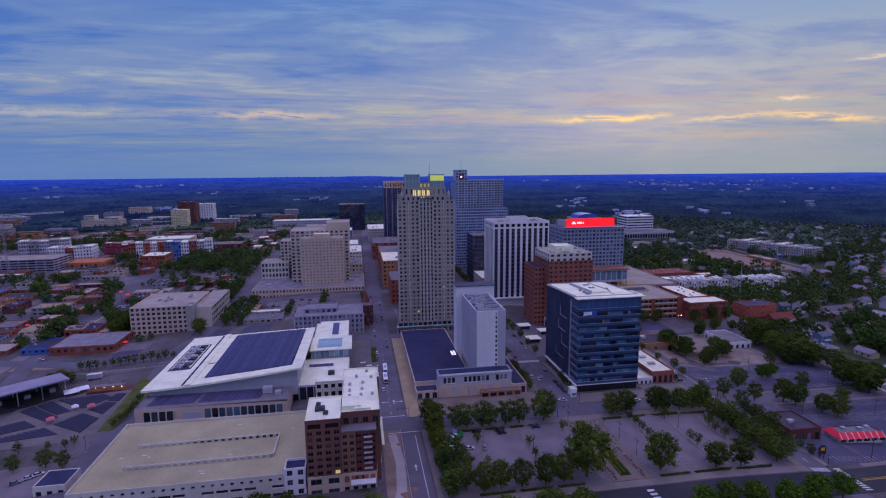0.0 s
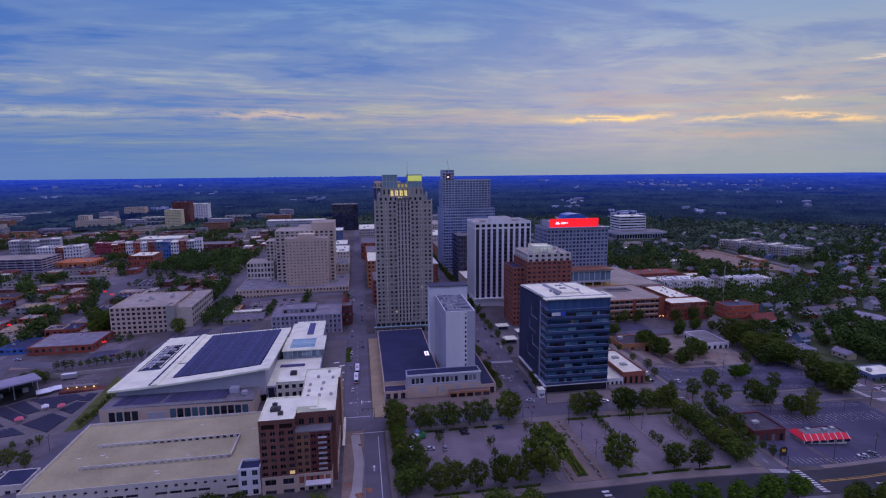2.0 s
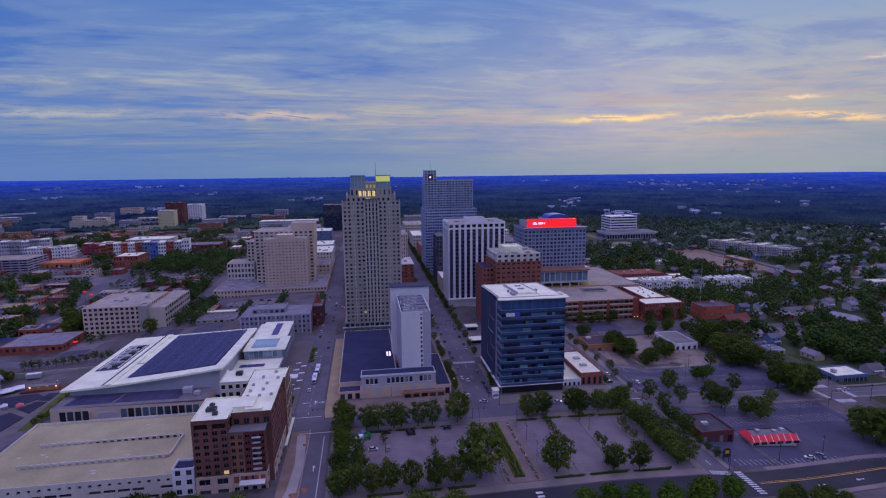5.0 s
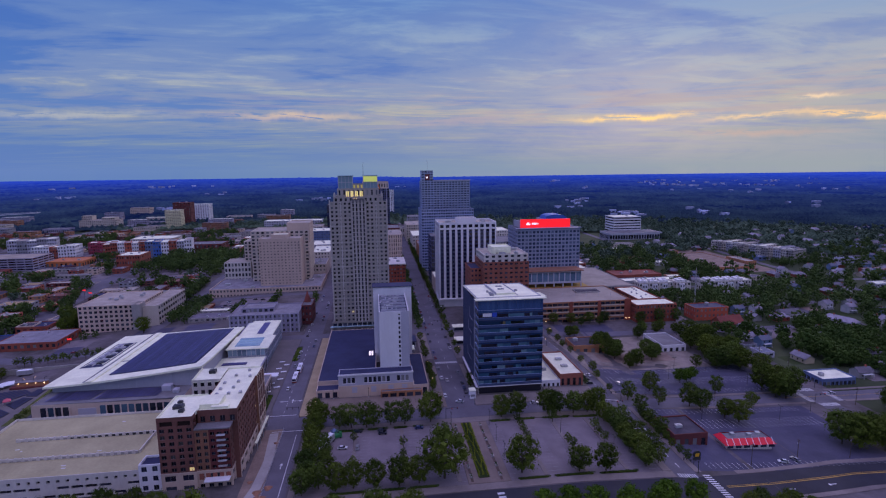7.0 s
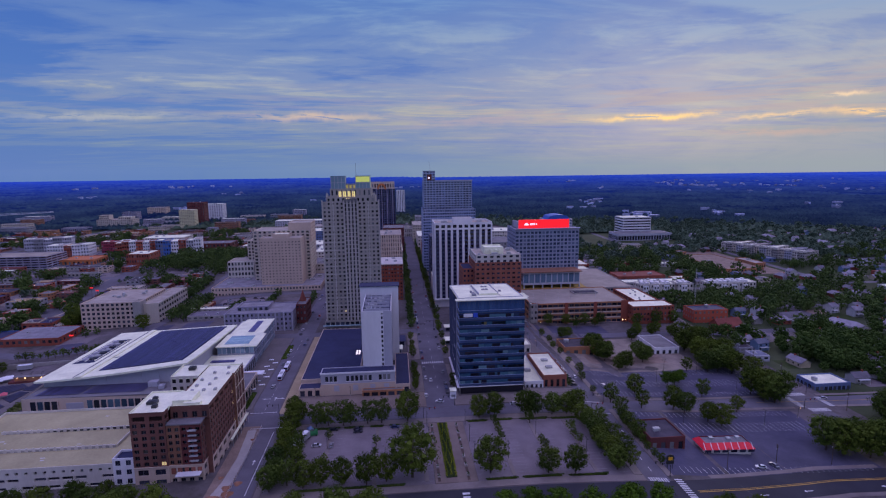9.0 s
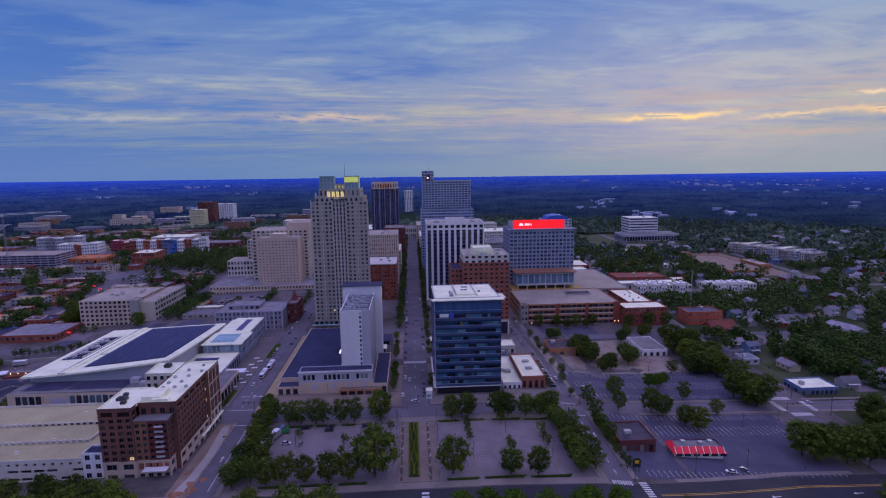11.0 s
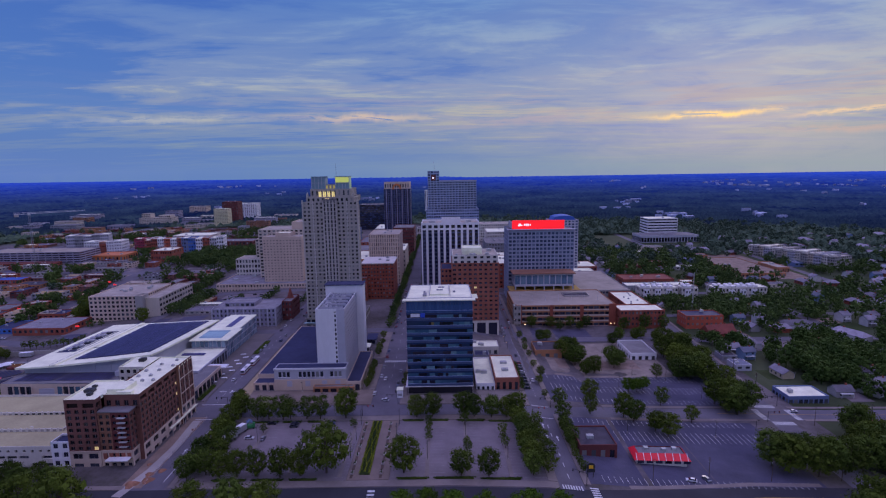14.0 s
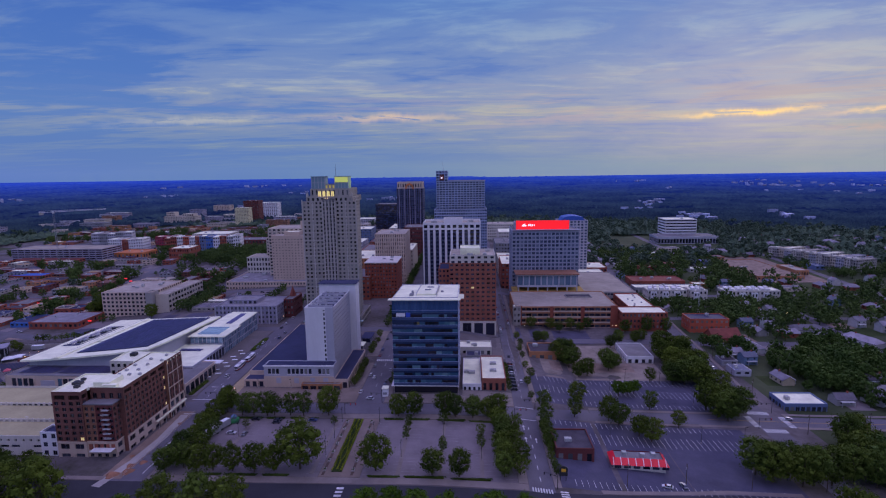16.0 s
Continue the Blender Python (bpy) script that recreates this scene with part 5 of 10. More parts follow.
    p.bit("skylight", M_SIGN_W, lambda m: [m.box(-3.6 - k * 1.7, 50, 6.55, -2.5 - k * 1.7, 58, 6.75) for k in range(2)] and None, "two lit roof strips")
    p.done(0)


def brick_hotel():
    """Brown brick hotel, L-shaped, with a white roof and a stack of balconies."""
    h = House("hotel", "new brown brick hotel with white roof and stacked balconies", "hotel", 0, 203, 0)
    g = dict(fw=0.56, fh=0.60, glass=M_GL_HOTEL, depth=0.4)
    far = 54.5

    def storeys(a, b, cols, z1=32.0, mat=M_BRICK_BR, lit=0.0):
        """Two cream base storeys, seven brick storeys, and an open loggia under the roof."""
        h.face(a, b, -2, 7.4, M_SAND, max(1, cols // 2), 2, fw=0.62, fh=0.55, glass=M_GL_DARK, depth=0.5)
        h.face(a, b, 7.4, 27.6 if z1 > 28 else z1, mat, cols, 7 if z1 > 28 else 6, lit=lit, head=0.0 if z1 > 28 else 0.8, **g)
        if z1 > 28:
            # near-black panes paint the shade within the loggia openings
            h.face(a, b, 27.6, z1, mat, max(1, cols // 2), 1, fw=0.74, fh=0.52, lift=0.12, glass=M_LOGGIA, depth=1.0, mullion=False)

    storeys((-23.4, 0), (-9.4, 0), 4, lit=0.03)
    storeys((-9.4, 0), (-9.4, 4), 1)
    h.face((-9.4, 0.5), (-3.8, 0.5), 7.4, 25.5, M_BRICK_TN2, 2, 6, head=0.6, **g)
    h.face((-9.4, 0.5), (4.6, 0.5), -2, 7.4, M_SAND, 4, 2, fw=0.55, fh=0.5, glass=M_GL_DARK, depth=0.5)
    # balcony recess drawn flat, its shade given by darker brick
    h.face((-3.8, 0.5), (4.6, 0.5), 7.4, 25.5, M_BRICK_DK, 3, 6, fw=0.62, fh=0.56, head=0.6, depth=0.8, glass=M_GL_DARK)
    storeys((4.6, 0.5), (4.6, 6), 2, 25.5)
    h.face((4.6, 6), (6.6, 6), -2, 25.6, M_BRICK_BR, 0, 0)
    h.face((-9.4, 6), (6.6, 6), 25, 31.6, M_BRICK_BR, 4, 1, fw=0.5, fh=0.4, lift=0.3, glass=M_GL_HOTEL)
    storeys((6.6, 6), (6.6, 40), 11, 31.6, lit=0.03)
    h.face((6.6, 40), (7.6, 40), -2, 32.2, M_BRICK_TN2, 0, 0)
    h.face((7.6, 40), (7.6, far), -2, 9.6, M_SAND, 3, 2, fw=0.7, fh=0.6, glass=M_GL_DARK, depth=0.5)
    h.face((7.6, 40), (7.6, far), 9.6, 32.2, M_BRICK_BR, 5, 7, fw=0.5, fh=0.6, glass=M_GL_HOTEL, depth=0.4, lit=0.06)
    for k in range(4):
        h.bit("pilaster", M_SAND, lambda m: m.box(7.6, 40.1 + k * 4.7, 9.6, 7.85, 40.5 + k * 4.7, 30.6), "pale upright strip")
    for z in (9.3, 16.2, 24.0):
        h.bit("string_course", M_SAND, lambda m: m.box(7.6, 40, z, 7.9, far, z + 0.4), "pale string course")
    for y0, y1, x in ((6.0, 39.9, 6.6), (0.5, 6.0, 4.6)):
        h.bit("string_course", M_SAND, lambda m: m.box(x, y0, 7.2, x + 0.25, y1, 7.65), "pale string course")
    h.bit("string_course", M_SAND, lambda m: m.box(-23.5, -0.25, 7.2, -9.3, 0.0, 7.65), "pale string course")
    h.bit("string_course", M_SAND, lambda m: m.box(-9.4, 0.2, 7.2, 4.7, 0.5, 7.65), "pale string course")
    for k in range(5):
        h.bit("brown_panel", M_BRICK_OR, lambda m: m.box(-8.6 + k * 2.7, 0.3, 3.6, -6.9 + k * 2.7, 0.48, 6.3), "orange-brown wall panel")
    h.face((7.6, far), (-22, far), -2, 31.6, M_BRICK_BR, 0, 0)
    h.face((-22, far), (-22, 38), -2, 32.4, M_CREAM, 5, 8, **g)
    h.face((-22, 38), (-9, 38), -2, 32.4, M_CREAM, 4, 8, **g)
    h.face((-9, 38), (-9, 22), -2, 31.6, M_BRICK_BR, 5, 8, **g)
    h.face((-9.4, 22), (-23.4, 22), -2, 32.0, M_BRICK_BR, 0, 0)
    h.face((-23.4, 22), (-23.4, 0), -2, 32.0, M_BRICK_BR, 6, 8, base=6, **g)
    h.bit("roof", M_ROOF_W, lambda m: (m.box(-23.2, 0.2, 31.0, -9.5, 21.8, 31.4), m.box(-9.3, 6.2, 30.6, 6.4, far - 0.2, 31.0), m.box(-21.8, 38.2, 31.4, -9.3, far - 0.2, 31.8), m.box(6.41, 40.2, 30.6, 7.4, far - 0.2, 31.2)) and None, "white membrane roof")
    def parapets(m):
        for x0, y0, x1, y1, z in ((-23.4, 0, -9.4, 0.35, 32.0), (-23.4, 0, -23.05, 22, 32.0), (-23.4, 21.65, -9.4, 22, 32.0), (-9.75, 0, -9.4, 6, 32.0), (6.25, 6, 6.6, 40, 31.6), (7.25, 40, 7.6, far, 32.2), (-9.4, 6, 6.6, 6.35, 31.6), (-22, far - 0.35, 6.6, far, 31.6), (-22, 38, -21.65, far, 32.4), (-22, 38, -9, 38.35, 32.4)):
            m.box(x0 + 0.03, y0 + 0.03, z - 1.4, x1 - 0.03, y1 - 0.03, z + 0.06)
    h.bit("parapet", M_ROOF_W, parapets, "white coped parapet")
    h.bit("roof_terrace", M_ROOF_G, lambda m: m.box(-9.6, 0.3, 25.5, 4.8, 6.0, 26.0), "grey terrace roof")
    h.bit("penthouse", M_ROOF_W, lambda m: (m.box(-9, 8, 31, -1, 18, 33.2), m.box(-4, 6.4, 31, 3, 9, 32.6)) and None, "white stair penthouse")
    for k in range(7):
        h.bit("balcony", M_RAIL, lambda m: (m.box(-0.4, -0.9, 9.4 + k * 2.28, 3.0, 0.45, 9.55 + k * 2.28), m.box(-0.4, -0.9, 10.2 + k * 2.28, 3.0, -0.84, 10.3 + k * 2.28), m.box(-0.4, -0.9, 9.55 + k * 2.28, -0.34, -0.84, 10.3 + k * 2.28), m.box(2.94, -0.9, 9.55 + k * 2.28, 3.0, -0.84, 10.3 + k * 2.28)) and None, "pale railed balcony")
    h.bit("canopy", M_WHITE, lambda m: m.box(-6, -3.2, 4.2, 4.0, 0.3, 4.55), "white entrance canopy")
    h.bit("canopy", M_ROOF_W, lambda m: m.box(7.9, 26, 4.4, 9.1, 54, 4.7), "long pale canopy along the pavement")
    for k in range(5):
        h.bit("canopy_post", M_METAL, lambda m: m.tube((8.9, 27 + k * 6.4, -1), (8.9, 27 + k * 6.4, 4.4), 0.12, 0.12, 6))
    spots = [(x, y, 31.0, 1.3, 1.3, 0.9) for x, y in ((-6, 22), (-1, 22.5), (4, 23), (-6, 28), (-0.5, 29), (-6, 35), (0, 36), (4, 42), (-3, 44), (2, 50))]
    h.units(spots)
    h.units([(-18, 10, 31.4, 4, 3, 1.4), (-15.5, 6, 31.4, 2, 2, 1.2), (-19, 15, 31.4, 2, 1.5, 1.0), (-15, 48, 31.8, 3, 3, 1.6)], M_DARKMETAL)
    h.done(180, (60, 0))


def stepped_brick():
    """Brown brick tower stepped back at the top, with cream upper storeys."""
    h = House("office_building", "stepped brown brick office tower with cream top storeys", "office building", 171, 402, -1)
    g = dict(fw=0.52, fh=0.42, depth=0.3, glass=M_GL_DARK)
    h.block(-19, 0, 19, 38, 8, 56, M_BRICK_OR, S=win(9, 13, lit=0.01, **g), W=win(10, 14, **g), E=win(10, 14, **g), roof=M_ROOF_T)
    h.block(-19, 0.3, 19, 37.7, -8, 8, M_CREAM, S=win(4, 1, fw=0.75, fh=0.75, glass=M_GL_DARK), E=win(5, 1, fw=0.75, fh=0.75, glass=M_GL_DARK), W=win(5, 1, fw=0.7, fh=0.7, glass=M_GL_DARK))
    h.block(-18.4, 0.6, 18.4, 36, 55, 62.3, M_CREAM, S=win(7, 2, fw=0.5, fh=0.5, glass=M_GL_DARK), W=win(7, 2, fw=0.5, fh=0.5, glass=M_GL_DARK), E=win(7, 2, fw=0.5, fh=0.5, glass=M_GL_DARK), roof=M_ROOF_T)
    h.block(-10, 10, 6, 26, 61, 67.0, M_ROOF_W, roof=M_ROOF_W)
    h.block(-28, 8, -18.9, 36, -7, 50, M_BRICK_OR, S=win(3, 14, **g), W=win(8, 14, base=6, **g), roof=M_ROOF_B)
    h.units([(10, 8, 61.4, 3, 3, 1.6), (13, 26, 61.4, 4, 3, 2), (-15, 6, 61.4, 2, 2, 1.2), (-2, 6, 61.4, 5, 2, 1.5)])
    for k in range(4):
        h.bit("dormer", M_ROOF_W, lambda m: m.box(-8.6 + k * 3.6, 8.6, 61.4, -6.8 + k * 3.6, 10, 65))
    h.done(150, (120, 0))


def lattice_tower():
    """Tall blue-grey glass tower with pale grid and balconies, a taller lift head at one corner."""
    h = House("tower", "tall blue-grey glass tower with pale grid and roof sign box", "tower", 157.5, 655, 0)
    g = dict(fw=0.82, fh=0.62, depth=0.35, glass=M_GL_PNC)
    h.block(-33.5, 0, 33.5, 50, -2, 79, M_BLUEGREY, S=win(22, 22, **g), W=win(16, 22, **g), E=win(16, 22, **g))
    h.block(-31.5, 17, 31.5, 50, 78, 114.3, M_BLUEGREY, S=win(16, 12, fw=0.7, fh=0.6, depth=0.9, glass=M_GL_PNC), W=win(9, 12, **g), E=win(9, 12, **g))
    h.block(-31.6, 16.4, -16.6, 34, 114, 127.8, M_BLUEGREY, S=win(4, 4, fw=0.8, fh=0.7, glass=M_GL_PNC), E=win(4, 4, fw=0.8, fh=0.7, glass=M_GL_PNC))
    h.bit("roof_sign", M_SIGN_W, lambda m: m.box(-25.5, 16.0, 117.8, -23.3, 16.35, 120), "small white lit emblem")
    h.bit("roof_sign", M_BRICK_DK, lambda m: m.box(-27, 16.2, 115.6, -21, 16.38, 123), "dark sign field")
    h.bit("roof_rim", M_LAV, lambda m: m.box(-16.6, 16.2, 114.3, 32, 17.6, 115.6), "pale lit roof rim")
    for j in range(11):
        for k in range(5):
            h.bit("balcony", M_RAIL, lambda m: m.box(-28 + k * 12.2, 15.6, 81.3 + j * 3.0, -20.5 + k * 12.2, 17, 81.5 + j * 3.0))
    h.bit("roof_mast", M_RAIL, lambda m: m.tube((-22, 25, 127), (-24, 25, 141), 0.2, 0.08, 6), "thin pale mast")
    h.done(0)


def banded_tower():
    """Dark-glass tower with upright pale ribs and a beige crown, standing far behind."""
    h = House("office_tower", "dark glass tower with pale ribs and beige arched crown", "office tower", 67, 885, 0)
    g = dict(fw=0.66, fh=0.7, depth=0.5, glass=M_GL_DARK, mullion=False)
    h.block(-22.5, 0, 22.5, 40, -2, 98, M_NAVY, S=win(12, 26, **g), E=win(10, 26, **g), W=win(10, 26, **g))
    h.block(-21.5, 1, 21.5, 39, 97, 109, M_SAND, S=win(10, 1, fw=0.5, fh=0.5), E=win(8, 1, fw=0.5, fh=0.5), W=win(8, 1, fw=0.5, fh=0.5))

    def arch(m):
        n = 9
        for i in range(n):
            a0, a1 = math.pi * i / n, math.pi * (i + 1) / n
            m.poly([(-7.5 * math.cos(a0), -0.6, 97 + 10 * math.sin(a0)), (-7.5 * math.cos(a1), -0.6, 97 + 10 * math.sin(a1)), (-5 * math.cos(a1), -0.6, 97 + 7 * math.sin(a1)), (-5 * math.cos(a0), -0.6, 97 + 7 * math.sin(a0))][::-1])
    h.bit("arch_trim", M_ORANGE, arch, "orange arched trim")
    for k in range(5):
        h.bit("rib", M_LILAC, lambda m: m.box(-18.5 + k * 9, -0.7, 8, -17.5 + k * 9, 0.0, 98))
    h.done(0)


def beige_tower():
    """Beige stone tower on a long low podium."""
    h = House("office_tower", "pale sandstone office tower on a broad low podium", "office tower", -39, 580, -2)
    g = dict(fw=0.42, fh=0.38, depth=0.25, glass=M_GL_PALE)
    h.block(-22.3, 0, 22.3, 34, 5, 58.6, M_SAND, S=win(12, 15, base=2, head=3, **g), E=win(9, 15, base=2, head=3, **g), W=win(9, 15, base=2, head=3, **g), roof=M_ROOF_T)
    h.block(-10, 8, 8, 26, 57, 62, M_SAND, roof=M_ROOF_W)
    h.block(-36, 26, 28.5, 70, 5, 64, M_BEIGE, S=win(12, 15, fw=0.55, fh=0.55), E=win(10, 15, fw=0.5, fh=0.5), W=win(10, 15, fw=0.5, fh=0.5), roof=M_ROOF_T)
    h.block(4, 28, 29.5, 64, 50, 72.5, M_SAND, E=win(8, 5, fw=0.4, fh=0.5), roof=M_ROOF_T)
    h.block(-52, 60, -35, 90, 5, 48.5, M_BEIGE, S=win(4, 11, fw=0.55, fh=0.6), W=win(6, 11, fw=0.5, fh=0.5), roof=M_ROOF_T)
    h.block(-72, 44, -42, 74, 2, 26, M_CREAM, S=win(8, 4, fw=0.6, fh=0.6), W=win(8, 4, fw=0.5, fh=0.5), roof=M_ROOF_T)
    h.block(-73, -14, 44, 60, -3, 7.2, M_SAND, S=win(34, 2, fw=0.5, fh=0.45, depth=0.3), W=win(20, 2, fw=0.5, fh=0.45), E=win(20, 2, fw=0.5, fh=0.45), roof=M_ROOF_P2)
    h.units([(-60, 10, 6.3, 6, 4, 2), (-45, 30, 6.3, 5, 5, 2.2), (30, 20, 6.3, 6, 4, 2), (36, 40, 6.3, 5, 4, 2), (-30, -6, 6.3, 4, 3, 1.6)])
    h.done(80, (0, 0))


stone_tower(), white_tower(), red_sign_tower(), far_blue_tower(), glass_block(), slab_hotel(), brick_hotel(), stepped_brick(), lattice_tower(), banded_tower(), beige_tower()

def convention_hall():
    """Convention hall: sweeping white roof with solar panels over pale walls."""
    h = House("convention_hall", "large white convention hall with sweeping solar-panelled roof", "convention hall", 0, 0, 0)

    def rz(u, v):
        """Roof height; u: west to east, v: south to north."""
        near = 13.6 + 7.6 * u ** 1.4
        far = 11.2 + 3.4 * u
        return near + (far - near) * v ** 0.8

    X0, X1, Y0, Y1 = -118.0, -33.5, 291.0, 389.0

    def slab(m, u0, v0, u1, v1, lift, thick, n=10):
        for i in range(n):
            for j in range(n):
                c = []
                for a, b in ((i, j), (i + 1, j), (i + 1, j + 1), (i, j + 1)):
                    u, v = u0 + (u1 - u0) * a / n, v0 + (v1 - v0) * b / n
                    c.append((X0 + (X1 - X0) * u, Y0 + (Y1 - Y0) * v, rz(u, v) + lift))
                m.poly(c)
                m.poly([(x, y, z - thick) for x, y, z in reversed(c)])
        for (a, b) in (((u0, v0), (u1, v0)), ((u1, v0), (u1, v1)), ((u1, v1), (u0, v1)), ((u0, v1), (u0, v0))):
            for i in range(n):
                p = []
                for k in (i / n, (i + 1) / n):
                    u, v = a[0] + (b[0] - a[0]) * k, a[1] + (b[1] - a[1]) * k
                    p.append((X0 + (X1 - X0) * u, Y0 + (Y1 - Y0) * v, rz(u, v) + lift))
                m.poly([(p[0][0], p[0][1], p[0][2] - thick), (p[1][0], p[1][1], p[1][2] - thick), p[1], p[0]])

    h.bit("roof", M_ROOF_W, lambda m: slab(m, 0, 0, 1, 1, 0, 1.1), "sweeping white metal roof")
    h.bit("roof_seam", M_ROOF_B, lambda m: slab(m, 0.235, 0.015, 0.25, 0.99, 0.06, 0.05), "dark roof joint")
    h.bit("roof_seam", M_ROOF_B, lambda m: slab(m, 0.25, 0.36, 0.36, 0.372, 0.06, 0.05), "dark roof joint")
    h.bit("raised_rib", M_ROOF_W, lambda m: slab(m, 0.26, 0.0, 0.30, 1.0, 0.7, 0.7), "raised white roof edge")
    h.bit("roof_well", M_ROOF_B, lambda m: slab(m, 0.045, 0.30, 0.20, 0.80, 0.05, 0.04), "dark sunken plant well")
    def at(u, v):
        return X0 + (X1 - X0) * u, Y0 + (Y1 - Y0) * v, rz(u, v)

    for k in range(7):
        x, y, z = at(0.125, 0.37 + k * 0.062)
        h.bit("rooftop_unit", M_LAV, lambda m: (m.box(x - 3.6, y - 1.5, z, x - 0.6, y + 1.5, z + 0.8), m.tube((x - 2.1, y, z + 0.8), (x - 2.1, y, z + 1.2), 1.1, 1.1, 10)) and None, "pale roof fan unit")
        h.bit("rooftop_unit", M_UNIT if k % 2 else M_DARKMETAL, lambda m: m.box(x + 0.4, y - 1.2, z, x + 3.4, y + 1.4, z + 1.0))
    for u in (0.06, 0.115, 0.185):
        h.bit("well_pipe", M_ROOF_W, lambda m: m.tube(at(u, 0.33), at(u, 0.78), 0.3, 0.3, 6))
    for k in range(5):
        v = 0.36 + k * 0.095
        h.bit("well_pipe", M_ROOF_W, lambda m: m.tube(at(0.055, v), at(0.19, v), 0.25, 0.25, 6))
    # solar field: rows of panels
    def solar_row(u0, u1, lean, v0, v1):
        m = Mesh()
        n = 12
        for i in range(n):
            a, b = v0 + (v1 - v0) * i / n, v0 + (v1 - v0) * (i + 1) / n
            q = []
            for u, v, up in ((u0 + lean * a, a, 0.40), (u1 + lean * a, a, 0.50), (u1 + lean * b, b, 0.50), (u0 + lean * b, b, 0.40)):
                q.append((X0 + (X1 - X0) * u, Y0 + (Y1 - Y0) * v, rz(u, v) + up))
            m.poly(q)
        return m

    h.bit("solar_bed", M_ROOF_B, lambda m: slab(m, 0.355, 0.10, 0.925, 0.965, 0.06, 0.04), "dark roof membrane under the panels")
    for r in range(36):
        u = 0.355 + r * 0.0155
        part("solar_strip", solar_row(u, u + 0.0132, 0.01, 0.10, 0.965), M_SOLAR, h.root)
    # upper walls under the roof
    def upper(m):
        n = 16
        for i in range(n):
            a, b = i / n, (i + 1) / n
            xa, xb = X0 + 3 + (X1 - X0 - 6) * a, X0 + 3 + (X1 - X0 - 6) * b
            m.poly([(xa, Y0 + 3.5, 4), (xb, Y0 + 3.5, 4), (xb, Y0 + 3.5, rz(b, 0.03) - 0.9), (xa, Y0 + 3.5, rz(a, 0.03) - 0.9)])
            if i % 2:
                m.box(xa - 0.2, Y0 + 3.2, 4, xa + 0.2, Y0 + 3.5, rz(a, 0.03) - 1.0)
        m.poly([(X1 - 3, Y0 + 3.5, 0), (X1 - 3, Y1 - 2, 0), (X1 - 3, Y1 - 2, 13.4), (X1 - 3, Y0 + 3.5, 20)])
        m.poly([(X0 + 3, Y1 - 2, -8), (X0 + 3, Y0 + 3.5, -8), (X0 + 3, Y0 + 3.5, 12.6), (X0 + 3, Y1 - 2, 10.2)])
        m.poly([(X1 - 3, Y1 - 2, -4), (X0 + 3, Y1 - 2, -4), (X0 + 3, Y1 - 2, 10.2), (X1 - 3, Y1 - 2, 13.4)])
    h.bit("upper_wall", M_LAV, upper, "pale grey panelled wall under the roof edge")
    # low southern range with big windows
    h.face((-116.5, 277.5), (-40, 275), -9, 9.2, M_SAND, 0, 0)
    h.face((-40, 275), (-40, 296), -4, 9.2, M_SAND, 0, 0)
    h.face((-116.5, 298), (-116.5, 277.5), -10, 9.2, M_SAND, 3, 1, fw=0.6, fh=0.4, glass=M_GL_DARK)
    def win_band(u0, u1, n, zlo, zhi, mat):
        for k in range(n):
            a, b = u0 + (u1 - u0) * k / n, u0 + (u1 - u0) * (k + 0.86) / n
            def pane(m, a=a, b=b):
                ya, yb = 277.5 - 2.5 * (a + 116.5) / 76.5, 277.5 - 2.5 * (b + 116.5) / 76.5
                m.poly([(a, ya - 0.06, zlo), (b, yb - 0.06, zlo), (b, yb - 0.06, zhi), (a, ya - 0.06, zhi)])
            h.bit("tall_window", mat, pane)
            yb = 277.5 - 2.5 * (b + 116.5) / 76.5
            h.bit("pier", M_SAND, lambda m: m.box(b, yb - 0.6, zlo, b + 0.55, yb + 0.1, zhi))
    win_band(-112, -97, 4, -4.5, 7.4, M_GL_TEAL)
    win_band(-82, -42, 11, -4.5, 7.6, M_GL_TEAL)
    h.bit("wall_recess", M_LAV, lambda m: m.box(-93, 276.3, -1, -84, 276.6, 6.4))
    h.bit("low_roof", M_ROOF_G, lambda m: (m.box(-116.3, 277.7, 8.4, -40.2, 296, 9.0),) and None, "grey low roof")
    for x0, n in ((-112, 11), (-87, 15)):
        for r in range(n):
            x = x0 + r * 2.15
            m = Mesh()
            m.poly([(x, 281.2, 9.2), (x + 1.6, 281.2, 9.45), (x + 3.4, 293.2, 9.45), (x + 1.8, 293.2, 9.2)])
            part("solar_strip", m, M_SOLAR, h.root)
    h.units([(-52, 289, 9.0, 5, 4, 3), (-46, 285, 9.0, 3, 3, 2)], M_LAV)
    # atrium range on the east side, stepping down with a glazed roof
    h.block(-33, 340, -9, 402, -2, 13.6, M_LAV, E=win(22, 3, fw=0.9, fh=0.92, glass=M_GL_ATRIUM, base=1), S=win(8, 3, fw=0.9, fh=0.92, glass=M_GL_ATRIUM), roof=M_ROOF_W, parapet=0.25)
    h.bit("roof_overhang", M_ROOF_W, lambda m: (m.box(-33.5, 338, 13.6, -6.5, 366, 14.2), m.box(-30, 366, 13.6, -9, 404, 14.2)) and None, "white overhanging canopy roof")
    for k in range(4):
        h.bit("skylight", M_GL_SKYL, lambda m: m.box(-29, 343 + k * 4.6, 14.2, -13, 346.6 + k * 4.6, 14.5), "pale glazed roof strip")
    h.bit("solar_strip", M_SOLAR, lambda m: m.box(-20.5, 370, 14.22, -16, 398, 14.45))
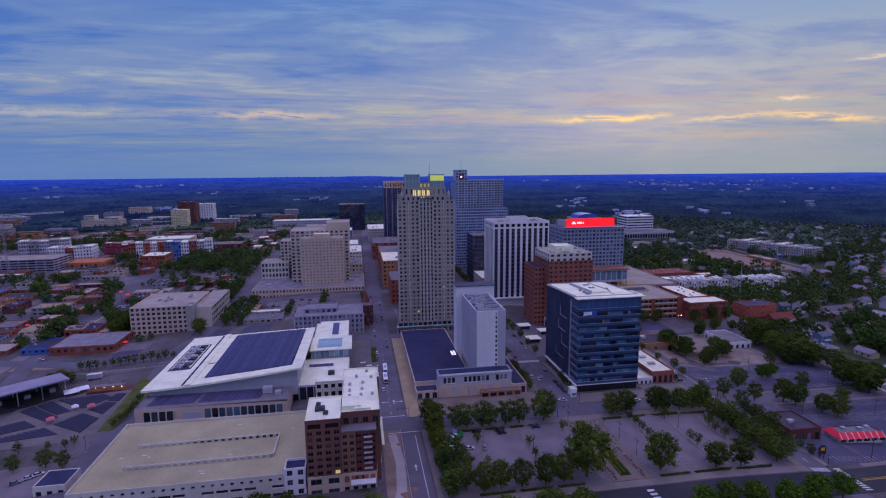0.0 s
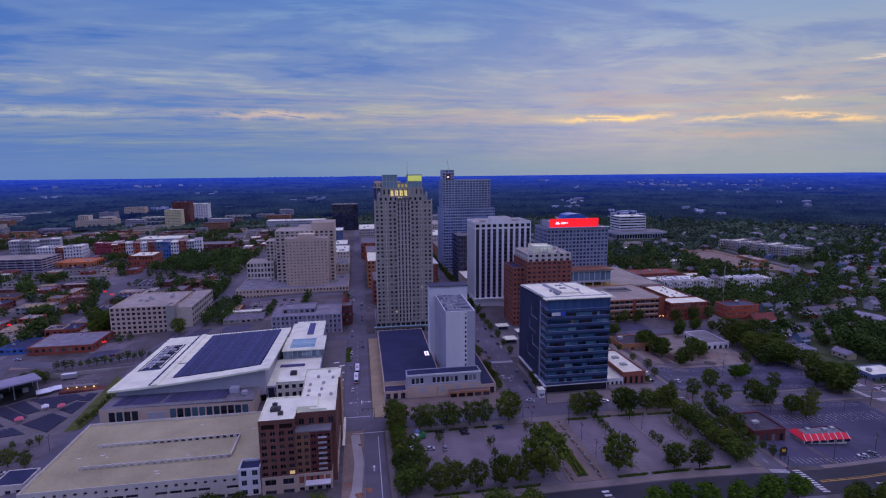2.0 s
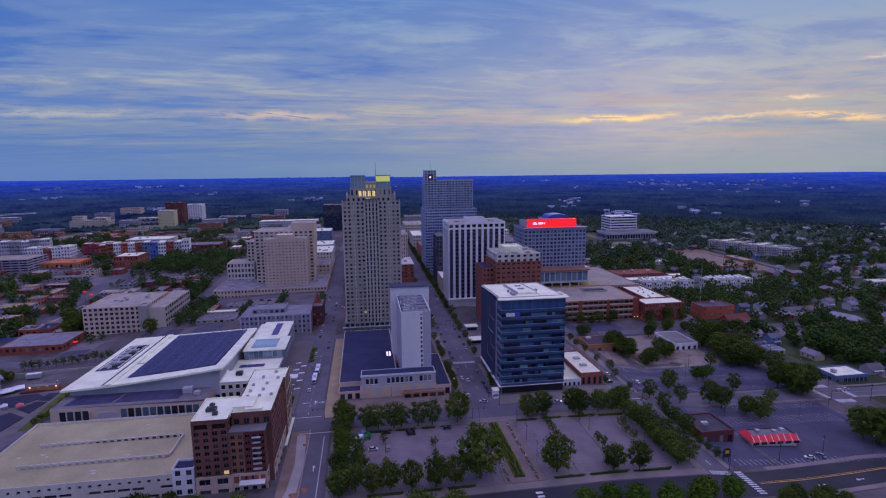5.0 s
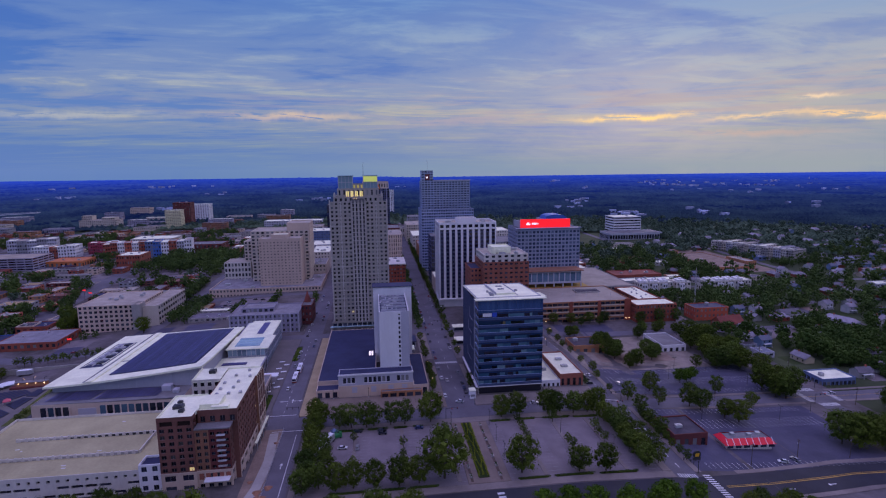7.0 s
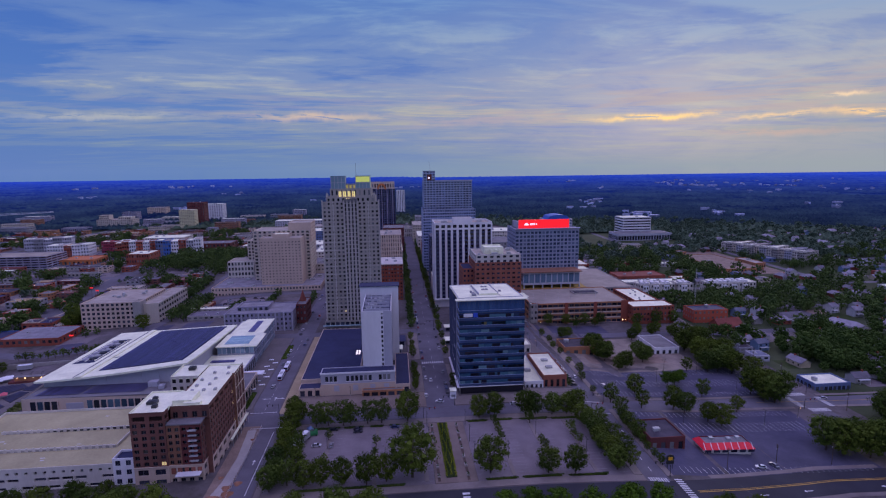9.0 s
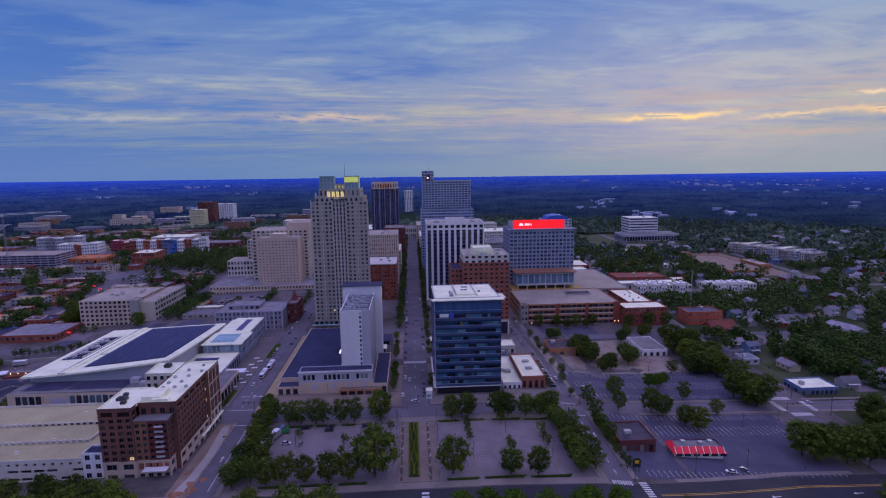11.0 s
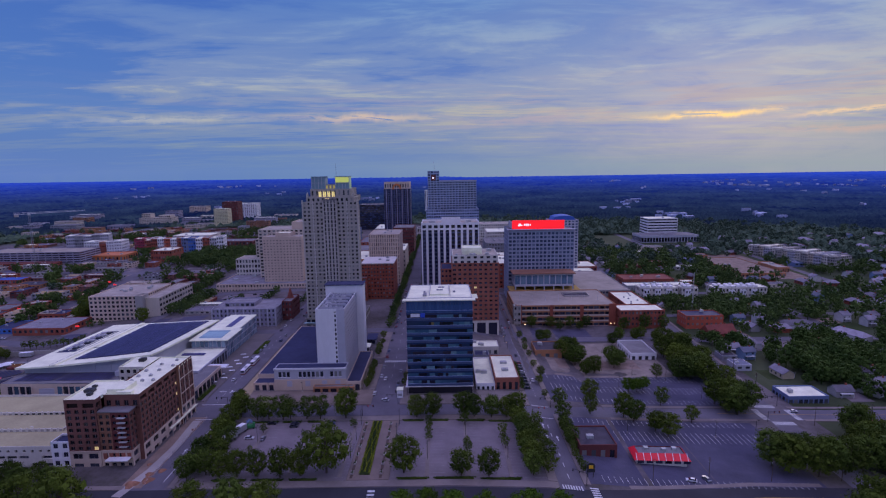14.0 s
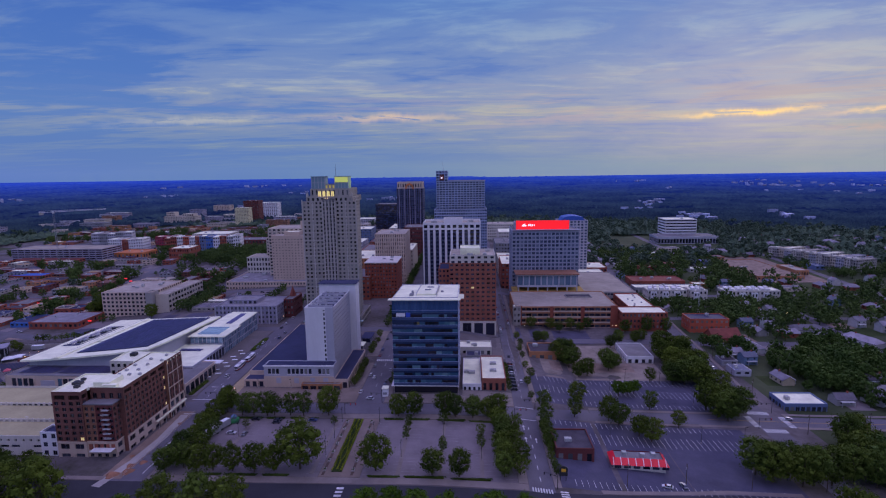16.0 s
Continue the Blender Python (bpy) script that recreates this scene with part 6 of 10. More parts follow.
    h.block(-40, 296, -8, 339.5, -2, 8.2, M_LAV, S=win(8, 1, fw=0.9, fh=0.8, glass=M_GL_DARK), E=win(10, 1, fw=0.9, fh=0.7, glass=M_GL_DARK), roof=M_ROOF_W, parapet=0.3)
    h.bit("solar_strip", M_SOLAR, lambda m: m.box(-33, 325, 8.0, -18, 329, 8.3))
    h.block(-16, 270, 1.0, 308, -2, 7.2, M_SAND, S=win(4, 1, fw=0.8, fh=0.5, glass=M_GL_DARK), E=win(7, 1, fw=0.85, fh=0.6, glass=M_GL_DARK), roof=M_ROOF_G, parapet=0.4)
    h.bit("entrance_canopy", M_WHITE, lambda m: m.box(-9, 306, 6, 4.5, 312, 6.6))
    h.done(0)


def parking_deck():
    """Multi-storey parking deck with a pale concrete roof level."""
    h = House("parking_deck", "pale concrete multi-storey parking deck with empty roof level", "parking deck", 0, 0, 0)
    x0, x1, y0, y1, top = -113.5, -23.6, 205, 262, 9.0
    h.face((x0, y0), (x1 - 9, y0), 5.6, top, M_CREAM, 22, 1, fw=0.36, fh=0.62, depth=0.8, glass=M_GL_DARK, base=0.2, head=1.2, mullion=False)
    h.face((x0, y0), (x1 - 9, y0), -9, 5.6, M_CREAM, 15, 4, fw=0.86, fh=0.4, depth=0.8, glass=M_GL_DARK, base=0.2, mullion=False, skip=lambda i, j: (i * 7 + j * 3) % 5 == 0)
    h.face((x1, y0), (x1, y1), -5, top, M_CREAM, 0, 0)
    h.face((x0, y1), (x0, y0), -10, top, M_CREAM, 14, 4, fw=0.75, fh=0.45, depth=1.0, glass=M_GL_DARK)
    h.face((x1, y1), (x0, y1), -9, top, M_CREAM, 0, 0)
    h.bit("roof_deck", M_DECK, lambda m: m.box(x0 + 0.3, y0 + 0.3, top - 1.6, x1 - 0.2, y1 - 0.3, top - 1.0), "stained pale concrete roof deck")
    def rim(m):
        for a in ((x0, y0, x1 - 9, y0 + 0.35), (x0, y1 - 0.35, x1, y1), (x0, y0 + 0.351, x0 + 0.35, y1 - 0.351), (x1 - 0.35, y0 + 6, x1, y1 - 0.351)):
            m.box(a[0] + 0.03, a[1] + 0.03, top - 1.2, a[2] - 0.03, a[3] - 0.03, top + 0.15)
    h.bit("parapet", M_CREAM, rim, "pale concrete parapet")
    # ramp walls on the roof level
    for (ya, yb, xa, xb) in ((239, 239.5, -100, -39.5), (221, 221.5, -99.5, -39.8)):
        h.bit("ramp_wall", M_CREAM, lambda m: m.box(xa, ya, top - 1.05, xb, yb, top + 0.35), "stained concrete ramp wall")
        for k in range(20):
            xx = xa + (xb - xa) * (k + 0.5) / 20
            h.bit("wall_post", M_CREAM, lambda m: m.box(xx - 0.35, ya - 0.25, top - 1.05, xx + 0.35, ya, top + 0.9))
            # flat plates before the wall; the dark ones imitate openings in shade
            h.bit("wall_slot", M_DARKMETAL if ya > 230 and k > 6 else M_CONC, lambda m: m.box(xx + 0.5, ya - 0.06, top - 0.9, xx + 2.0, ya - 0.03, top - 0.6 + 0.05 * k))
    h.bit("ramp", M_DECK, lambda m: (m.poly([(-92, 222, top - 0.98), (-42, 222, top - 0.98), (-42, 238.8, top - 0.9), (-92, 238.8, top - 0.9)]),) and None)
    h.bit("ramp_end_wall", M_CREAM, lambda m: m.box(-39.4, 221.5, top - 1.0, -38.9, 239.5, top + 0.4))
    for k, (xx, yy) in enumerate(((-104, 231), (-95, 232), (-92, 230), (-60, 254), (-58, 226), (-66, 213), (-67, 215), (-57, 233), (-34, 246))):
        h.bit("paint_mark", M_PAINT, lambda m: m.box(xx - 0.9, yy - 0.3, top - 0.985, xx + 0.9, yy + 0.3, top - 0.96))
    # stair tower by the hotel and entry kiosk roof on the west
    h.block(-32.5, 204.2, -24.0, 212, -5, 11.6, M_WHITE, S=win(2, 4, fw=0.5, fh=0.55, glass=M_GL_DARK), W=win(2, 4, fw=0.4, fh=0.5, glass=M_GL_DARK), roof=M_ROOF_B)
    h.block(-141, 233, -128, 246, -11, -2.6, M_CREAM, S=win(3, 1, fw=0.5, fh=0.4, glass=M_GL_DARK), W=win(3, 1, fw=0.5, fh=0.4, glass=M_GL_DARK), roof=M_ROOF_B, parapet=0.25)
    h.done(60, (-60, 0))


def simple(name, label, cat, x0, y0, x1, y1, z1, mat, cols, rows, roof=None, side=None, fw=0.5, fh=0.45, glass=None, keep=0, turn=0.0, units=2, base=0.0, group=""):
    """A plain block building with windows on the three sides that can be seen."""
    cx, cy = (x0 + x1) / 2, (y0 + y1) / 2
    z0 = min(height(x, y) for x in (x0, cx, x1) for y in (y0, cy, y1))
    h = House(name, label, cat, cx, cy, z0, turn, group)
    hw, hd, H = (x1 - x0) / 2, (y1 - y0) / 2, z1 - z0
    side = side if side is not None else max(1, int(cols * hd / hw))
    k = dict(fw=fw, fh=fh, depth=0.3, glass=glass or M_GL_OFFICE, base=base)
    h.block(-hw, -hd, hw, hd, -3, H, mat, S=win(cols, rows, **dict(k)), E=win(side, rows, **dict(k)), W=win(side, rows, **dict(k)), roof=roof or M_ROOF_G, parapet=0.7)
    rnd = random.Random(int(x0 * 7 + y0))
    h.units([(rnd.uniform(-hw * 0.6, hw * 0.6), rnd.uniform(-hd * 0.6, hd * 0.6), H - 0.7, rnd.uniform(2, 4), rnd.uniform(2, 3), rnd.uniform(1.2, 2.2)) for _ in range(units)])
    return h


M_YELLOWISH = surface("pale_yellow_concrete", (0.62, 0.56, 0.34), 0.8, big=0.05, fine=0.8, amount=0.15)
M_BRICK_R2 = surface("bright_orange_red_panel", (0.46, 0.10, 0.05), 0.8, amount=0.2)
M_BLUE2 = surface("deep_blue_panel", (0.05, 0.14, 0.42), 0.7, amount=0.2)
M_MAGENTA = surface("dark_magenta_panel", (0.30, 0.035, 0.07), 0.8, amount=0.2)


def flats(label, x, y, z0, z1, w, d, turn, mats, bay=None):
    """A block of flats in coloured bays of uneven depth and height; x, y is the middle of its front."""
    h = House("apartment_building", label, "apartment building", x, y, z0, turn)
    n = len(mats)
    rnd = random.Random(int(x * 3 + y))
    for k, mat in enumerate(mats):
        a, b = -w / 2 + w * k / n, -w / 2 + w * (k + 1) / n - 0.03
        h.block(a, -0.9 * (k % 2), b, d, -4, z1 - z0 + rnd.choice((-0.9, 0, 0.8)), mat, S=win(max(3, int(w / n / 3.2)), 5, fw=0.52, fh=0.5), E=win(7, 5, fw=0.5, fh=0.5), W=win(7, 5, fw=0.5, fh=0.5), roof=M_ROOF_T if k % 2 else M_ROOF_W)
    h.units([(rnd.uniform(-w * 0.42, w * 0.42), rnd.uniform(4, d - 4), z1 - z0 - 0.9, 2.2, 1.8, 1.4) for _ in range(7)])
    h.done(0)


convention_hall()
parking_deck()

# civic office with turreted dark red corner
b = simple("office_building", "grey-beige office block with lavender roof, beside a dark brick corner", "office building", -52, 417, 2, 452, 15.6, M_LILAC, 16, 5, M_ROOF_P2, units=6, keep=0, fw=0.42, fh=0.55)
for k in range(9):
    b.bit("pilaster", M_LAV, lambda m: m.box(-27.2 + k * 6.75, -18.0, -2, -26.4 + k * 6.75, -17.45, 16.2))
b.block(-20, -6, 6, 12, 14.5, 19.2, M_LILAC, S=win(6, 1), roof=M_ROOF_P2)
b.done(90, (0, 0))
b = simple("corner_house", "dark red brick corner building with pointed turret", "building", 2, 436, 10.5, 462, 17, M_BRICK_DK, 3, 4, M_ROOF_G, units=0)
b.bit("turret", M_SHINGLE_R, lambda m: m.tube((-1, 3, 16), (-1, 3, 26), 3.4, 0.1, 8), "pointed dark red turret roof")
b.done(30, (0, 0))
# five-storey precast office
b = simple("office_building", "pale precast office with rows of deep square windows", "office building", -194.5, 474, -144, 530, 14.6, M_SAND, 12, 6, M_ROOF_T, side=14, fw=0.58, fh=0.56, base=4.2, glass=M_GL_DARK, units=6)
b.block(25.2, -24, 40, 44, -3, 22.5, M_BEIGE, S=win(1, 1, fw=0.02, fh=0.02), E=win(12, 5, fw=0.7, fh=0.5), roof=M_ROOF_T)
b.block(20, -29.5, 27, -18, -3, 25.5, M_CONC, roof=M_ROOF_T)
b.done(90, (-100, 0))
# street walls along the main street
b = simple("office_building", "red brick hotel block with cream cornice", "hotel building", 62, 508, 94.5, 548, 37, M_BRICK, 11, 11, M_ROOF_G, side=14, units=3)
b.bit("cornice", M_CREAM, lambda m: m.box(-16.8, -20.5, 36.2, 16.8, 20.5, 37.1))
b.done(80, (60, 0))
simple("office_building", "tan stone office block with ribbed front", "office building", 60, 580, 95, 630, 57.5, M_SAND, 14, 13, M_ROOF_T, side=16, fw=0.35, fh=0.7, units=3).done(0)
simple("office_building", "low stone bank building", "office building", 76, 640, 97, 700, 30, M_BEIGE, 8, 6, M_ROOF_W).done(0)
simple("office_building", "dark red brick office block downtown", "office building", 70, 770, 101, 820, 44, M_BRICK_DK, 10, 9, M_ROOF_G).done(0)
simple("office_building", "black glass bank building with small lit sign", "office building", 127.5, 575, 158, 610, 55, M_NAVY, 10, 12, M_ROOF_G, glass=M_GL_DARK, fw=0.85, fh=0.8).done(0)
simple("office_building", "low pale shop block on the main street", "building", 127, 530, 150, 570, 16, M_BEIGE, 8, 4, M_ROOF_W).done(0)
simple("office_building", "brown brick shop block on the main street", "building", 127, 720, 150, 800, 20, M_BRICK_TAN, 8, 5, M_ROOF_G).done(0)
simple("office_building", "pale stone block far along the main street", "building", 124, 830, 165, 900, 24, M_CREAM, 10, 5, M_ROOF_W).done(0)
simple("office_building", "brick block along a side street", "building", 30, 500, 68, 548, 24, M_BRICK, 9, 6, M_ROOF_G).done(0)
simple("office_building", "tan brick block along a side street", "building", 26, 575, 64, 640, 30, M_BRICK_TAN, 9, 7, M_ROOF_W).done(0)
simple("office_building", "red brick block along a side street", "building", 26, 660, 66, 720, 26, M_BRICK, 9, 6, M_ROOF_G).done(0)
simple("office_building", "dark blue glass cube far off", "office building", -38, 1140, 16, 1190, 55, M_BLACK, 12, 14, glass=M_GL_FLANK, fw=0.9, fh=0.7).done(0)
simple("apartment_tower", "slender white ribbed apartment tower", "apartment tower", 93, 1500, 117, 1530, 70, M_WHITE, 5, 20, M_ROOF_W, fw=0.4, fh=0.85).done(0)
simple("apartment_tower", "yellowish cream apartment tower", "apartment tower", -414, 1268, -380, 1292, 41.5, M_YELLOWISH, 8, 13, M_ROOF_W, fw=0.6, fh=0.35).done(0)
simple("office_tower", "dark red brick office tower", "office tower", -418, 1330, -378, 1360, 55, M_BRICK_DK, 8, 15, M_BRICK_DK).done(0)
simple("office_tower", "white concrete office tower", "office tower", -414, 1420, -362, 1450, 45, M_WHITE, 9, 12, M_ROOF_W).done(0)
simple("office_building", "brown stone civic block", "office building", -632, 1600, -580, 1630, 27, M_SAND, 10, 6, M_ROOF_G).done(0)
b = simple("office_building", "long pale stepped office block", "office building", -610, 1290, -530, 1325, 20, M_BEIGE, 18, 6, M_ROOF_T)
b.block(-38, -8, -16, 12, 20, 30, M_BEIGE, S=win(5, 2), roof=M_ROOF_T)
b.block(8, -14, 36, 8, 20, 26, M_BEIGE, S=win(6, 1), roof=M_ROOF_W)
b.done(0)
simple("parking_garage", "open concrete parking garage", "parking garage", -545, 762, -399, 810, 15.5, M_LILAC, 14, 6, M_DECK_G, fw=0.88, fh=0.5, glass=M_GL_DARK).done(0)
flats("white five-storey apartment block with orange middle", -428, 862, -3, 17.5, 60, 26, 4, (M_WHITE, M_WHITE, M_BRICK, M_WHITE, M_WHITE))
flats("red, cream and white apartment block", -325, 862, -3, 20.5, 58, 24, 19, (M_BRICK, M_BRICK, M_WHITE, M_BRICK_R2, M_WHITE, M_BRICK), 17)
flats("blue, white and red apartment block", -258, 858, -3, 22, 66, 30, 12, (M_BLUEPANEL, M_BLUE2, M_WHITE, M_BRICK, M_LAV, M_WHITE))
flats("dark magenta and white apartment block", -372, 905, -3, 16, 52, 22, 10, (M_MAGENTA, M_MAGENTA, M_WHITE, M_LAV))
flats("grey office block with blue window bays", -492, 920, -3, 21.5, 66, 28, 20, (M_LAV, M_GREY, M_LAV, M_GREY, M_LAV))
simple("shop", "orange painted low building", "building", -400, 790, -352, 830, 5, M_ORANGE, 8, 1, M_ORANGE).done(0)
simple("warehouse", "three-storey orange brick warehouse", "warehouse", -293, 763, -262, 800, 15.5, M_BRICK, 9, 3, M_ROOF_W).done(0)
simple("apartment_building", "long grey apartment block", "apartment building", -352, 945, -283, 990, 16, M_CREAM, 18, 5, M_ROOF_W).done(0)
simple("warehouse", "low dark red brick warehouse", "warehouse", -250, 900, -190, 940, 10, M_BRICK_DK, 10, 2, M_ROOF_G).done(0)
simple("office_building", "long blue-grey government block", "office building", -190, 1240, -60, 1280, 14, M_LAV, 24, 4, M_ROOF_W).done(0)
simple("office_building", "white and grey office slab with bands", "office building", 535, 985, 592, 1025, 31, M_WHITE, 1, 8, M_ROOF_W, side=1, fw=0.97, fh=0.45, glass=M_GL_DARK).done(0)
simple("office_podium", "low broad white podium", "building", 506, 938, 612, 984, 4.5, M_LAV, 20, 1, M_ROOF_G, fw=0.8, fh=0.5, glass=M_GL_DARK).done(0)
b = simple("domed_hall", "pale stone domed government hall closing the main street", "government building", 94, 1010, 128, 1036, 17, M_CREAM, 9, 2, M_ROOF_G, units=0, fw=0.45, fh=0.6)
b.bit("drum", M_CREAM, lambda m: m.tube((0, 0, 15), (0, 0, 21), 5.2, 5.0, 16), "pale stone drum")
b.bit("dome", M_ROOF_G, lambda m: [m.tube((0, 0, 21 + 1.2 * k), (0, 0, 22.2 + 1.2 * k), 5.4 * math.cos(k * 0.36), 5.4 * math.cos(min(1.5, (k + 1) * 0.36)), 16) for k in range(4)] and None, "grey-green dome")
b.done(0)
# garage and brick flats east of the red sign tower
b = simple("parking_garage", "orange brick parking garage with pale spandrels and bare roof level", "parking garage", 208, 438, 298, 497, 9.4, M_BRICK_TAN, 18, 4, M_DECK_G, fw=0.9, fh=0.5, glass=M_GL_DARK, units=0, base=2.0)
GH = 9.4 - min(height(x, y) for x in (208, 253, 298) for y in (438, 467.5, 497))
for j in range(4):
    zb = 2.0 - 3.0 + (GH + 1.0) * (j + 0.02) / 4
    for x0, x1 in ((-38.5, -14.2), (-10.8, 12.8), (16.2, 38.5)):
        b.bit("spandrel", M_SAND, lambda m: m.box(x0, -29.75, zb, x1, -29.53, zb + 1.15))
for x in (-44.9, -14, 13, 38.7):
    b.bit("brick_pier", M_BRICK, lambda m: m.box(x, -30.1, -3, x + (6.2 if abs(x) > 30 else 3.0), -29.53, GH + (0.9 if abs(x) > 30 else 0.2)), "orange-red brick pier")
for x0, y0, x1, y1 in ((6, 4, 30, 4.4), (6, 16, 30, 16.4), (6, 4.4, 6.4, 16), (29.6, 4.4, 30, 16)):
    b.bit("ramp_wall", M_CONC, lambda m: m.box(x0, y0, GH - 0.7, x1, y1, GH + 0.5), "concrete ramp wall")
b.bit("ramp", M_ROOF_DK, lambda m: m.box(6.4, 4.4, GH - 0.69, 29.6, 16, GH - 0.66), "dark sunken ramp")
for x in (-36, 40.5, 43.5):
    b.bit("wall_lamp", M_LAMP, lambda m: m.box(x - 0.22, -30.4, 1.9, x + 0.22, -30.12, 2.3), "small warm wall lamp")
for k in range(7):
    b.bit("light_pole", M_METAL, lambda m: m.tube((-38 + k * 12, -10, GH - 0.7), (-38 + k * 12, -10, GH + 5), 0.09, 0.06, 6))
b.done(60, (200, 0))
simple("stair_tower", "pale stair tower of a parking garage", "building", 206.5, 434, 213, 441, 10.5, M_CONC, 2, 4, M_ROOF_W, units=0).done(0)
simple("parking_garage", "upper parking level of bare concrete", "parking garage", 283, 500, 332, 600, 8, M_CONC, 16, 4, M_DECK_G, fw=0.8, fh=0.4, glass=M_GL_DARK, units=0).done(0)
b = simple("apartment_building", "red brick four-storey flats with white roof", "apartment building", 298.5, 428, 337, 448, 6.6, M_BRICK, 12, 4, M_ROOF_W, units=0)
b.block(-8, 10.2, 15, 60, -3, 17.2, M_BRICK, E=win(14, 4, fw=0.5, fh=0.5), W=win(14, 4, fw=0.5, fh=0.5), roof=M_ROOF_W)
b.units([(4 + random.uniform(-6, 6), y, 16.3, 1.4, 1.4, 1) for y in range(14, 58, 6)])
b.done(60, (300, 0))
simple("brick_house", "three-storey orange brick building with flat roof", "building", 356, 428, 388.5, 446, 1.0, M_BRICK_R2, 8, 3, M_ROOF_B, side=5, units=1, glass=M_GL_PALE).done(40, (300, 0))
for i, (x0, y0, x1, y1) in enumerate(((354, 530, 394, 552), (397, 528, 414, 550), (430, 526, 486, 548))):
    b = simple("apartment_building", "white stepped row of flats", "apartment building", x0, y0, x1, y1 - 6, 2.6, M_CREAM, max(4, int((x1 - x0) / 4)), 3, M_ROOF_W, units=3)
    FH = 2.6 - min(height(x, y) for x in (x0, (x0 + x1) / 2, x1) for y in (y0, (y0 + y1 - 6) / 2, y1 - 6))
    for k in range(int((x1 - x0) / 12)):
        x = -(x1 - x0) / 2 + k * 12
        for a0, c0, w, dd, up in ((1.2, -7.5, 3.6, 5.0, 2.0), (7.2, -7.0, 3.0, 4.5, 1.6), (3.4, 0.5, 4.0, 4.0, 1.8), (9.0, 1.0, 2.6, 4.0, 2.2)):
            b.bit("roof_dormer", M_WHITE, lambda m: m.box(x + a0, c0, FH - 0.8, x + a0 + w, c0 + dd, FH + up), "white roof dormer")
        b.block(-(x1 - x0) / 2 + 3 + k * 12, -10, -(x1 - x0) / 2 + 9 + k * 12, -7.9, -3, 12.2, M_WHITE, S=win(2, 3, fw=0.5, fh=0.5, glass=M_GL_DARK), roof=M_ROOF_T)
    b.done(0)
# large far apartment block, turned
b = House("apartment_building", "long cream five-storey apartment block with white roof", "apartment building", 654, 748, -12, -67.5)
for k in range(14):
    x, back = -68 + k * 9.4, 26 + 8 * (k % 3)
    b.block(x, -2.4 * (k % 2), x + 9.37, back, -3, 15.6 + (k % 3) * 1.1, (M_CREAM, M_CONC, M_BEIGE, M_LAV)[k % 4], S=win(3, 5, fw=0.62, fh=0.62, depth=0.8, glass=M_GL_DARK), E=win(9, 5, fw=0.5, fh=0.5, glass=M_GL_DARK), W=win(9, 5, fw=0.5, fh=0.5, glass=M_GL_DARK), roof=(M_ROOF_W, M_ROOF_T, M_ROOF_W, M_ROOF_P2)[k % 4])
    b.bit("roof_gable", M_CREAM, lambda m: m.box(x + 1.5, -2.4 * (k % 2) - 0.2, 15.4, x + 7.5, 4, 17.6 + (k % 2)))
    b.units([(x + 4.7, 10 + 3 * (k % 3), 15, 2.4, 2.0, 1.6), (x + 3, 19, 15, 2, 2, 1.5)])
b.done(0)
simple("foundation_walls", "brown unfinished building shell on a cleared site", "building site", 526, 645, 583, 765, -7.0, M_BRICK_TAN, 12, 1, M_SOIL).done(0)
simple("foundation_walls", "tan unfinished low walls on a cleared site", "building site", 586, 668, 602, 712, -4.5, M_BRICK_TAN, 5, 1, M_ROOF_T).done(0)
# low neighbours of the glass block
b = simple("shop_row", "low building with white roof and brick base", "shop building", 175.5, 284, 190, 323, 6.2, M_BRICK_OR, 4, 1, M_ROOF_W, units=0)
b.units([(0, -6, 7.0, 4, 3, 1.2), (0.5, 6, 7.0, 4, 3, 1.2)])
b.done(0)
simple("shop_row", "low white-roofed annex beside a glass block", "shop building", 164, 283, 175.3, 327, 3.2, M_WHITE, 4, 1, M_ROOF_W, units=2).done(0)
simple("shop_row", "low building with white roof behind a glass block", "shop building", 158, 346, 184, 360, 4.2, M_CREAM, 6, 1, M_ROOF_W, units=3).done(0)
simple("shop_row", "small dark-roofed pavilion beside a street", "shop building", 166, 331, 176, 341, 3.4, M_GREY, 3, 1, M_ROOF_B, units=1).done(0)
# shops and sheds east of the street
simple("shop", "blue shop with white roof", "shop", 350, 280, 374, 296, -6.4, M_BLUEPANEL, 8, 1, M_ROOF_W, fw=0.75, units=1).done(8)
simple("shed", "long grey shed with pale roof", "shed", 281, 352, 300, 382, -4.6, M_WHITE, 4, 1, M_ROOF_G, units=0).done(0)
simple("brick_house", "low brick house with dark flat roof", "building", 212, 355, 236, 375, -2.2, M_BRICK_TAN, 4, 1, M_ROOF_DK, units=1).done(0)
simple("brick_house", "low brick house with dark roof beside a street", "building", 208.5, 214, 226, 233, 1.2, M_BRICK_DK, 4, 1, M_ROOF_DK, units=1).done(0)
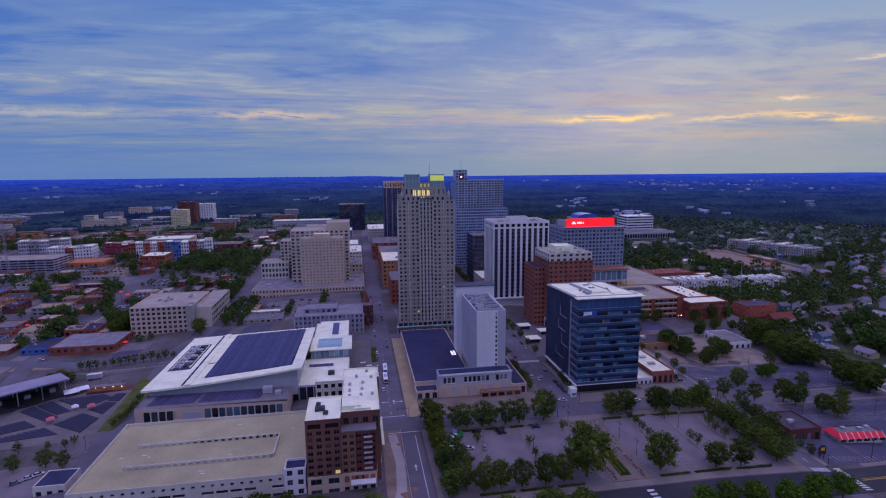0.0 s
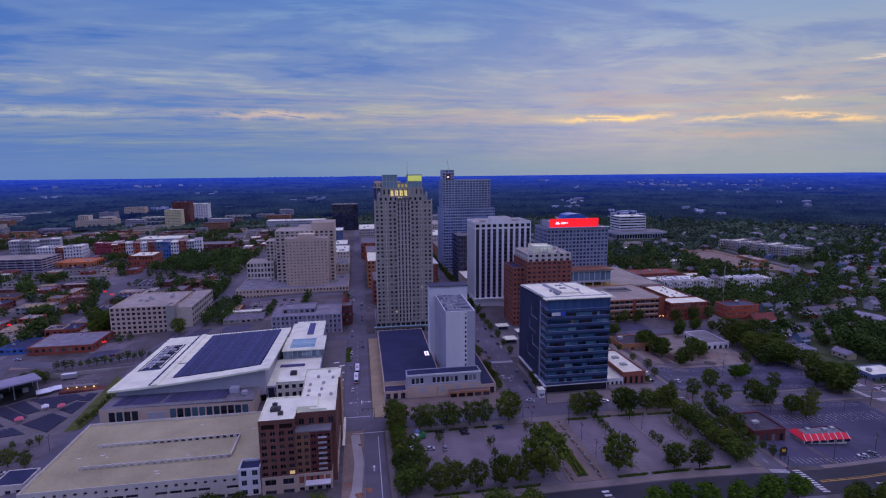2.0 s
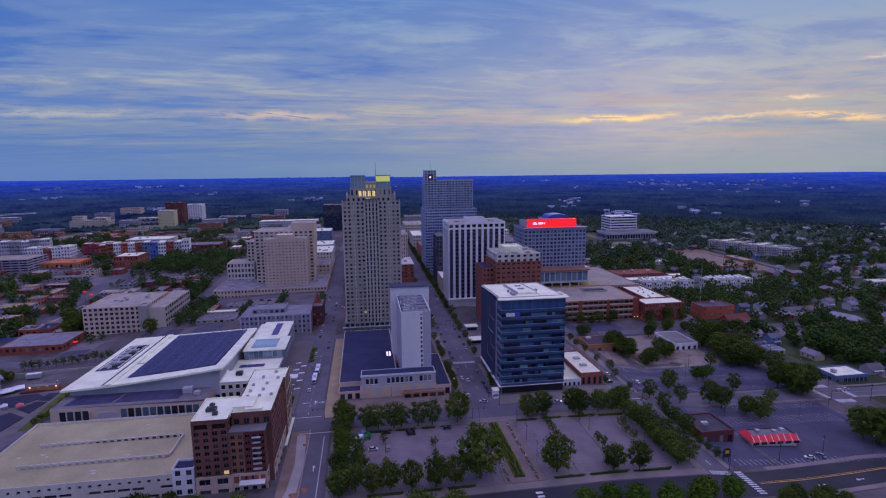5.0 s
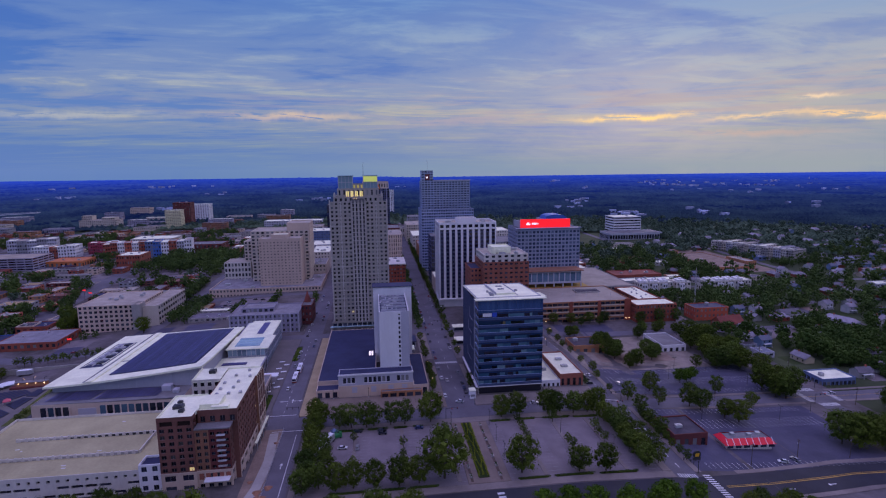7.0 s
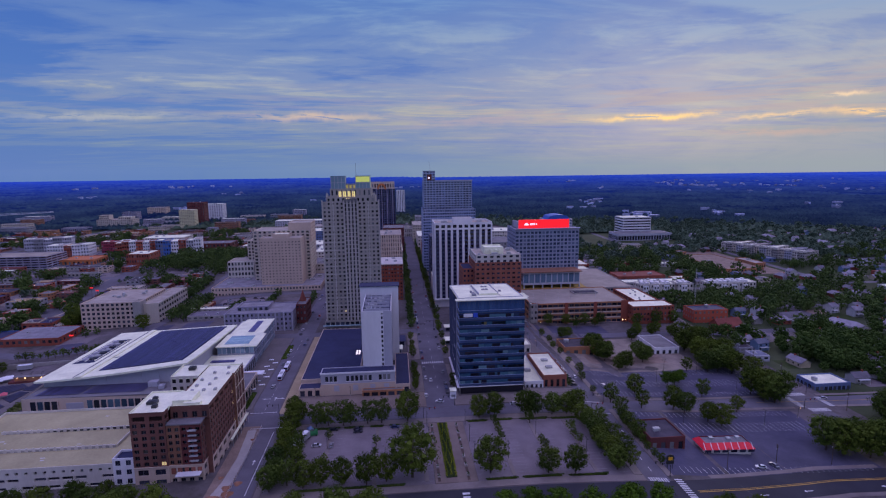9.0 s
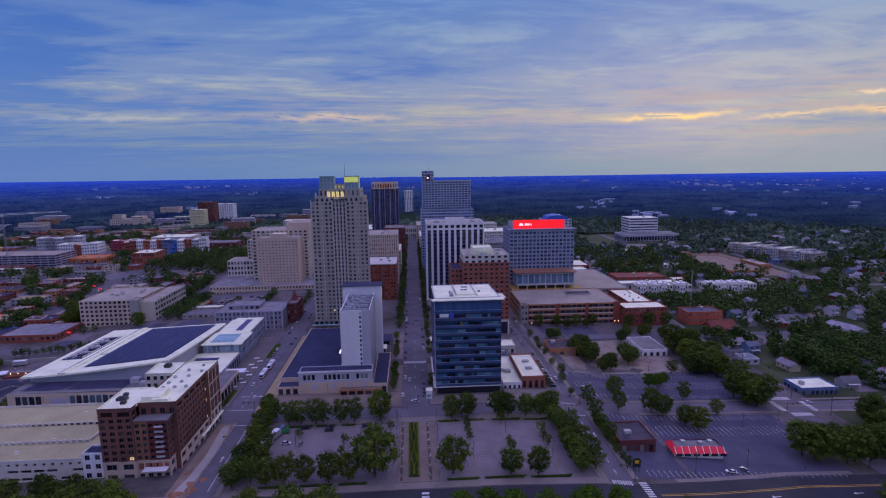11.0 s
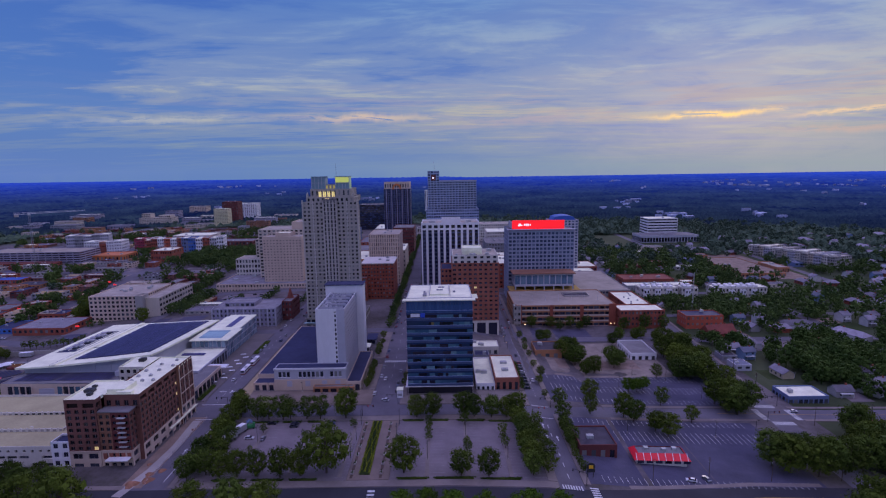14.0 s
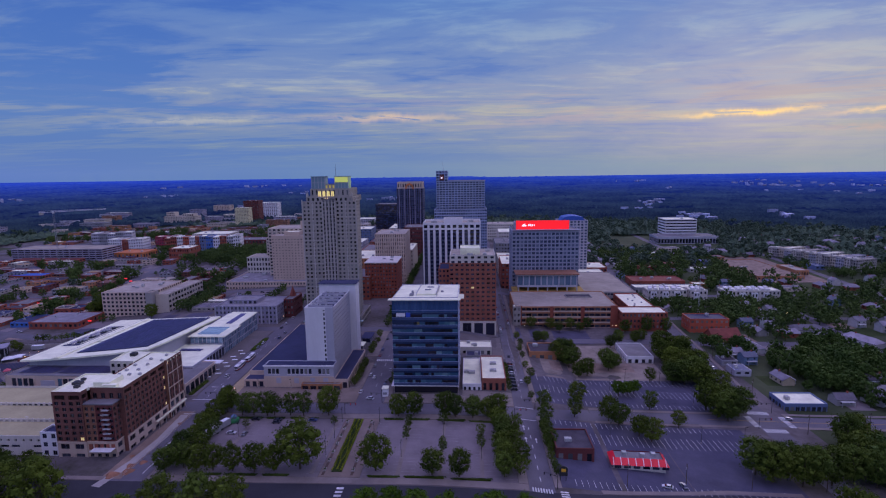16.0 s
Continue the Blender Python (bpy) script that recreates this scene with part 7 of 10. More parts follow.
# downtown blocks north of the white tower
for i, (x0, y0, x1, y1, z1, mat, roof, lab) in enumerate((
    (205, 580, 240, 640, 22, M_BRICK, M_ROOF_W, "red brick block with white roof"), (205, 650, 260, 700, 16, M_BEIGE, M_ROOF_W, "low pale block with white roof"),
    (205, 720, 270, 780, 26, M_GREY, M_ROOF_G, "plain grey office block downtown"), (215, 820, 280, 870, 30, M_CREAM, M_ROOF_W, "long pale stone museum block"), (190, 960, 270, 1000, 28, M_CREAM, M_ROOF_T, "pale stone government block"),
    (-20, 700, 4, 760, 22, M_CREAM, M_ROOF_W, "pale block with white roof"), (-30, 640, 4, 690, 16, M_BEIGE, M_ROOF_G, "low beige stone block downtown"), (-60, 800, 0, 850, 18, M_LAV, M_ROOF_W, "grey block with white roof"),
    (-80, 930, -10, 980, 24, M_BLUEPANEL, M_ROOF_W, "pale blue office block"), (20, 760, 62, 830, 24, M_BRICK, M_ROOF_G, "red brick block downtown"), (18, 960, 62, 1040, 22, M_CREAM, M_ROOF_W, "pale stone block downtown"),
    (-100, 1050, -40, 1090, 20, M_BEIGE, M_ROOF_T, "plain beige office block downtown"), (270, 610, 330, 640, 4, M_CREAM, M_ROOF_W, "low pale block with cluttered roof"), (290, 660, 345, 700, 2, M_BRICK, M_ROOF_W, "low brick block with white roof"),
    (120, 940, 170, 1010, 30, M_BEIGE, M_ROOF_T, "plain beige office block downtown"), (130, 1060, 200, 1100, 34, M_GREY, M_ROOF_G, "dark grey office block"), (360, 600, 420, 630, -3, M_BRICK, M_SHINGLE_R, "low block with red roof"), (355, 575, 430, 592, -5, M_GREY, M_ROOF_W, "long low grey sheds"))):
    simple("city_block", lab, "building", x0, y0, x1, y1, z1, mat, max(5, int((x1 - x0) / 4)), max(1, int((z1 - height(x0, y0)) / 4)), roof, units=4).done(0)

# ---- trees ----
def leaf_ball(m, c, r, n, size, rnd, flat=0.75, core=0.0):
    """n leaf sprays scattered over a clump at c, round a rough leafy core of that share of its radius."""
    spin = Euler((rnd.uniform(0, 6.28), rnd.uniform(0, 6.28), rnd.uniform(0, 6.28))).to_matrix() if core else None
    k = core and [Vector(c) + (spin @ Vector((sx, sy, sz))) * r * core * 0.577 * rnd.uniform(0.7, 1.3) for sx, sy, sz in ((-1, -1, -1), (1, -1, -1), (1, 1, -1), (-1, 1, -1), (-1, -1, 1), (1, -1, 1), (1, 1, 1), (-1, 1, 1))]
    for q in ((4, 5, 6, 7), (3, 2, 1, 0), (0, 1, 5, 4), (1, 2, 6, 5), (2, 3, 7, 6), (3, 0, 4, 7)) if core else ():
        m.poly([k[i] for i in q])
    for _ in range(n):
        d = Vector((rnd.gauss(0, 1), rnd.gauss(0, 1), rnd.gauss(0.35, 1) * flat)).normalized()
        p = Vector(c) + Vector((d.x * r, d.y * r, d.z * r * flat)) * rnd.uniform(0.72, 1.08)
        nrm = (d + Vector((rnd.uniform(-.4, .4), rnd.uniform(-.4, .4), rnd.uniform(-.3, .45)))).normalized()
        a = nrm.orthogonal().normalized()
        a.rotate(Matrix.Rotation(rnd.uniform(0, 6.28), 3, nrm))
        b = nrm.cross(a)
        s = size * rnd.uniform(0.6, 1.3)
        m.poly([p - a * s, p - b * s * 0.6 + nrm * s * 0.15, p + a * s, p + b * s * 0.6 + nrm * s * 0.15])


def make_tree(name, label, H, R, mat, seed, clumps, per, size, trunk=0.3, round_=1.0):
    rnd = random.Random(seed)
    root = thing(name, label, "tree", "street trees")
    t = Mesh()
    base = H * trunk
    lean = (rnd.uniform(-.03, .03) * H, rnd.uniform(-.03, .03) * H)
    r0 = 0.022 * H + 0.06
    t.tube((0, 0, -0.4), (lean[0] * 0.5, lean[1] * 0.5, base), r0, r0 * 0.72, 8)
    t.tube((lean[0] * 0.5, lean[1] * 0.5, base), (lean[0], lean[1], H * 0.8), r0 * 0.72, r0 * 0.2, 7)
    crown = Mesh()
    cz = base + (H - base) * 0.48
    hz = (H - base) * 0.56
    for k in range(clumps):
        f = (k + 0.5) / clumps
        u = 1 - 2 * f
        ang = k * 2.39996 + rnd.uniform(-.4, .4)
        rr = math.sqrt(max(0, 1 - u * u)) ** round_
        q = rnd.uniform(0.55, 1.0)
        p = Vector((lean[0] + math.cos(ang) * rr * R * q, lean[1] + math.sin(ang) * rr * R * q, cz + u * hz * 0.85))
        p.z += rnd.uniform(-.06, .06) * H
        cr = R * rnd.uniform(0.2, 0.44)
        leaf_ball(crown, p, cr, per, size, rnd, core=0.42)
        if k % 3 == 0:
            s = Vector((lean[0] * 0.6, lean[1] * 0.6, base + (p.z - base) * 0.35))
            t.tube(s, p, r0 * 0.32, r0 * 0.08, 5)
    leaf_ball(crown, (lean[0], lean[1], cz), R * 0.55, per * 3, size * 1.3, rnd)
    part("trunk", t, M_BARK, root)
    part("crown", crown, mat, root)
    return root


def leafy(seed, H, R, clumps, per, size):
    """The leaves and trunk of one tree as a plain Mesh, for joined stands."""
    rnd = random.Random(seed)
    m = Mesh()
    for k in range(clumps):
        u = 1 - 2 * (k + 0.5) / clumps
        a = k * 2.39996
        rr = math.sqrt(max(0, 1 - u * u))
        q = rnd.uniform(0.45, 0.9)
        leaf_ball(m, (math.cos(a) * rr * R * q, math.sin(a) * rr * R * q, H * 0.58 + u * H * 0.34), R * rnd.uniform(0.34, 0.52), per, size, rnd, core=0.55)
    for k in range(4):
        a, b = k * math.pi / 2, (k + 1) * math.pi / 2
        r = 0.03 * H
        m.poly([(math.cos(a) * r, math.sin(a) * r, -0.5), (math.cos(b) * r, math.sin(b) * r, -0.5), (math.cos(b) * r, math.sin(b) * r, H * 0.6), (math.cos(a) * r, math.sin(a) * r, H * 0.6)])
    return m


def stand(name, label, mat, shapes, spots, kind="stuff", category="trees"):
    """Many trees joined: spots are (x, y, z, scale, turn, shape)."""
    tv = [np.array(s.v) for s in shapes]
    V, n = [], 0
    for x, y, z, sc, turn, k in spots:
        c, d = math.cos(turn) * sc, math.sin(turn) * sc
        v = tv[k]
        V.append(np.stack([v[:, 0] * c - v[:, 1] * d + x, v[:, 0] * d + v[:, 1] * c + y, v[:, 2] * sc + z], 1))
    V = np.concatenate(V)
    me = bpy.data.meshes.new(name)
    n = len(V)
    me.vertices.add(n)
    me.vertices.foreach_set("co", V.astype(np.float32).ravel())
    me.loops.add(n)
    me.loops.foreach_set("vertex_index", np.arange(n, dtype=np.int32))
    me.polygons.add(n // 4)
    me.polygons.foreach_set("loop_start", np.arange(0, n, 4, dtype=np.int32))
    me.materials.append(mat)
    me.update(calc_edges=True)
    return tagged(new(name, me), label, category, kind=kind)


def set_tree(src, x, y, s, rz, label=""):
    o = copy_thing(src, pose(x, y, height(x, y) + 0.05, 0, 0, rz))
    o.scale = (s, s, s * random.uniform(0.92, 1.1))
    if label:
        o["label"] = label
    return o


BIG = [make_tree("tree", "broad full-leaved green oak beside a car park", 14.0, 6.0, m, s, 74, 40, 0.31, 0.2) for s, m in ((11, M_LEAF), (12, M_LEAF), (13, M_LEAF_B))]
MID = [make_tree("tree", "medium leafy street tree with rounded crown", 10.0, 4.2, m, s, 44, 32, 0.26, 0.22) for s, m in ((21, M_LEAF), (22, M_LEAF_B))]
SLIM = [make_tree("tree", "small young tree on a planted strip", 5.2, 2.0, m, s, 18, 18, 0.24, 0.28) for s, m in ((31, M_LEAF_B), (32, M_LEAF))]
BRIGHT = [make_tree("tree", "bright green rounded tree near the street", 9.5, 4.8, M_LEAF_Y, 41, 40, 46, 0.33)]
rt = random.Random(5)


def plant(kinds, spots, jitter=0.6, lo=0.85, hi=1.15, label=""):
    for x, y in spots:
        set_tree(rt.choice(kinds), x + rt.uniform(-jitter, jitter), y + rt.uniform(-jitter, jitter), rt.uniform(lo, hi), rt.uniform(0, 360), label)


# west side of the car park: a double avenue
plant(BIG, [(34.5, 192 + k * 8.2) for k in range(7)], 1.0, 0.62, 0.86)
plant(MID, [(41, 196 + k * 10) for k in range(4)], 1.0, 0.8, 1.1)
plant(BIG, [(36, 250), (33, 256)], 0.5, 0.8, 0.95)
# south row
plant(BIG, [(47, 193), (55, 193.5), (63.5, 192.8), (74, 192.8), (82, 193.5)], 0.7, 0.78, 0.95)
plant(BIG, [(93, 196)], 0.2, 1.62, 1.66, "very large spreading oak in the car park")
plant(BIG, [(127, 195)], 0.2, 1.14, 1.16)
plant(BIG, [(152, 192.5), (163.5, 192.5)], 0.3, 0.84, 0.9)
# north row
plant(MID, [(46, 245.5), (52, 246), (59, 246), (63.5, 246.5), (72, 246), (78.5, 246)], 0.5, 1.1, 1.4)
plant(BIG, [(92.5, 247)], 0.3, 1.08, 1.12)
plant(BIG, [(130, 246.5), (138.5, 247), (155, 246.5), (160.5, 247), (170, 246.5), (178, 247.5), (183, 248)], 0.6, 0.78, 0.95)
# east side
plant(BIG, [(183.5, 193 + k * 7.4) for k in range(7)], 1.0, 0.62, 0.84)
plant(MID, [(190, 197 + k * 9) for k in range(5)], 1.0, 0.8, 1.15)
# planted strips inside the car parks
plant(SLIM, [(136.8, 240), (137, 234), (136.8, 228), (137, 222), (155.2, 238), (155.2, 216), (155.4, 211), (173.6, 228), (173.8, 222), (173.6, 216), (53.8, 232), (54, 212), (76.8, 224), (77, 214), (76.8, 206), (99, 236)], 0.4, 0.8, 1.25)
# main street trees
plant(MID, [(98.5, 286 + k * 6.2) for k in range(7)] + [(98.5, 341 + k * 13) for k in range(4)], 0.6, 0.42, 0.66)
plant(MID, [(121.4, 288), (121.4, 296), (121.6, 345), (121.6, 362), (121.6, 380)] + [(121.6, 398 + k * 17) for k in range(26)], 0.4, 0.45, 0.7)
plant(MID, [(205.8, 278 + k * 17) for k in range(8)], 2.0, 0.45, 0.8)
plant(MID, [(191.5, 285 + k * 6) for k in range(7)], 0.3, 0.4, 0.5)
plant(MID, [(206.2, 200 + k * 6) for k in range(8)], 0.6, 0.4, 0.75)
# trees along the far side of the south street
plant(BIG, [(49, 162), (65, 161.5), (76, 162.5)], 0.4, 1.12, 1.2)
plant(BRIGHT, [(35, 159), (128, 166.5), (138, 167), (148, 165), (159, 162), (171, 161.5), (178, 166), (189, 166.5)], 0.4, 0.95, 1.15)
plant(BIG, [(208, 160), (214, 163), (221, 159), (228, 163), (236, 160)], 1.0, 0.55, 0.7)
plant(BIG, [(-14, 163), (2, 161), (-28, 162)], 0.8, 1.35, 1.5, "very large dark oak beside the south street")
plant(BIG, [(-19, 184), (-33, 186), (-40, 190), (-52, 188), (-64, 189)], 0.5, 0.72, 0.85)
plant(MID, [(-30, 194)], 0.3, 0.8, 0.85)
# plaza and stage surroundings
plant(SLIM, [(-198 + k * 5.0, 397 + k * 0.4) for k in range(13)], 0.5, 1.0, 1.5)
plant(MID, [(-139.6, 257.2), (-149.4, 257.4), (-164.5, 257), (-176, 258), (-185, 262), (-193, 372), (-200, 378), (-206, 372)], 1.5, 0.7, 1.1)
plant(BIG, [(-208, 480), (-203, 488), (-214, 491), (-209, 499), (-220, 508), (-213, 514), (-226, 515), (-133, 456)], 1.5, 0.95, 1.3)
plant(SLIM, [(-172, 277.6), (-158, 277.2), (-150.6, 277.8), (-147, 279.8), (-134.6, 293.4), (-132.4, 297), (-131.8, 301.5), (-131.6, 305.7), (-131.4, 310.5), (-131.2, 315.2), (-132, 324.4)], 0.5, 0.8, 1.15, "dense green shrub beside a lawn bank")
# restaurant block and east lots
plant(BIG, [(306, 268), (313, 275), (320, 270), (311, 264), (304, 277), (318, 279)], 1.0, 1.0, 1.3)
plant(BIG, [(316, 337), (309, 330), (322, 345), (314, 350), (318, 366), (311, 372), (322, 357), (313, 309), (307, 315), (320, 316), (324, 303), (298, 315), (303, 322), (316, 324), (308, 340), (323, 331), (306, 358), (327, 372)], 1.5, 0.95, 1.3)
plant(BRIGHT, [(259, 292), (264, 294), (269, 296)], 0.6, 0.85, 1.0)
plant(BIG, [(231, 279)], 0.4, 0.78, 0.85)
plant(MID, [(226, 259), (271, 274), (280, 254), (286, 316), (210, 264), (207.5, 248), (207.5, 235), (207, 224)], 0.5, 0.85, 1.05)
plant(BIG, [(248, 253), (255, 243), (260, 238), (244, 258)], 0.8, 0.8, 1.0)
plant(BIG, [(304, 205), (311, 209), (299, 212), (314, 202), (360, 226), (346, 206), (354, 213), (356, 236), (362, 242), (320, 206), (328, 205), (336, 208), (306, 214), (344, 214), (352, 224)], 1.5, 1.0, 1.35)
plant(BIG, [(264, 338), (270, 343), (266, 346), (236, 349), (243, 352), (239, 343), (242, 326), (248, 329), (237, 366), (243, 371), (231, 361), (278, 385)], 1.0, 0.75, 1.0)
plant(BIG, [(222, 392), (229, 396), (300, 398), (308, 404), (286, 396), (316, 396)], 1.5, 0.55, 0.8)
plant(BIG, [(308, 165), (318, 169), (313, 172), (326, 166), (300, 163)], 1.0, 1.1, 1.3)
plant(MID, [(222, 431), (238, 432), (255, 431), (270, 432), (300, 424), (318, 424), (335, 426)], 1.0, 0.95, 1.25)
plant(MID, [(246, 424), (262, 425)], 1.0, 0.8, 0.95)
for src in BIG + MID + SLIM + BRIGHT:
    src.matrix_world = pose(rt.uniform(-240, -150), rt.uniform(730, 830), height(-200, 780))

# ---- stands of trees too many to count ----
HOUSES = []      # plans (x, y, half size) kept clear of trees


def clear(x, y, gap):
    return all(abs(x - hx) > r + gap or abs(y - hy) > r + gap for hx, hy, r in HOUSES)

# ---- low town to the west ----
rl = random.Random(17)
KEEP_OUT = [(-200, 466, -128, 560), (-130, 555, 40, 700), (-235, 425, -180, 460), (-545, 755, -395, 885), (-540, 885, -455, 965), (-405, 845, -285, 1000), (-300, 835, -215, 900), (-300, 755, -255, 805), (-405, 875, -255, 955), (-262, 712, -130, 852), (-260, 895, -185, 945), (-410, 1000, -295, 1045), (-570, 990, -420, 1050), (-420, 680, -404, 700), (-190, 1230, -55, 1290), (-335, 1060, -290, 1100), (-110, 1040, 20, 1200), (-85, 790, 10, 990), (-35, 630, 10, 770), (-405, 785, -348, 835)]
WEST_ROADS = [(-260, 1), (-400, 1), (-560, 1)]


def blocked(x0, y0, x1, y1, pad=3):
    for a in KEEP_OUT:
        if x0 < a[2] + pad and x1 > a[0] - pad and y0 < a[3] + pad and y1 > a[1] - pad:
            return True
    for gx, _ in WEST_ROADS:
        if x0 < gx + 8 and x1 > gx - 8:
            return True
    for gy in (545, 690, 830, 980, 1140):
        if y0 < gy + 8 and y1 > gy - 8:
            return True
    if x1 > -140 and x0 < -112:
        return True
    if x1 > -262 and y0 < 470:
        return True
    return False


def low_building(x0, y0, x1, y1, hgt, wall, roof, label, rows=1):
    """A flat-roofed low building with shop windows, doors and roof vents."""
    z0 = min(height(x, y) for x in (x0, x1) for y in (y0, y1))
    b = House("low_building", label, "building", (x0 + x1) / 2, (y0 + y1) / 2, z0, 0, "low town buildings")
    hw, hd = (x1 - x0) / 2, (y1 - y0) / 2
    b.block(-hw, -hd, hw, hd, -3, hgt, wall, S=win(max(2, int(hw / 2.2)), rows, fw=0.55, fh=0.42, base=3.4), E=win(max(2, int(hd / 2.4)), rows, fw=0.5, fh=0.4, base=3.4), roof=roof, parapet=0.5)
    b.units([(rl.uniform(-hw * .7, hw * .7), rl.uniform(-hd * .7, hd * .7), hgt - 0.5, rl.uniform(1.2, 2.6), rl.uniform(1.2, 2.2), rl.uniform(0.8, 1.5)) for _ in range(rl.randint(1, 2))])
    b.done(0)
    HOUSES.append(((x0 + x1) / 2, (y0 + y1) / 2, max(hw, hd)))


WORDS = {M_BRICK.name: "red brick", M_BRICK_TAN.name: "tan brick", M_BEIGE.name: "beige", M_CONC.name: "grey concrete", M_BRICK_DK.name: "dark brick", M_BRICK_BR.name: "brown brick", M_GREY.name: "grey clad", M_ROOF_DK.name: "dark mauve", M_ROOF_O.name: "ochre", M_LAV.name: "pale grey", M_SAND.name: "sandstone",
         M_ROOF_W.name: "white", M_ROOF_G.name: "grey", M_ROOF_T.name: "tan gravel", M_ROOF_B.name: "dark", M_ROOF_P.name: "mauve", M_ROOF_R.name: "rusty red"}
made, tries = 0, 0
while made < 215 and tries < 12000:
    tries += 1
    y0 = 440 + 760 * rl.random() ** 1.5
    x0 = rl.uniform(-240 - y0 * 0.42, -100)
    w, d = rl.choice((rl.uniform(10, 22), rl.uniform(20, 52))), rl.uniform(9, 28)
    x1, y1 = x0 + w, y0 + d
    if blocked(x0, y0, x1, y1):
        continue
    KEEP_OUT.append((x0, y0, x1, y1))
    wall, roof = rl.choice(LOW_WALLS), rl.choice(LOW_ROOFS)
    two = rl.random() < 0.3
    low_building(x0, y0, x1, y1, rl.uniform(6, 8.5) if two else rl.uniform(3.6, 5.2), wall, roof, f"low {WORDS[wall.name]} building with {WORDS[roof.name]} flat roof", 2 if two else 1)
    made += 1
low_building(-239, 435.5, -192, 472, 6.6, M_BRICK, M_ROOF_P2, "low red brick store with weathered lavender roof")
low_building(-262, 441, -239.5, 468, 4.8, M_BLUE2, M_ROOF_B, "low store with bright blue awning front")
low_building(-250, 480, -224, 498, 7.5, M_BRICK, M_ROOF_B, "small orange brick workshop with dark roof")
low_building(-430, 628, -385, 648, 6, M_BRICK, M_ROOF_BR, "low brick shed with bright blue roof")
low_building(-520, 735, -420, 753, 5, M_BRICK, M_BRICK_DK, "long low red brick base building")
low_building(-128, 395, -100, 420, 5, M_LAV, M_ROOF_B, "low grey service building with dark roof")
low_building(-100, 588, -96, 592, 4, M_SAND, M_ROOF_W, "small pale stone pavilion with white roof")
for x, z, y in ((-250, 3.8, 594), (-243, 1.0, 592), (-188, -6.0, 446), (-300, -8.0, 520)):
    t = thing("neon_sign", "red lit sign on a dark post", "sign", "red signs")
    m = Mesh()
    m.box(x - 1.7, y - 0.3, z - 0.6, x + 1.7, y, z + 0.6)
    part("panel", m, M_REDGLOW, t)
    m = Mesh()
    m.box(x - 0.12, y - 0.2, height(x, y) - 0.3, x + 0.12, y - 0.05, z - 0.6)
    part("post", m, M_DARKMETAL, t)


for x0, y0, w, d, hgt, wall, roof, lab in (
        (462, 690, 26, 14, 5, M_SIDE_SHOP, M_ROOF_W, "low shop with white roof on a suburban street"), (440, 720, 22, 13, 6, M_BRICK, M_ROOF_R, "red-roofed brick shop on a suburban street"),
        (486, 742, 30, 15, 5.5, M_BLUEPANEL, M_ROOF_BL, "low blue-grey shop row on a suburban street"), (520, 770, 24, 14, 6, M_BRICK_TAN, M_ROOF_P, "tan brick shop on a suburban street"),
        (432, 800, 34, 16, 6, M_LAV, M_ROOF_W, "pale low store among trees"), (470, 850, 40, 18, 6, M_BEIGE, M_ROOF_G, "beige low store among trees"),
        (400, 700, 24, 14, 5, M_BRICK, M_ROOF_R, "low brick hall with rusty roof among trees"), (372, 720, 18, 12, 5, M_SIDE_SHOP, M_ROOF_T, "small pale shop among trees"),
        (346.5, 331, 11, 12, 4.5, M_LAV, M_ROOF_BL, "low pale shop with blue roof beside a street"), (347, 350, 11, 11, 4.2, M_GREY, M_ROOF_DK, "low grey shop with dark roof beside a street"), (630, 700, 12, 20, 6, M_BLUEPANEL, M_ROOF_BL, "blue-roofed terrace beside flats"), (720, 660, 40, 14, 7, M_LAV, M_ROOF_BL, "long blue-roofed terrace beside flats"),
        (560, 420, 30, 14, 5, M_SIDE_SHOP, M_ROOF_P, "low pale hall among gardens"), (600, 470, 26, 16, 5, M_BRICK, M_ROOF_DK, "low brick hall among gardens"),
        (640, 520, 28, 14, 5, M_LAV, M_ROOF_W, "white-roofed shed among gardens"), (520, 580, 24, 13, 5, M_BEIGE, M_ROOF_P, "low beige workshop among gardens"),
        (430, 600, 22, 12, 5, M_BRICK_TAN, M_ROOF_W, "low white-roofed brick workshop among gardens"), (700, 590, 30, 14, 6, M_BRICK, M_ROOF_T, "low brick school wing among trees")):
    low_building(x0, y0, x0 + w, y0 + d, hgt, wall, roof, lab)

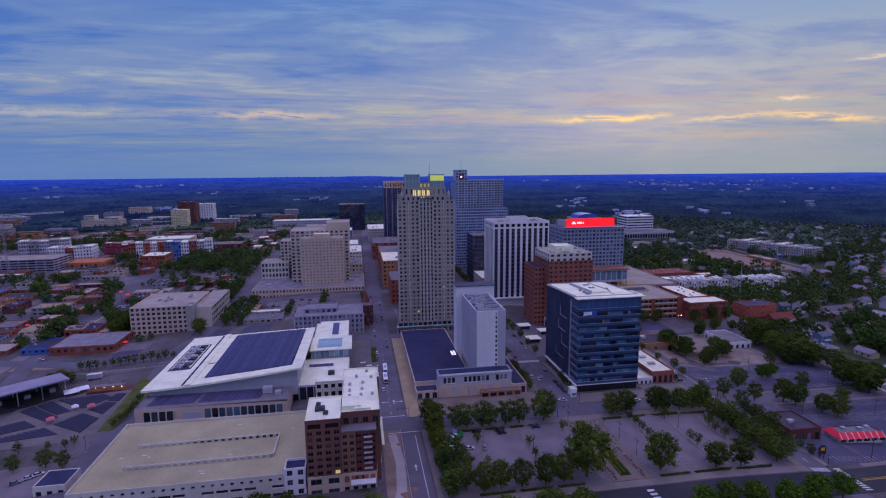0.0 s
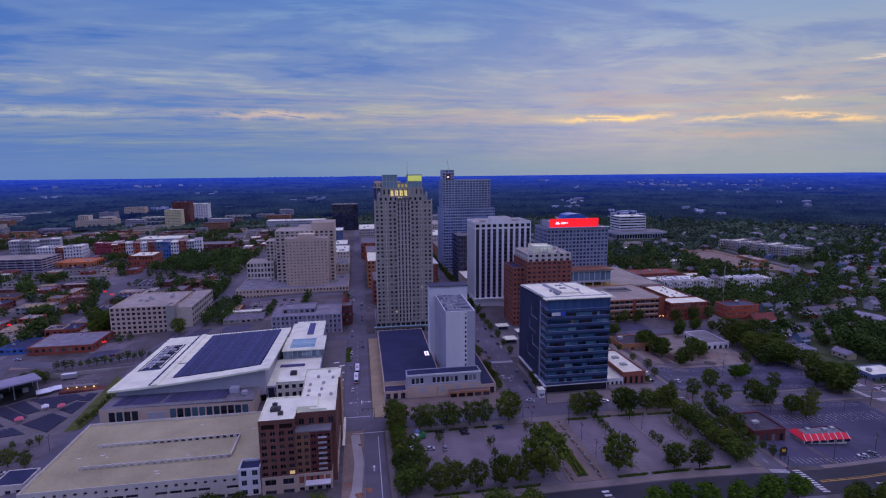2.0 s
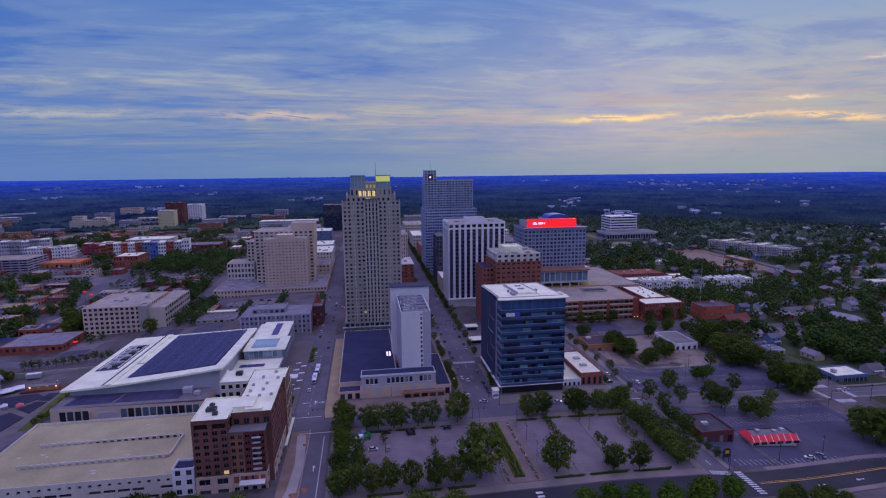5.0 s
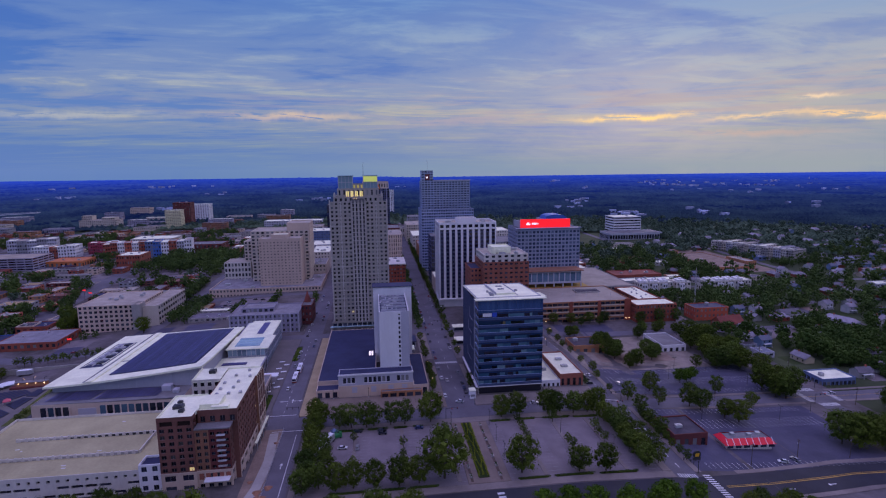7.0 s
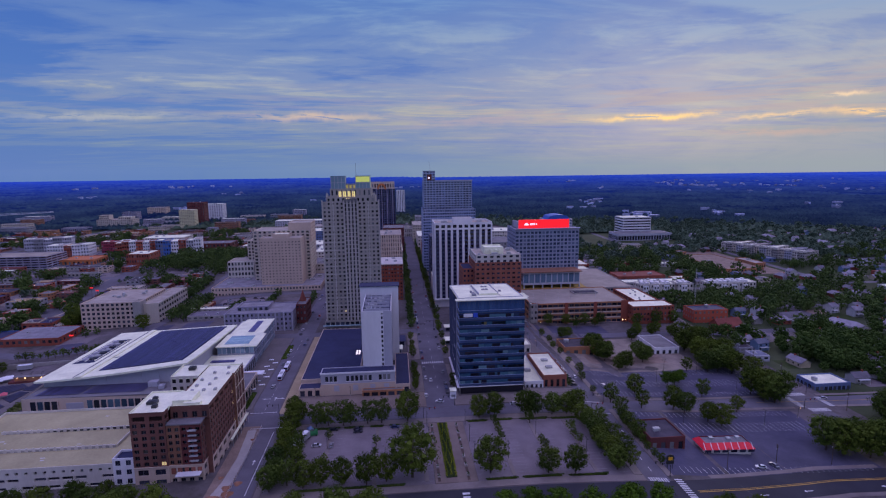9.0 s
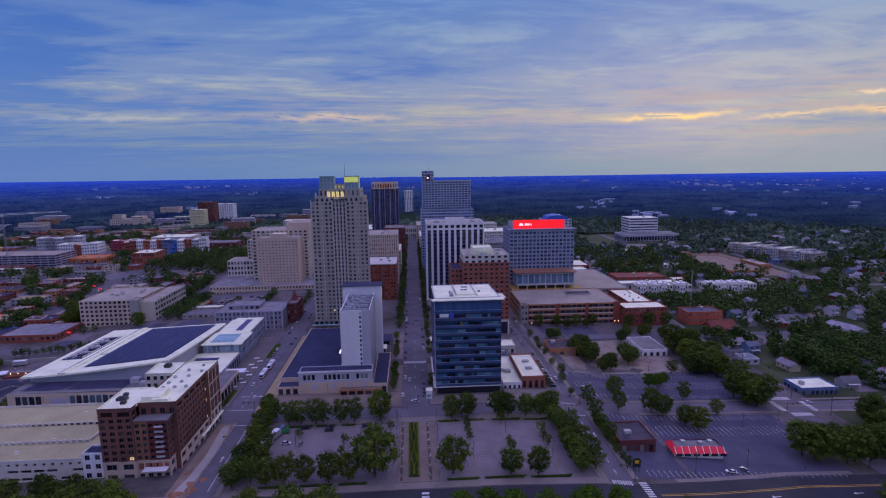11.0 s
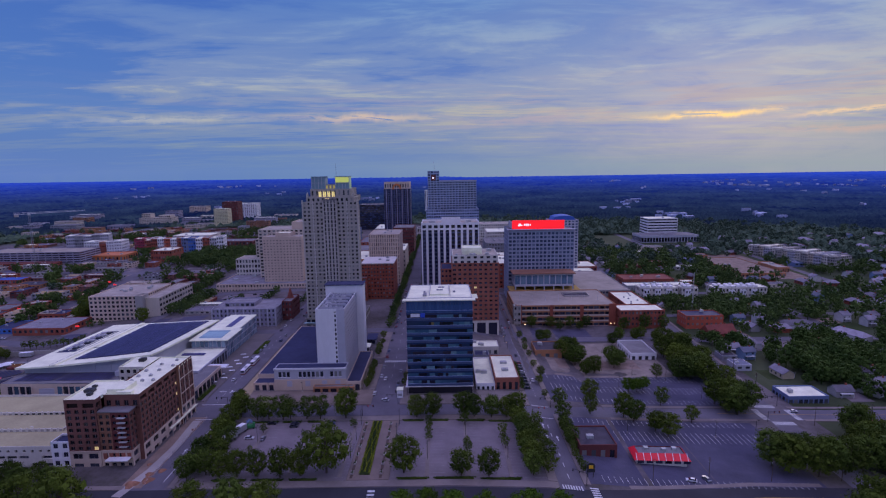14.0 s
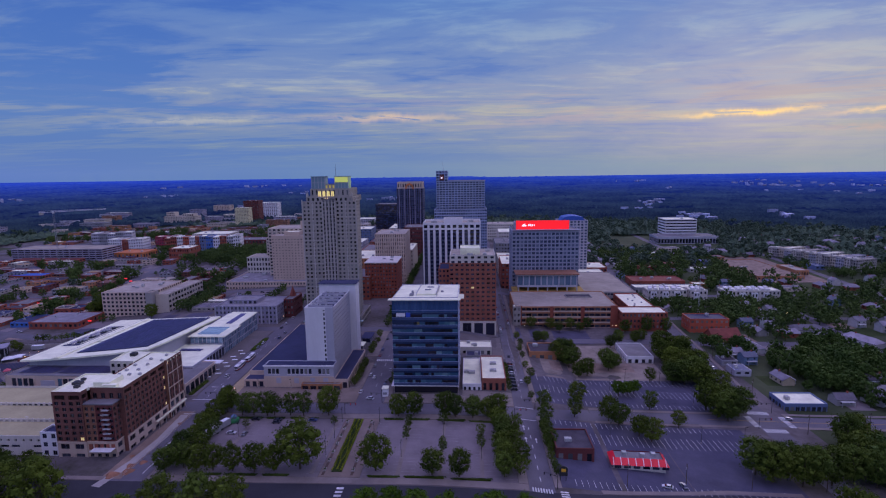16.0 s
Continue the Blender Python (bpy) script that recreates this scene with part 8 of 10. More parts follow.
# ---- houses and yards to the east ----
def gable_house(w, d, h, rise, wall, roof, label, porch=True, hip=0.0):
    root = thing("house", label, "house", "wooden houses")
    m = Mesh()
    m.prism([(-w / 2, -d / 2), (w / 2, -d / 2), (w / 2, d / 2), (-w / 2, d / 2)], -2.5, h, top=False)
    if not hip:
        for s in (-1, 1):
            pts = [(s * w / 2, -d / 2, h), (s * w / 2, d / 2, h), (s * w / 2, 0, h + rise)]
            m.poly(pts if s > 0 else pts[::-1])
    part("wall", m, wall, root)
    r = Mesh()
    e = 0.45
    q = w * hip / 2
    for s in (-1, 1):
        a, b = (-w / 2 - e, s * (d / 2 + e), h - 0.1), (w / 2 + e, s * (d / 2 + e), h - 0.1)
        c, dd = (w / 2 + e - q, 0, h + rise), (-w / 2 - e + q, 0, h + rise)
        pts = [a, b, c, dd]
        r.poly(pts if s < 0 else pts[::-1])
        r.poly([(p[0], p[1], p[2] - 0.25) for p in (pts if s > 0 else pts[::-1])])
        r.poly([a, b, (b[0], b[1], b[2] - 0.25), (a[0], a[1], a[2] - 0.25)] if s > 0 else [b, a, (a[0], a[1], a[2] - 0.25), (b[0], b[1], b[2] - 0.25)])
    if hip:
        for s in (-1, 1):
            pts = [(s * (w / 2 + e), -d / 2 - e, h - 0.1), (s * (w / 2 + e), d / 2 + e, h - 0.1), (s * (w / 2 + e - q), 0, h + rise)]
            r.poly(pts if s > 0 else pts[::-1])
    part("roof", r, roof, root)
    c = Mesh()
    c.box(w * 0.2, -0.4, h + rise * 0.4, w * 0.2 + 0.9, 0.5, h + rise + 0.9)
    part("chimney", c, M_BRICK, root)
    g = Mesh()
    for s in (-1, 1):
        for k in range(max(2, int(w / 4))):
            x = -w / 2 + w * (k + 0.5) / max(2, int(w / 4))
            for zz in ((1.6,) if h < 4.5 else (1.6, 4.3)):
                g.box(x - 0.55, s * (d / 2 + 0.03) - 0.05, zz - 0.7, x + 0.55, s * (d / 2 + 0.03) + 0.05, zz + 0.7)
    part("glazing", g, M_GL_DARK, root, kind="stuff")
    if porch:
        p = Mesh()
        p.box(-w * 0.35, -d / 2 - 2.2, 2.5, w * 0.35, -d / 2, 2.75)
        for px in (-w * 0.33, w * 0.33):
            p.box(px - 0.1, -d / 2 - 2.1, -1.5, px + 0.1, -d / 2 - 1.9, 2.5)
        part("porch", p, M_RAIL, root)
    return root


M_SIDE_W = surface("white_siding", (0.55, 0.53, 0.53), 0.85, big=0.2, fine=1.0, amount=0.2, spread=0.15)
M_SIDE_Y = surface("cream_siding", (0.48, 0.40, 0.27), 0.85, big=0.2, fine=1.0, amount=0.2)
M_SIDE_B = surface("blue_siding", (0.16, 0.24, 0.36), 0.85, big=0.2, fine=1.0, amount=0.2)
M_SHINGLE_B = surface("blue_grey_shingle", (0.135, 0.145, 0.19), 0.95, big=0.2, fine=1.5, amount=0.3)
HS = [gable_house(11, 8, 3.6, 2.8, M_SIDING, M_SHINGLE, "grey wooden house with shingled gable roof"),
      gable_house(9, 9, 6.0, 3.0, M_SIDE_W, M_SHINGLE, "white two-storey house with grey gable roof"),
      gable_house(13, 8, 3.4, 2.6, M_SIDE_Y, M_SHINGLE, "cream bungalow with dark shingled roof"),
      gable_house(10, 8, 5.8, 2.6, M_SIDE_B, M_SHINGLE_B, "blue-grey two-storey house with blue roof"),
      gable_house(14, 10, 3.6, 3.0, M_BRICK, M_SHINGLE, "brick bungalow with hipped shingle roof", False, 0.5),
      gable_house(26, 12, 4.0, 3.2, M_SIDE_W, M_SHINGLE, "long pale low house with grey roof", False, 0.3)]


def set_house(k, x, y, turn, label=""):
    o = copy_thing(HS[k], pose(x, y, height(x, y) + 0.3, 0, 0, turn))
    if label:
        o["label"] = label
    HOUSES.append((x, y, 7 if k < 5 else 12))


for k, x, y, turn in ((3, 368, 357, 8), (0, 365, 372, 5), (2, 373, 323, 95), (5, 480, 402, 110), (1, 509, 450, 10), (1, 534, 449, 12), (1, 430, 445, 0), (3, 411, 446, 5), (5, 418, 298, 30), (1, 432, 296, 20), (0, 390, 292, 0), (0, 462, 500, 10)):
    set_house(k, x, y, turn)
b = gable_house(24, 13, 4.2, 6.0, M_BRICK, M_SHINGLE_R, "red brick church hall with steep red roof", False)
b.matrix_world = pose(374, 408, height(374, 408) + 0.2, 0, 0, 8)
HOUSES.append((374, 408, 13))
made, tries = 0, 0
rh = random.Random(23)
TAKEN = []
EAST_KEEP = [(346, 276, 394, 302), (352, 424, 392, 450), (336, 522, 478, 556), (520, 628, 604, 780), (615, 755, 692, 830), (635, 685, 720, 760), (440, 890, 604, 1040), (352, 570, 434, 634), (395, 375, 420, 398)]
while made < 190 and tries < 9000:
    tries += 1
    y = 200 + 800 * rh.random() ** 1.25
    x = rh.uniform(352, 440 + y * 0.75)
    if any(a[0] - 8 < x < a[2] + 8 and a[1] - 8 < y < a[3] + 8 for a in EAST_KEEP) or 252 < y < 280 or 172 < y < 202 or any(abs(y - gy) < 11 for gy in (470, 560, 700)) or any(abs(x - gx - 20) < 14 for gx in (470, 600, 760)):
        continue
    if any(abs(x - a) < 17 and abs(y - c) < 15 for a, c in TAKEN) or not clear(x, y, 6):
        continue
    TAKEN.append((x, y))
    set_house(rh.choice((0, 0, 1, 1, 2, 3, 4, 5)), x, y, rh.choice((0, 90, 180, 270)) + rh.uniform(-6, 6))
    made += 1
for k, src in enumerate(HS):
    src.matrix_world = pose(640 + 22 * k, 640 - 60 + 12 * (k % 2), height(640, 590) + 0.3, 0, 0, 90 * k)
    HOUSES.append((640 + 22 * k, 580 + 12 * (k % 2), 9))


# ---- yards: lawns, drives and bare plots ----
def yards():
    ms = {M_GRASS.name: (Mesh(), M_GRASS, "mown green yards and verges"), M_LOT.name: (Mesh(), M_LOT, "paved yards and parking plots"), M_SOIL.name: (Mesh(), M_SOIL, "bare sandy plots"), M_WALK.name: (Mesh(), M_WALK, "pale concrete drives and yards"), M_LOT_DARK.name: (Mesh(), M_LOT_DARK, "dark asphalt parking plots")}
    ra = random.Random(31)
    for _ in range(520):
        east = ra.random() < 0.5
        y = 400 + 800 * ra.random() ** 1.3 if not east else 200 + 900 * ra.random() ** 1.2
        x = ra.uniform(-280 - 0.4 * y, -95) if not east else ra.uniform(350, 420 + 0.75 * y)
        pick = ra.random()
        if east:
            mt = M_GRASS if pick < 0.86 else (M_SOIL if pick < 0.92 else M_LOT)
        else:
            mt = M_LOT if pick < 0.4 else (M_LOT_DARK if pick < 0.6 else (M_WALK if pick < 0.75 else (M_LOT_DARK if pick < 0.92 else M_SOIL)))
        patch(ms[mt.name][0], x, y, x + ra.uniform(8, 34), y + ra.uniform(8, 26), 0.01 + ra.uniform(0, 0.03))
    for m, mat, lab in ms.values():
        single("yards", m, mat, lab, "ground", kind="structure")


yards()
single("cleared_site", patch(Mesh(), 520, 628, 606, 800, 0.05), M_SOIL, "cleared tan building site", "ground", kind="structure")
single("park_lawn", patch(Mesh(), 560, 575, 610, 612, 0.06), M_GRASS, "bright green park lawn", "lawn", kind="structure")
single("yard", patch(Mesh(), 386, 372, 425, 402, 0.06), M_LOT, "grey asphalt yard behind a church hall", "ground", kind="structure")
single("yard", patch(Mesh(), 225, 335, 262, 352, 0.06), M_SOIL, "bare sandy plot beside a car park", "ground", kind="structure")

# ---- stands of trees ----
YARD_SHAPES = [leafy(60 + k, 11, 5.0, 18, 16, 0.56) for k in range(4)]
PLAIN_SHAPES = [leafy(70 + k, 11, 5.2, 11, 10, 0.8) for k in range(4)]
ry = random.Random(9)


def scatter_yard():
    near, far = [], []

    def free(x, y):
        if abs(x - (331 + (y - 280) * 0.085)) < 12 or 255 < y < 275 or 174 < y < 198 or 386 < x < 425 and 372 < y < 402 or x < 398 and 396 < y < 452 or x < 379 and 306 < y < 356:
            return False
        if any(a[0] - 3 < x < a[2] + 3 and a[1] - 3 < y < a[3] + 3 for a in EAST_KEEP) or 560 < x < 610 and 575 < y < 612:
            return False
        return clear(x, y, 0.5)

    def put(x, y, lo, hi):
        (near if y < 400 else far).append((x, y, height(x, y), ry.uniform(lo, hi), ry.uniform(0, 6.28), ry.randrange(4)))

    made = tries = 0
    while made < 800 and tries < 30000:
        tries += 1
        y = 150 + 640 * ry.random() ** 1.05
        x = ry.uniform(345, 450 + y * 0.85)
        if not free(x, y) or noise.noise(Vector((x * 0.018, y * 0.018, 5))) < -0.12 and ry.random() < 0.75:
            continue
        made += 1
        put(x, y, *((1.2, 1.75) if ry.random() < 0.3 else (0.6, 1.2)))
    for a, bb in ((395, 330), (405, 340), (415, 335), (425, 345), (435, 338), (445, 350), (430, 360), (410, 355), (420, 325), (440, 365), (400, 318), (450, 335), (455, 358), (380, 385), (430, 385), (450, 395)):
        for _ in range(4):
            put(a + ry.uniform(-7, 7), bb + ry.uniform(-7, 7), 0.9, 1.35)
    for k in range(70):
        put(340 + k * 2.2 + ry.uniform(-2, 2), ry.uniform(498, 519), 0.7, 1.15)
    for k in range(60):
        x, y = ry.uniform(395, 500), ry.uniform(452, 500)
        if free(x, y):
            put(x, y, 0.8, 1.3)
    for k in range(40):
        put(ry.uniform(470, 500), ry.uniform(560, 690), 0.8, 1.3)
    for k in range(26):
        put(ry.uniform(630, 720), ry.uniform(655, 684), 0.6, 1.1)
    for k in range(16):
        put(626 + k * 1.5 + ry.uniform(-2, 2), 740 - k * 3.6, 0.4, 0.6)
    for k in range(24):
        put(ry.uniform(504, 519), ry.uniform(640, 790), 0.7, 1.2)
    for k in range(120):
        x, y = ry.uniform(350, 480), ry.uniform(278, 400)
        if free(x, y):
            put(x, y, 0.7, 1.25)
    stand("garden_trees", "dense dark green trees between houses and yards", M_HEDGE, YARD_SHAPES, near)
    stand("garden_trees", "dense dark green trees over the suburb", M_GARDEN, PLAIN_SHAPES, far)


def town_stand():
    spots = []

    def put(x, y, lo, hi):
        x, y = x + ry.uniform(-1.2, 1.2), y + ry.uniform(-1.2, 1.2)
        spots.append((x, y, height(x, y), ry.uniform(lo, hi), ry.uniform(0, 6.28), ry.randrange(4)))
    for k in range(72):
        put(100.2, 408 + k * 8, 0.6, 0.9)
        if k > 22 or k % 3 == 0:
            put(123.4, 408 + k * 8, 0.45, 0.7)
    for k in range(10):
        put(-104, 470 + k * 8, 0.8, 1.2)
        put(-118, 476 + k * 8, 0.8, 1.2)
        put(-136, 560 + k * 9, 0.8, 1.3)
        put(-36, 476 + k * 7, 0.6, 0.9)
    for k in range(6):
        put(-66, 480 + k * 8, 0.6, 0.9)
        put(4, 470 + k * 12, 0.5, 0.8)
    for _ in range(170):
        put(ry.uniform(-255, -132), ry.uniform(718, 845), 0.9, 1.5)
    n = 0
    for cx, cy, rad, cnt in ((-346, 638, 18, 20), (-379, 672, 15, 14), (-259, 566, 12, 14), (-222, 512, 9, 8), (-160, 640, 20, 12), (-200, 660, 18, 12), (-150, 690, 14, 10), (-292, 645, 22, 22), (-272, 605, 9, 6), (-292, 556, 14, 12), (-214, 503, 9, 12), (-212, 522, 11, 14), (-266, 502, 8, 7), (-326, 630, 18, 16), (-300, 760, 14, 10), (-232, 625, 14, 10), (-180, 600, 14, 12), (-140, 575, 8, 5), (-420, 700, 22, 14), (-350, 690, 16, 9), (-460, 640, 20, 14), (-340, 840, 14, 8), (-500, 985, 40, 30), (-420, 1010, 50, 40), (-330, 1030, 36, 26), (-230, 990, 30, 22), (-180, 960, 26, 18), (-260, 1110, 50, 40), (-150, 1060, 24, 16), (-480, 1080, 50, 40), (-620, 1000, 50, 36)):
        for _ in range(cnt):
            q, f = ry.uniform(0, 6.28), rad * math.sqrt(ry.random())
            if clear(cx + math.cos(q) * f, cy + math.sin(q) * f, 0.0):
                put(cx + math.cos(q) * f, cy + math.sin(q) * f, 0.75, 1.35)
    while n < 150:
        y = 450 + 700 * ry.random() ** 1.3
        x = ry.uniform(-260 - 0.42 * y, -100)
        if not clear(x, y, 0.5) or any(a[0] < x < a[2] and a[1] < y < a[3] for a in KEEP_OUT[:20]):
            continue
        n += 1
        k = 3 if ry.random() < 0.35 else 1
        for _ in range(k):
            put(x + ry.uniform(-5, 5) * (k > 1), y + ry.uniform(-5, 5) * (k > 1), 0.5, 1.1)
    for k in range(40):
        put(ry.uniform(210, 345), ry.uniform(575, 900), 0.6, 1.0) if ry.random() < 0.35 else None
    for k in range(60):
        put(ry.uniform(352, 470), ry.uniform(636, 820), 0.9, 1.5)
    stand("town_trees", "dark green trees along streets and in a wooded town square", M_GARDEN, PLAIN_SHAPES, spots)


rf = random.Random(41)
FARWALLS = ((M_BEIGE, "beige"), (M_GREY, "grey"), (M_LAV, "pale grey"), (M_BRICK_TN2, "brown brick"), (M_LILAC, "lilac-grey"), (M_LILAC, "lilac-grey"))
for _ in range(55):
    x, y = rf.uniform(-900, -170), rf.uniform(1030, 1520)
    w, d, hh = rf.uniform(22, 64), rf.uniform(16, 30), rf.choice((7, 9, 12, 16, 20))
    if not clear(x, y, 10) or blocked(x - w / 2, y - d / 2, x + w / 2, y + d / 2):
        continue
    mat, word = rf.choice(FARWALLS)
    simple("city_block", f"distant {word} block among trees", "building", x - w / 2, y - d / 2, x + w / 2, y + d / 2, height(x, y) + hh, mat, int(w / 4), max(1, hh // 4), rf.choice((M_ROOF_W, M_ROOF_G, M_ROOF_G, M_ROOF_DK)), units=2).done(0)
    HOUSES.append((x, y, max(w, d) / 2))
scatter_yard()
town_stand()


def canopy(name, label, mat, r0, r1, step, grow, lump, kind, category, holes=-0.4):
    """Closed tree tops seen from far off: a rough sheet over the land, one facet or two for each crown."""
    m = Mesh()
    rc = random.Random(int(r0))
    radii, r, s = [], r0, step
    while r < r1:
        radii.append(r)
        r += s
        s *= grow
    radii.append(r1)
    for r, nxt in zip(radii, radii[1:]):
        n = max(60, int(radians(126) * r / ((nxt - r) * 0.8)))
        for i in range(n):
            a0, a1 = radians(-63 + 126 * i / n), radians(-63 + 126 * (i + 1) / n)
            x, y = 90 + math.sin((a0 + a1) / 2) * r, math.cos((a0 + a1) / 2) * r
            if y < 140 or -700 < x < 335 and y < 1235 or 335 <= x < 450 + y * 0.75 and y < 720 or any(q[0] - 14 < x < q[2] + 14 and q[1] - 14 < y < q[3] + 14 for q in EAST_KEEP):
                continue
            if noise.noise(Vector((x * 0.004, y * 0.004, 0))) < holes and rc.random() < 0.8 or r < 1700 and not clear(x, y, 8):
                continue
            g = height(x, y)
            top = g + lump * rc.uniform(0.55, 1.0)
            hw, hd = (a1 - a0) * r * 0.62, (nxt - r) * 0.62
            rim = [(x + hw * math.cos(t + 0.3) * rc.uniform(0.8, 1.2), y + hd * math.sin(t + 0.3) * rc.uniform(0.8, 1.2), g + lump * rc.uniform(0.15, 0.5)) for t in (0, 1.26, 2.51, 3.77, 5.03)]
            k = len(m.v)
            m.v.extend(rim)
            m.v.append((x + rc.uniform(-.3, .3) * hw, y + rc.uniform(-.3, .3) * hd, top))
            for q in range(5):
                m.f.append((k + q, k + (q + 1) % 5, k + 5))
                m.s.append(0)
    return single(name, m, mat, label, category, kind=kind)


def far_woods():
    """Trees of the far suburbs: single crowns near, closed canopy beyond."""
    shapes = [leafy(80 + k, 12, 6.5, 10, 7, 1.6) for k in range(4)]
    rw = random.Random(3)
    spots = []
    n = 0
    while n < 1700:
        r = 520 + 900 * rw.random()
        a = radians(rw.uniform(-60, 60))
        x, y = 90 + math.sin(a) * r, math.cos(a) * r
        if y < 150 or -140 < x < 340 and r < 1000 or -760 < x < 340 and y < 1260 and rw.random() < 0.97:
            continue
        if 340 <= x < 440 + y * 0.75 and y < 720 or any(q[0] - 6 < x < q[2] + 6 and q[1] - 6 < y < q[3] + 6 for q in EAST_KEEP) or not clear(x, y, 0.5):
            continue
        n += 1
        spots.append((x, y, height(x, y) - 1, rw.uniform(0.7, 1.25), rw.uniform(0, 6.28), rw.randrange(4)))
    stand("woods", "dense dark green tree canopy over the suburbs", M_WOODS, shapes, spots)
    canopy("woods", "closed dark green canopy of the suburbs", M_WOODS, 900, 1400, 9, 1.012, 10.5, "stuff", "trees", -0.3)
    canopy("backdrop", "woods with painted blue haze up to the horizon", M_FAR, 1385, 4600, 11, 1.018, 12, "structure", "backdrop")
    m = Mesh()
    groups = [(rw.uniform(26, 44), rw.uniform(2500, 3700), 0.9) for _ in range(11)] + [(rw.uniform(8, 50), rw.uniform(1500, 3900), 0.8) for _ in range(12)] + [(rw.uniform(-44, 6), rw.uniform(1500, 3600), 0.6) for _ in range(9)]
    for az, r0, dens in groups:
        for _ in range(rw.randint(2, 8)):
            a, r = radians(az + rw.gauss(0, 0.9)), r0 + rw.gauss(0, 60)
            x, y = 90 + math.sin(a) * r, math.cos(a) * r
            w, d, h = rw.uniform(3, 13), rw.uniform(3, 9), rw.uniform(9, 15)
            m.box(x - w, y - d, height(x, y) - 3, x + w, y + d, height(x, y) + h)
    single("far_roofs", m, M_FARROOF, "scattered pale far buildings with haze tint among trees", "buildings", kind="stuff")


far_woods()

# ---- vehicles ----
def make_car(paint, label, kind="car", L=4.6, W=1.8, H=1.45):
    root = thing(kind, label, kind, "cars")
    lo = [(-L / 2, 0.35), (L / 2, 0.35), (L / 2, 0.72), (L * 0.30, 0.88), (L * 0.27, 0.9), (-L * 0.42, 0.92), (-L / 2, 0.8)]
    hi = [(L * 0.26, 0.9), (L * 0.08, H), (-L * 0.27, H), (-L * 0.42, 0.92)]

    def slab(m, prof, w0, w1):
        n = len(prof)
        zs = [p[1] for p in prof]
        ws = [w0 + (w1 - w0) * (z - min(zs)) / (max(zs) - min(zs)) for z in zs]
        for i in range(n):
            j = (i + 1) % n
            (xa, za), (xb, zb) = prof[i], prof[j]
            m.poly([(xa, -ws[i], za), (xb, -ws[j], zb), (xb, ws[j], zb), (xa, ws[i], za)][::-1])
        m.poly([(p[0], -w, p[1]) for p, w in zip(prof, ws)])
        m.poly([(p[0], w, p[1]) for p, w in zip(prof, ws)][::-1])
    body = Mesh()
    slab(body, lo, W / 2, W / 2 - 0.05)
    part("body", body, paint, root)
    cab = Mesh()
    slab(cab, hi, W / 2 - 0.08, W / 2 - 0.28)
    part("cabin_glass", cab, M_GL_DARK, root)
    top = Mesh()
    top.box(-L * 0.27, -W / 2 + 0.27, H, L * 0.08, W / 2 - 0.27, H + 0.04)
    part("car_roof", top, paint, root)
    for sx in (-0.3, 0.31):
        for sy in (-1, 1):
            w = Mesh()
            w.tube((L * sx, sy * (W / 2 - 0.2), 0.33), (L * sx, sy * (W / 2 + 0.02), 0.33), 0.33, 0.33, 10)
            part("wheel", w, M_TYRE, root)
    return root


PAINT_WORDS = ("white", "charcoal", "black", "grey", "dark red", "navy blue")
CARS = [make_car(p, f"{w} car on asphalt") for p, w in zip(CAR_PAINTS, PAINT_WORDS)]
rc = random.Random(77)
parked = [(2, 55.0, 240.8, 5), (2, 67.1, 240.6, 0), (1, 67.3, 237.6, 0), (5, 85.8, 240.4, 0), (0, 48.4, 226.1, 0), (3, 55.4, 225.4, 90), (0, 103.9, 276.6, 90), (3, 105.0, 318.6, 90), (0, 105.0, 302.8, 90), (0, 108.0, 298.7, 90), (1, 116.6, 293.4, 90), (2, 116.6, 280.0, 90),
          (5, 116.6, 286.5, 90), (3, 116.6, 311, 90), (0, 111.0, 267.5, 160), (0, 253.6, 197.5, 160), (3, 261, 199, 100), (0, 215, 288, 90), (0, 152, 260, 0), (3, 140, 253, 180), (5, 171, 260, 0), (0, 200.5, 300, 90), (2, 196, 344, 90), (0, 12, 300, 90),
          (0, 338, 344, 85), (0, 336, 334, 85), (3, 344, 396, 85), (0, 329, 296, 265), (2, 330, 310, 85), (0, 345, 268, 0), (4, 298, 386, 0), (0, -149, 252, 30), (0, -152, 250, 30), (3, -156, 247, 30), (1, -104, 256, 60), (4, -170, 418, 0), (0, -240, 426, 0), (3, -205, 414, 0), (2, -176, 416, 0)]
for k in range(9):
    parked.append((rc.randrange(6), 195.0, 286 + k * 5.2, 180))
for k in range(24):
    parked.append((rc.randrange(6), rc.choice((105.0, 118.0)), 340 + k * 9 + rc.uniform(-2, 2), 90))
for k in range(16):
    parked.append((rc.randrange(6), rc.choice((10.6, 18.4)), 340 + k * 13 + rc.uniform(-3, 3), 90))
for k in range(22):
    parked.append((rc.randrange(6), rc.choice((-84, -78, -58, -50)), 474 + rc.randrange(22) * 3, 0))
for k in range(12):
    parked.append((rc.randrange(6), rc.choice((194.6, 202.4)), 400 + k * 9, 90))
for k in range(16):
    x, y = rc.uniform(-330, -130), rc.uniform(440, 640)
    if clear(x, y, 3):
        parked.append((rc.randrange(6), x, y, rc.choice((0, 90))))
for k in range(18):
    y = rc.uniform(420, 470) + k * 4
    parked.append((rc.randrange(6), 336 + (y - 380) * 0.06 + rc.choice((-4, 4)), y, 86))
for i, x, y, turn in parked:
    copy_thing(CARS[i], pose(x, y, height(x, y) + 0.15, 0, 0, turn))
for i, src in enumerate(CARS):
    src.matrix_world = pose(-150 - i * 3.0, 200 + i, height(-160, 200) + 0.12, 0, 0, 30)


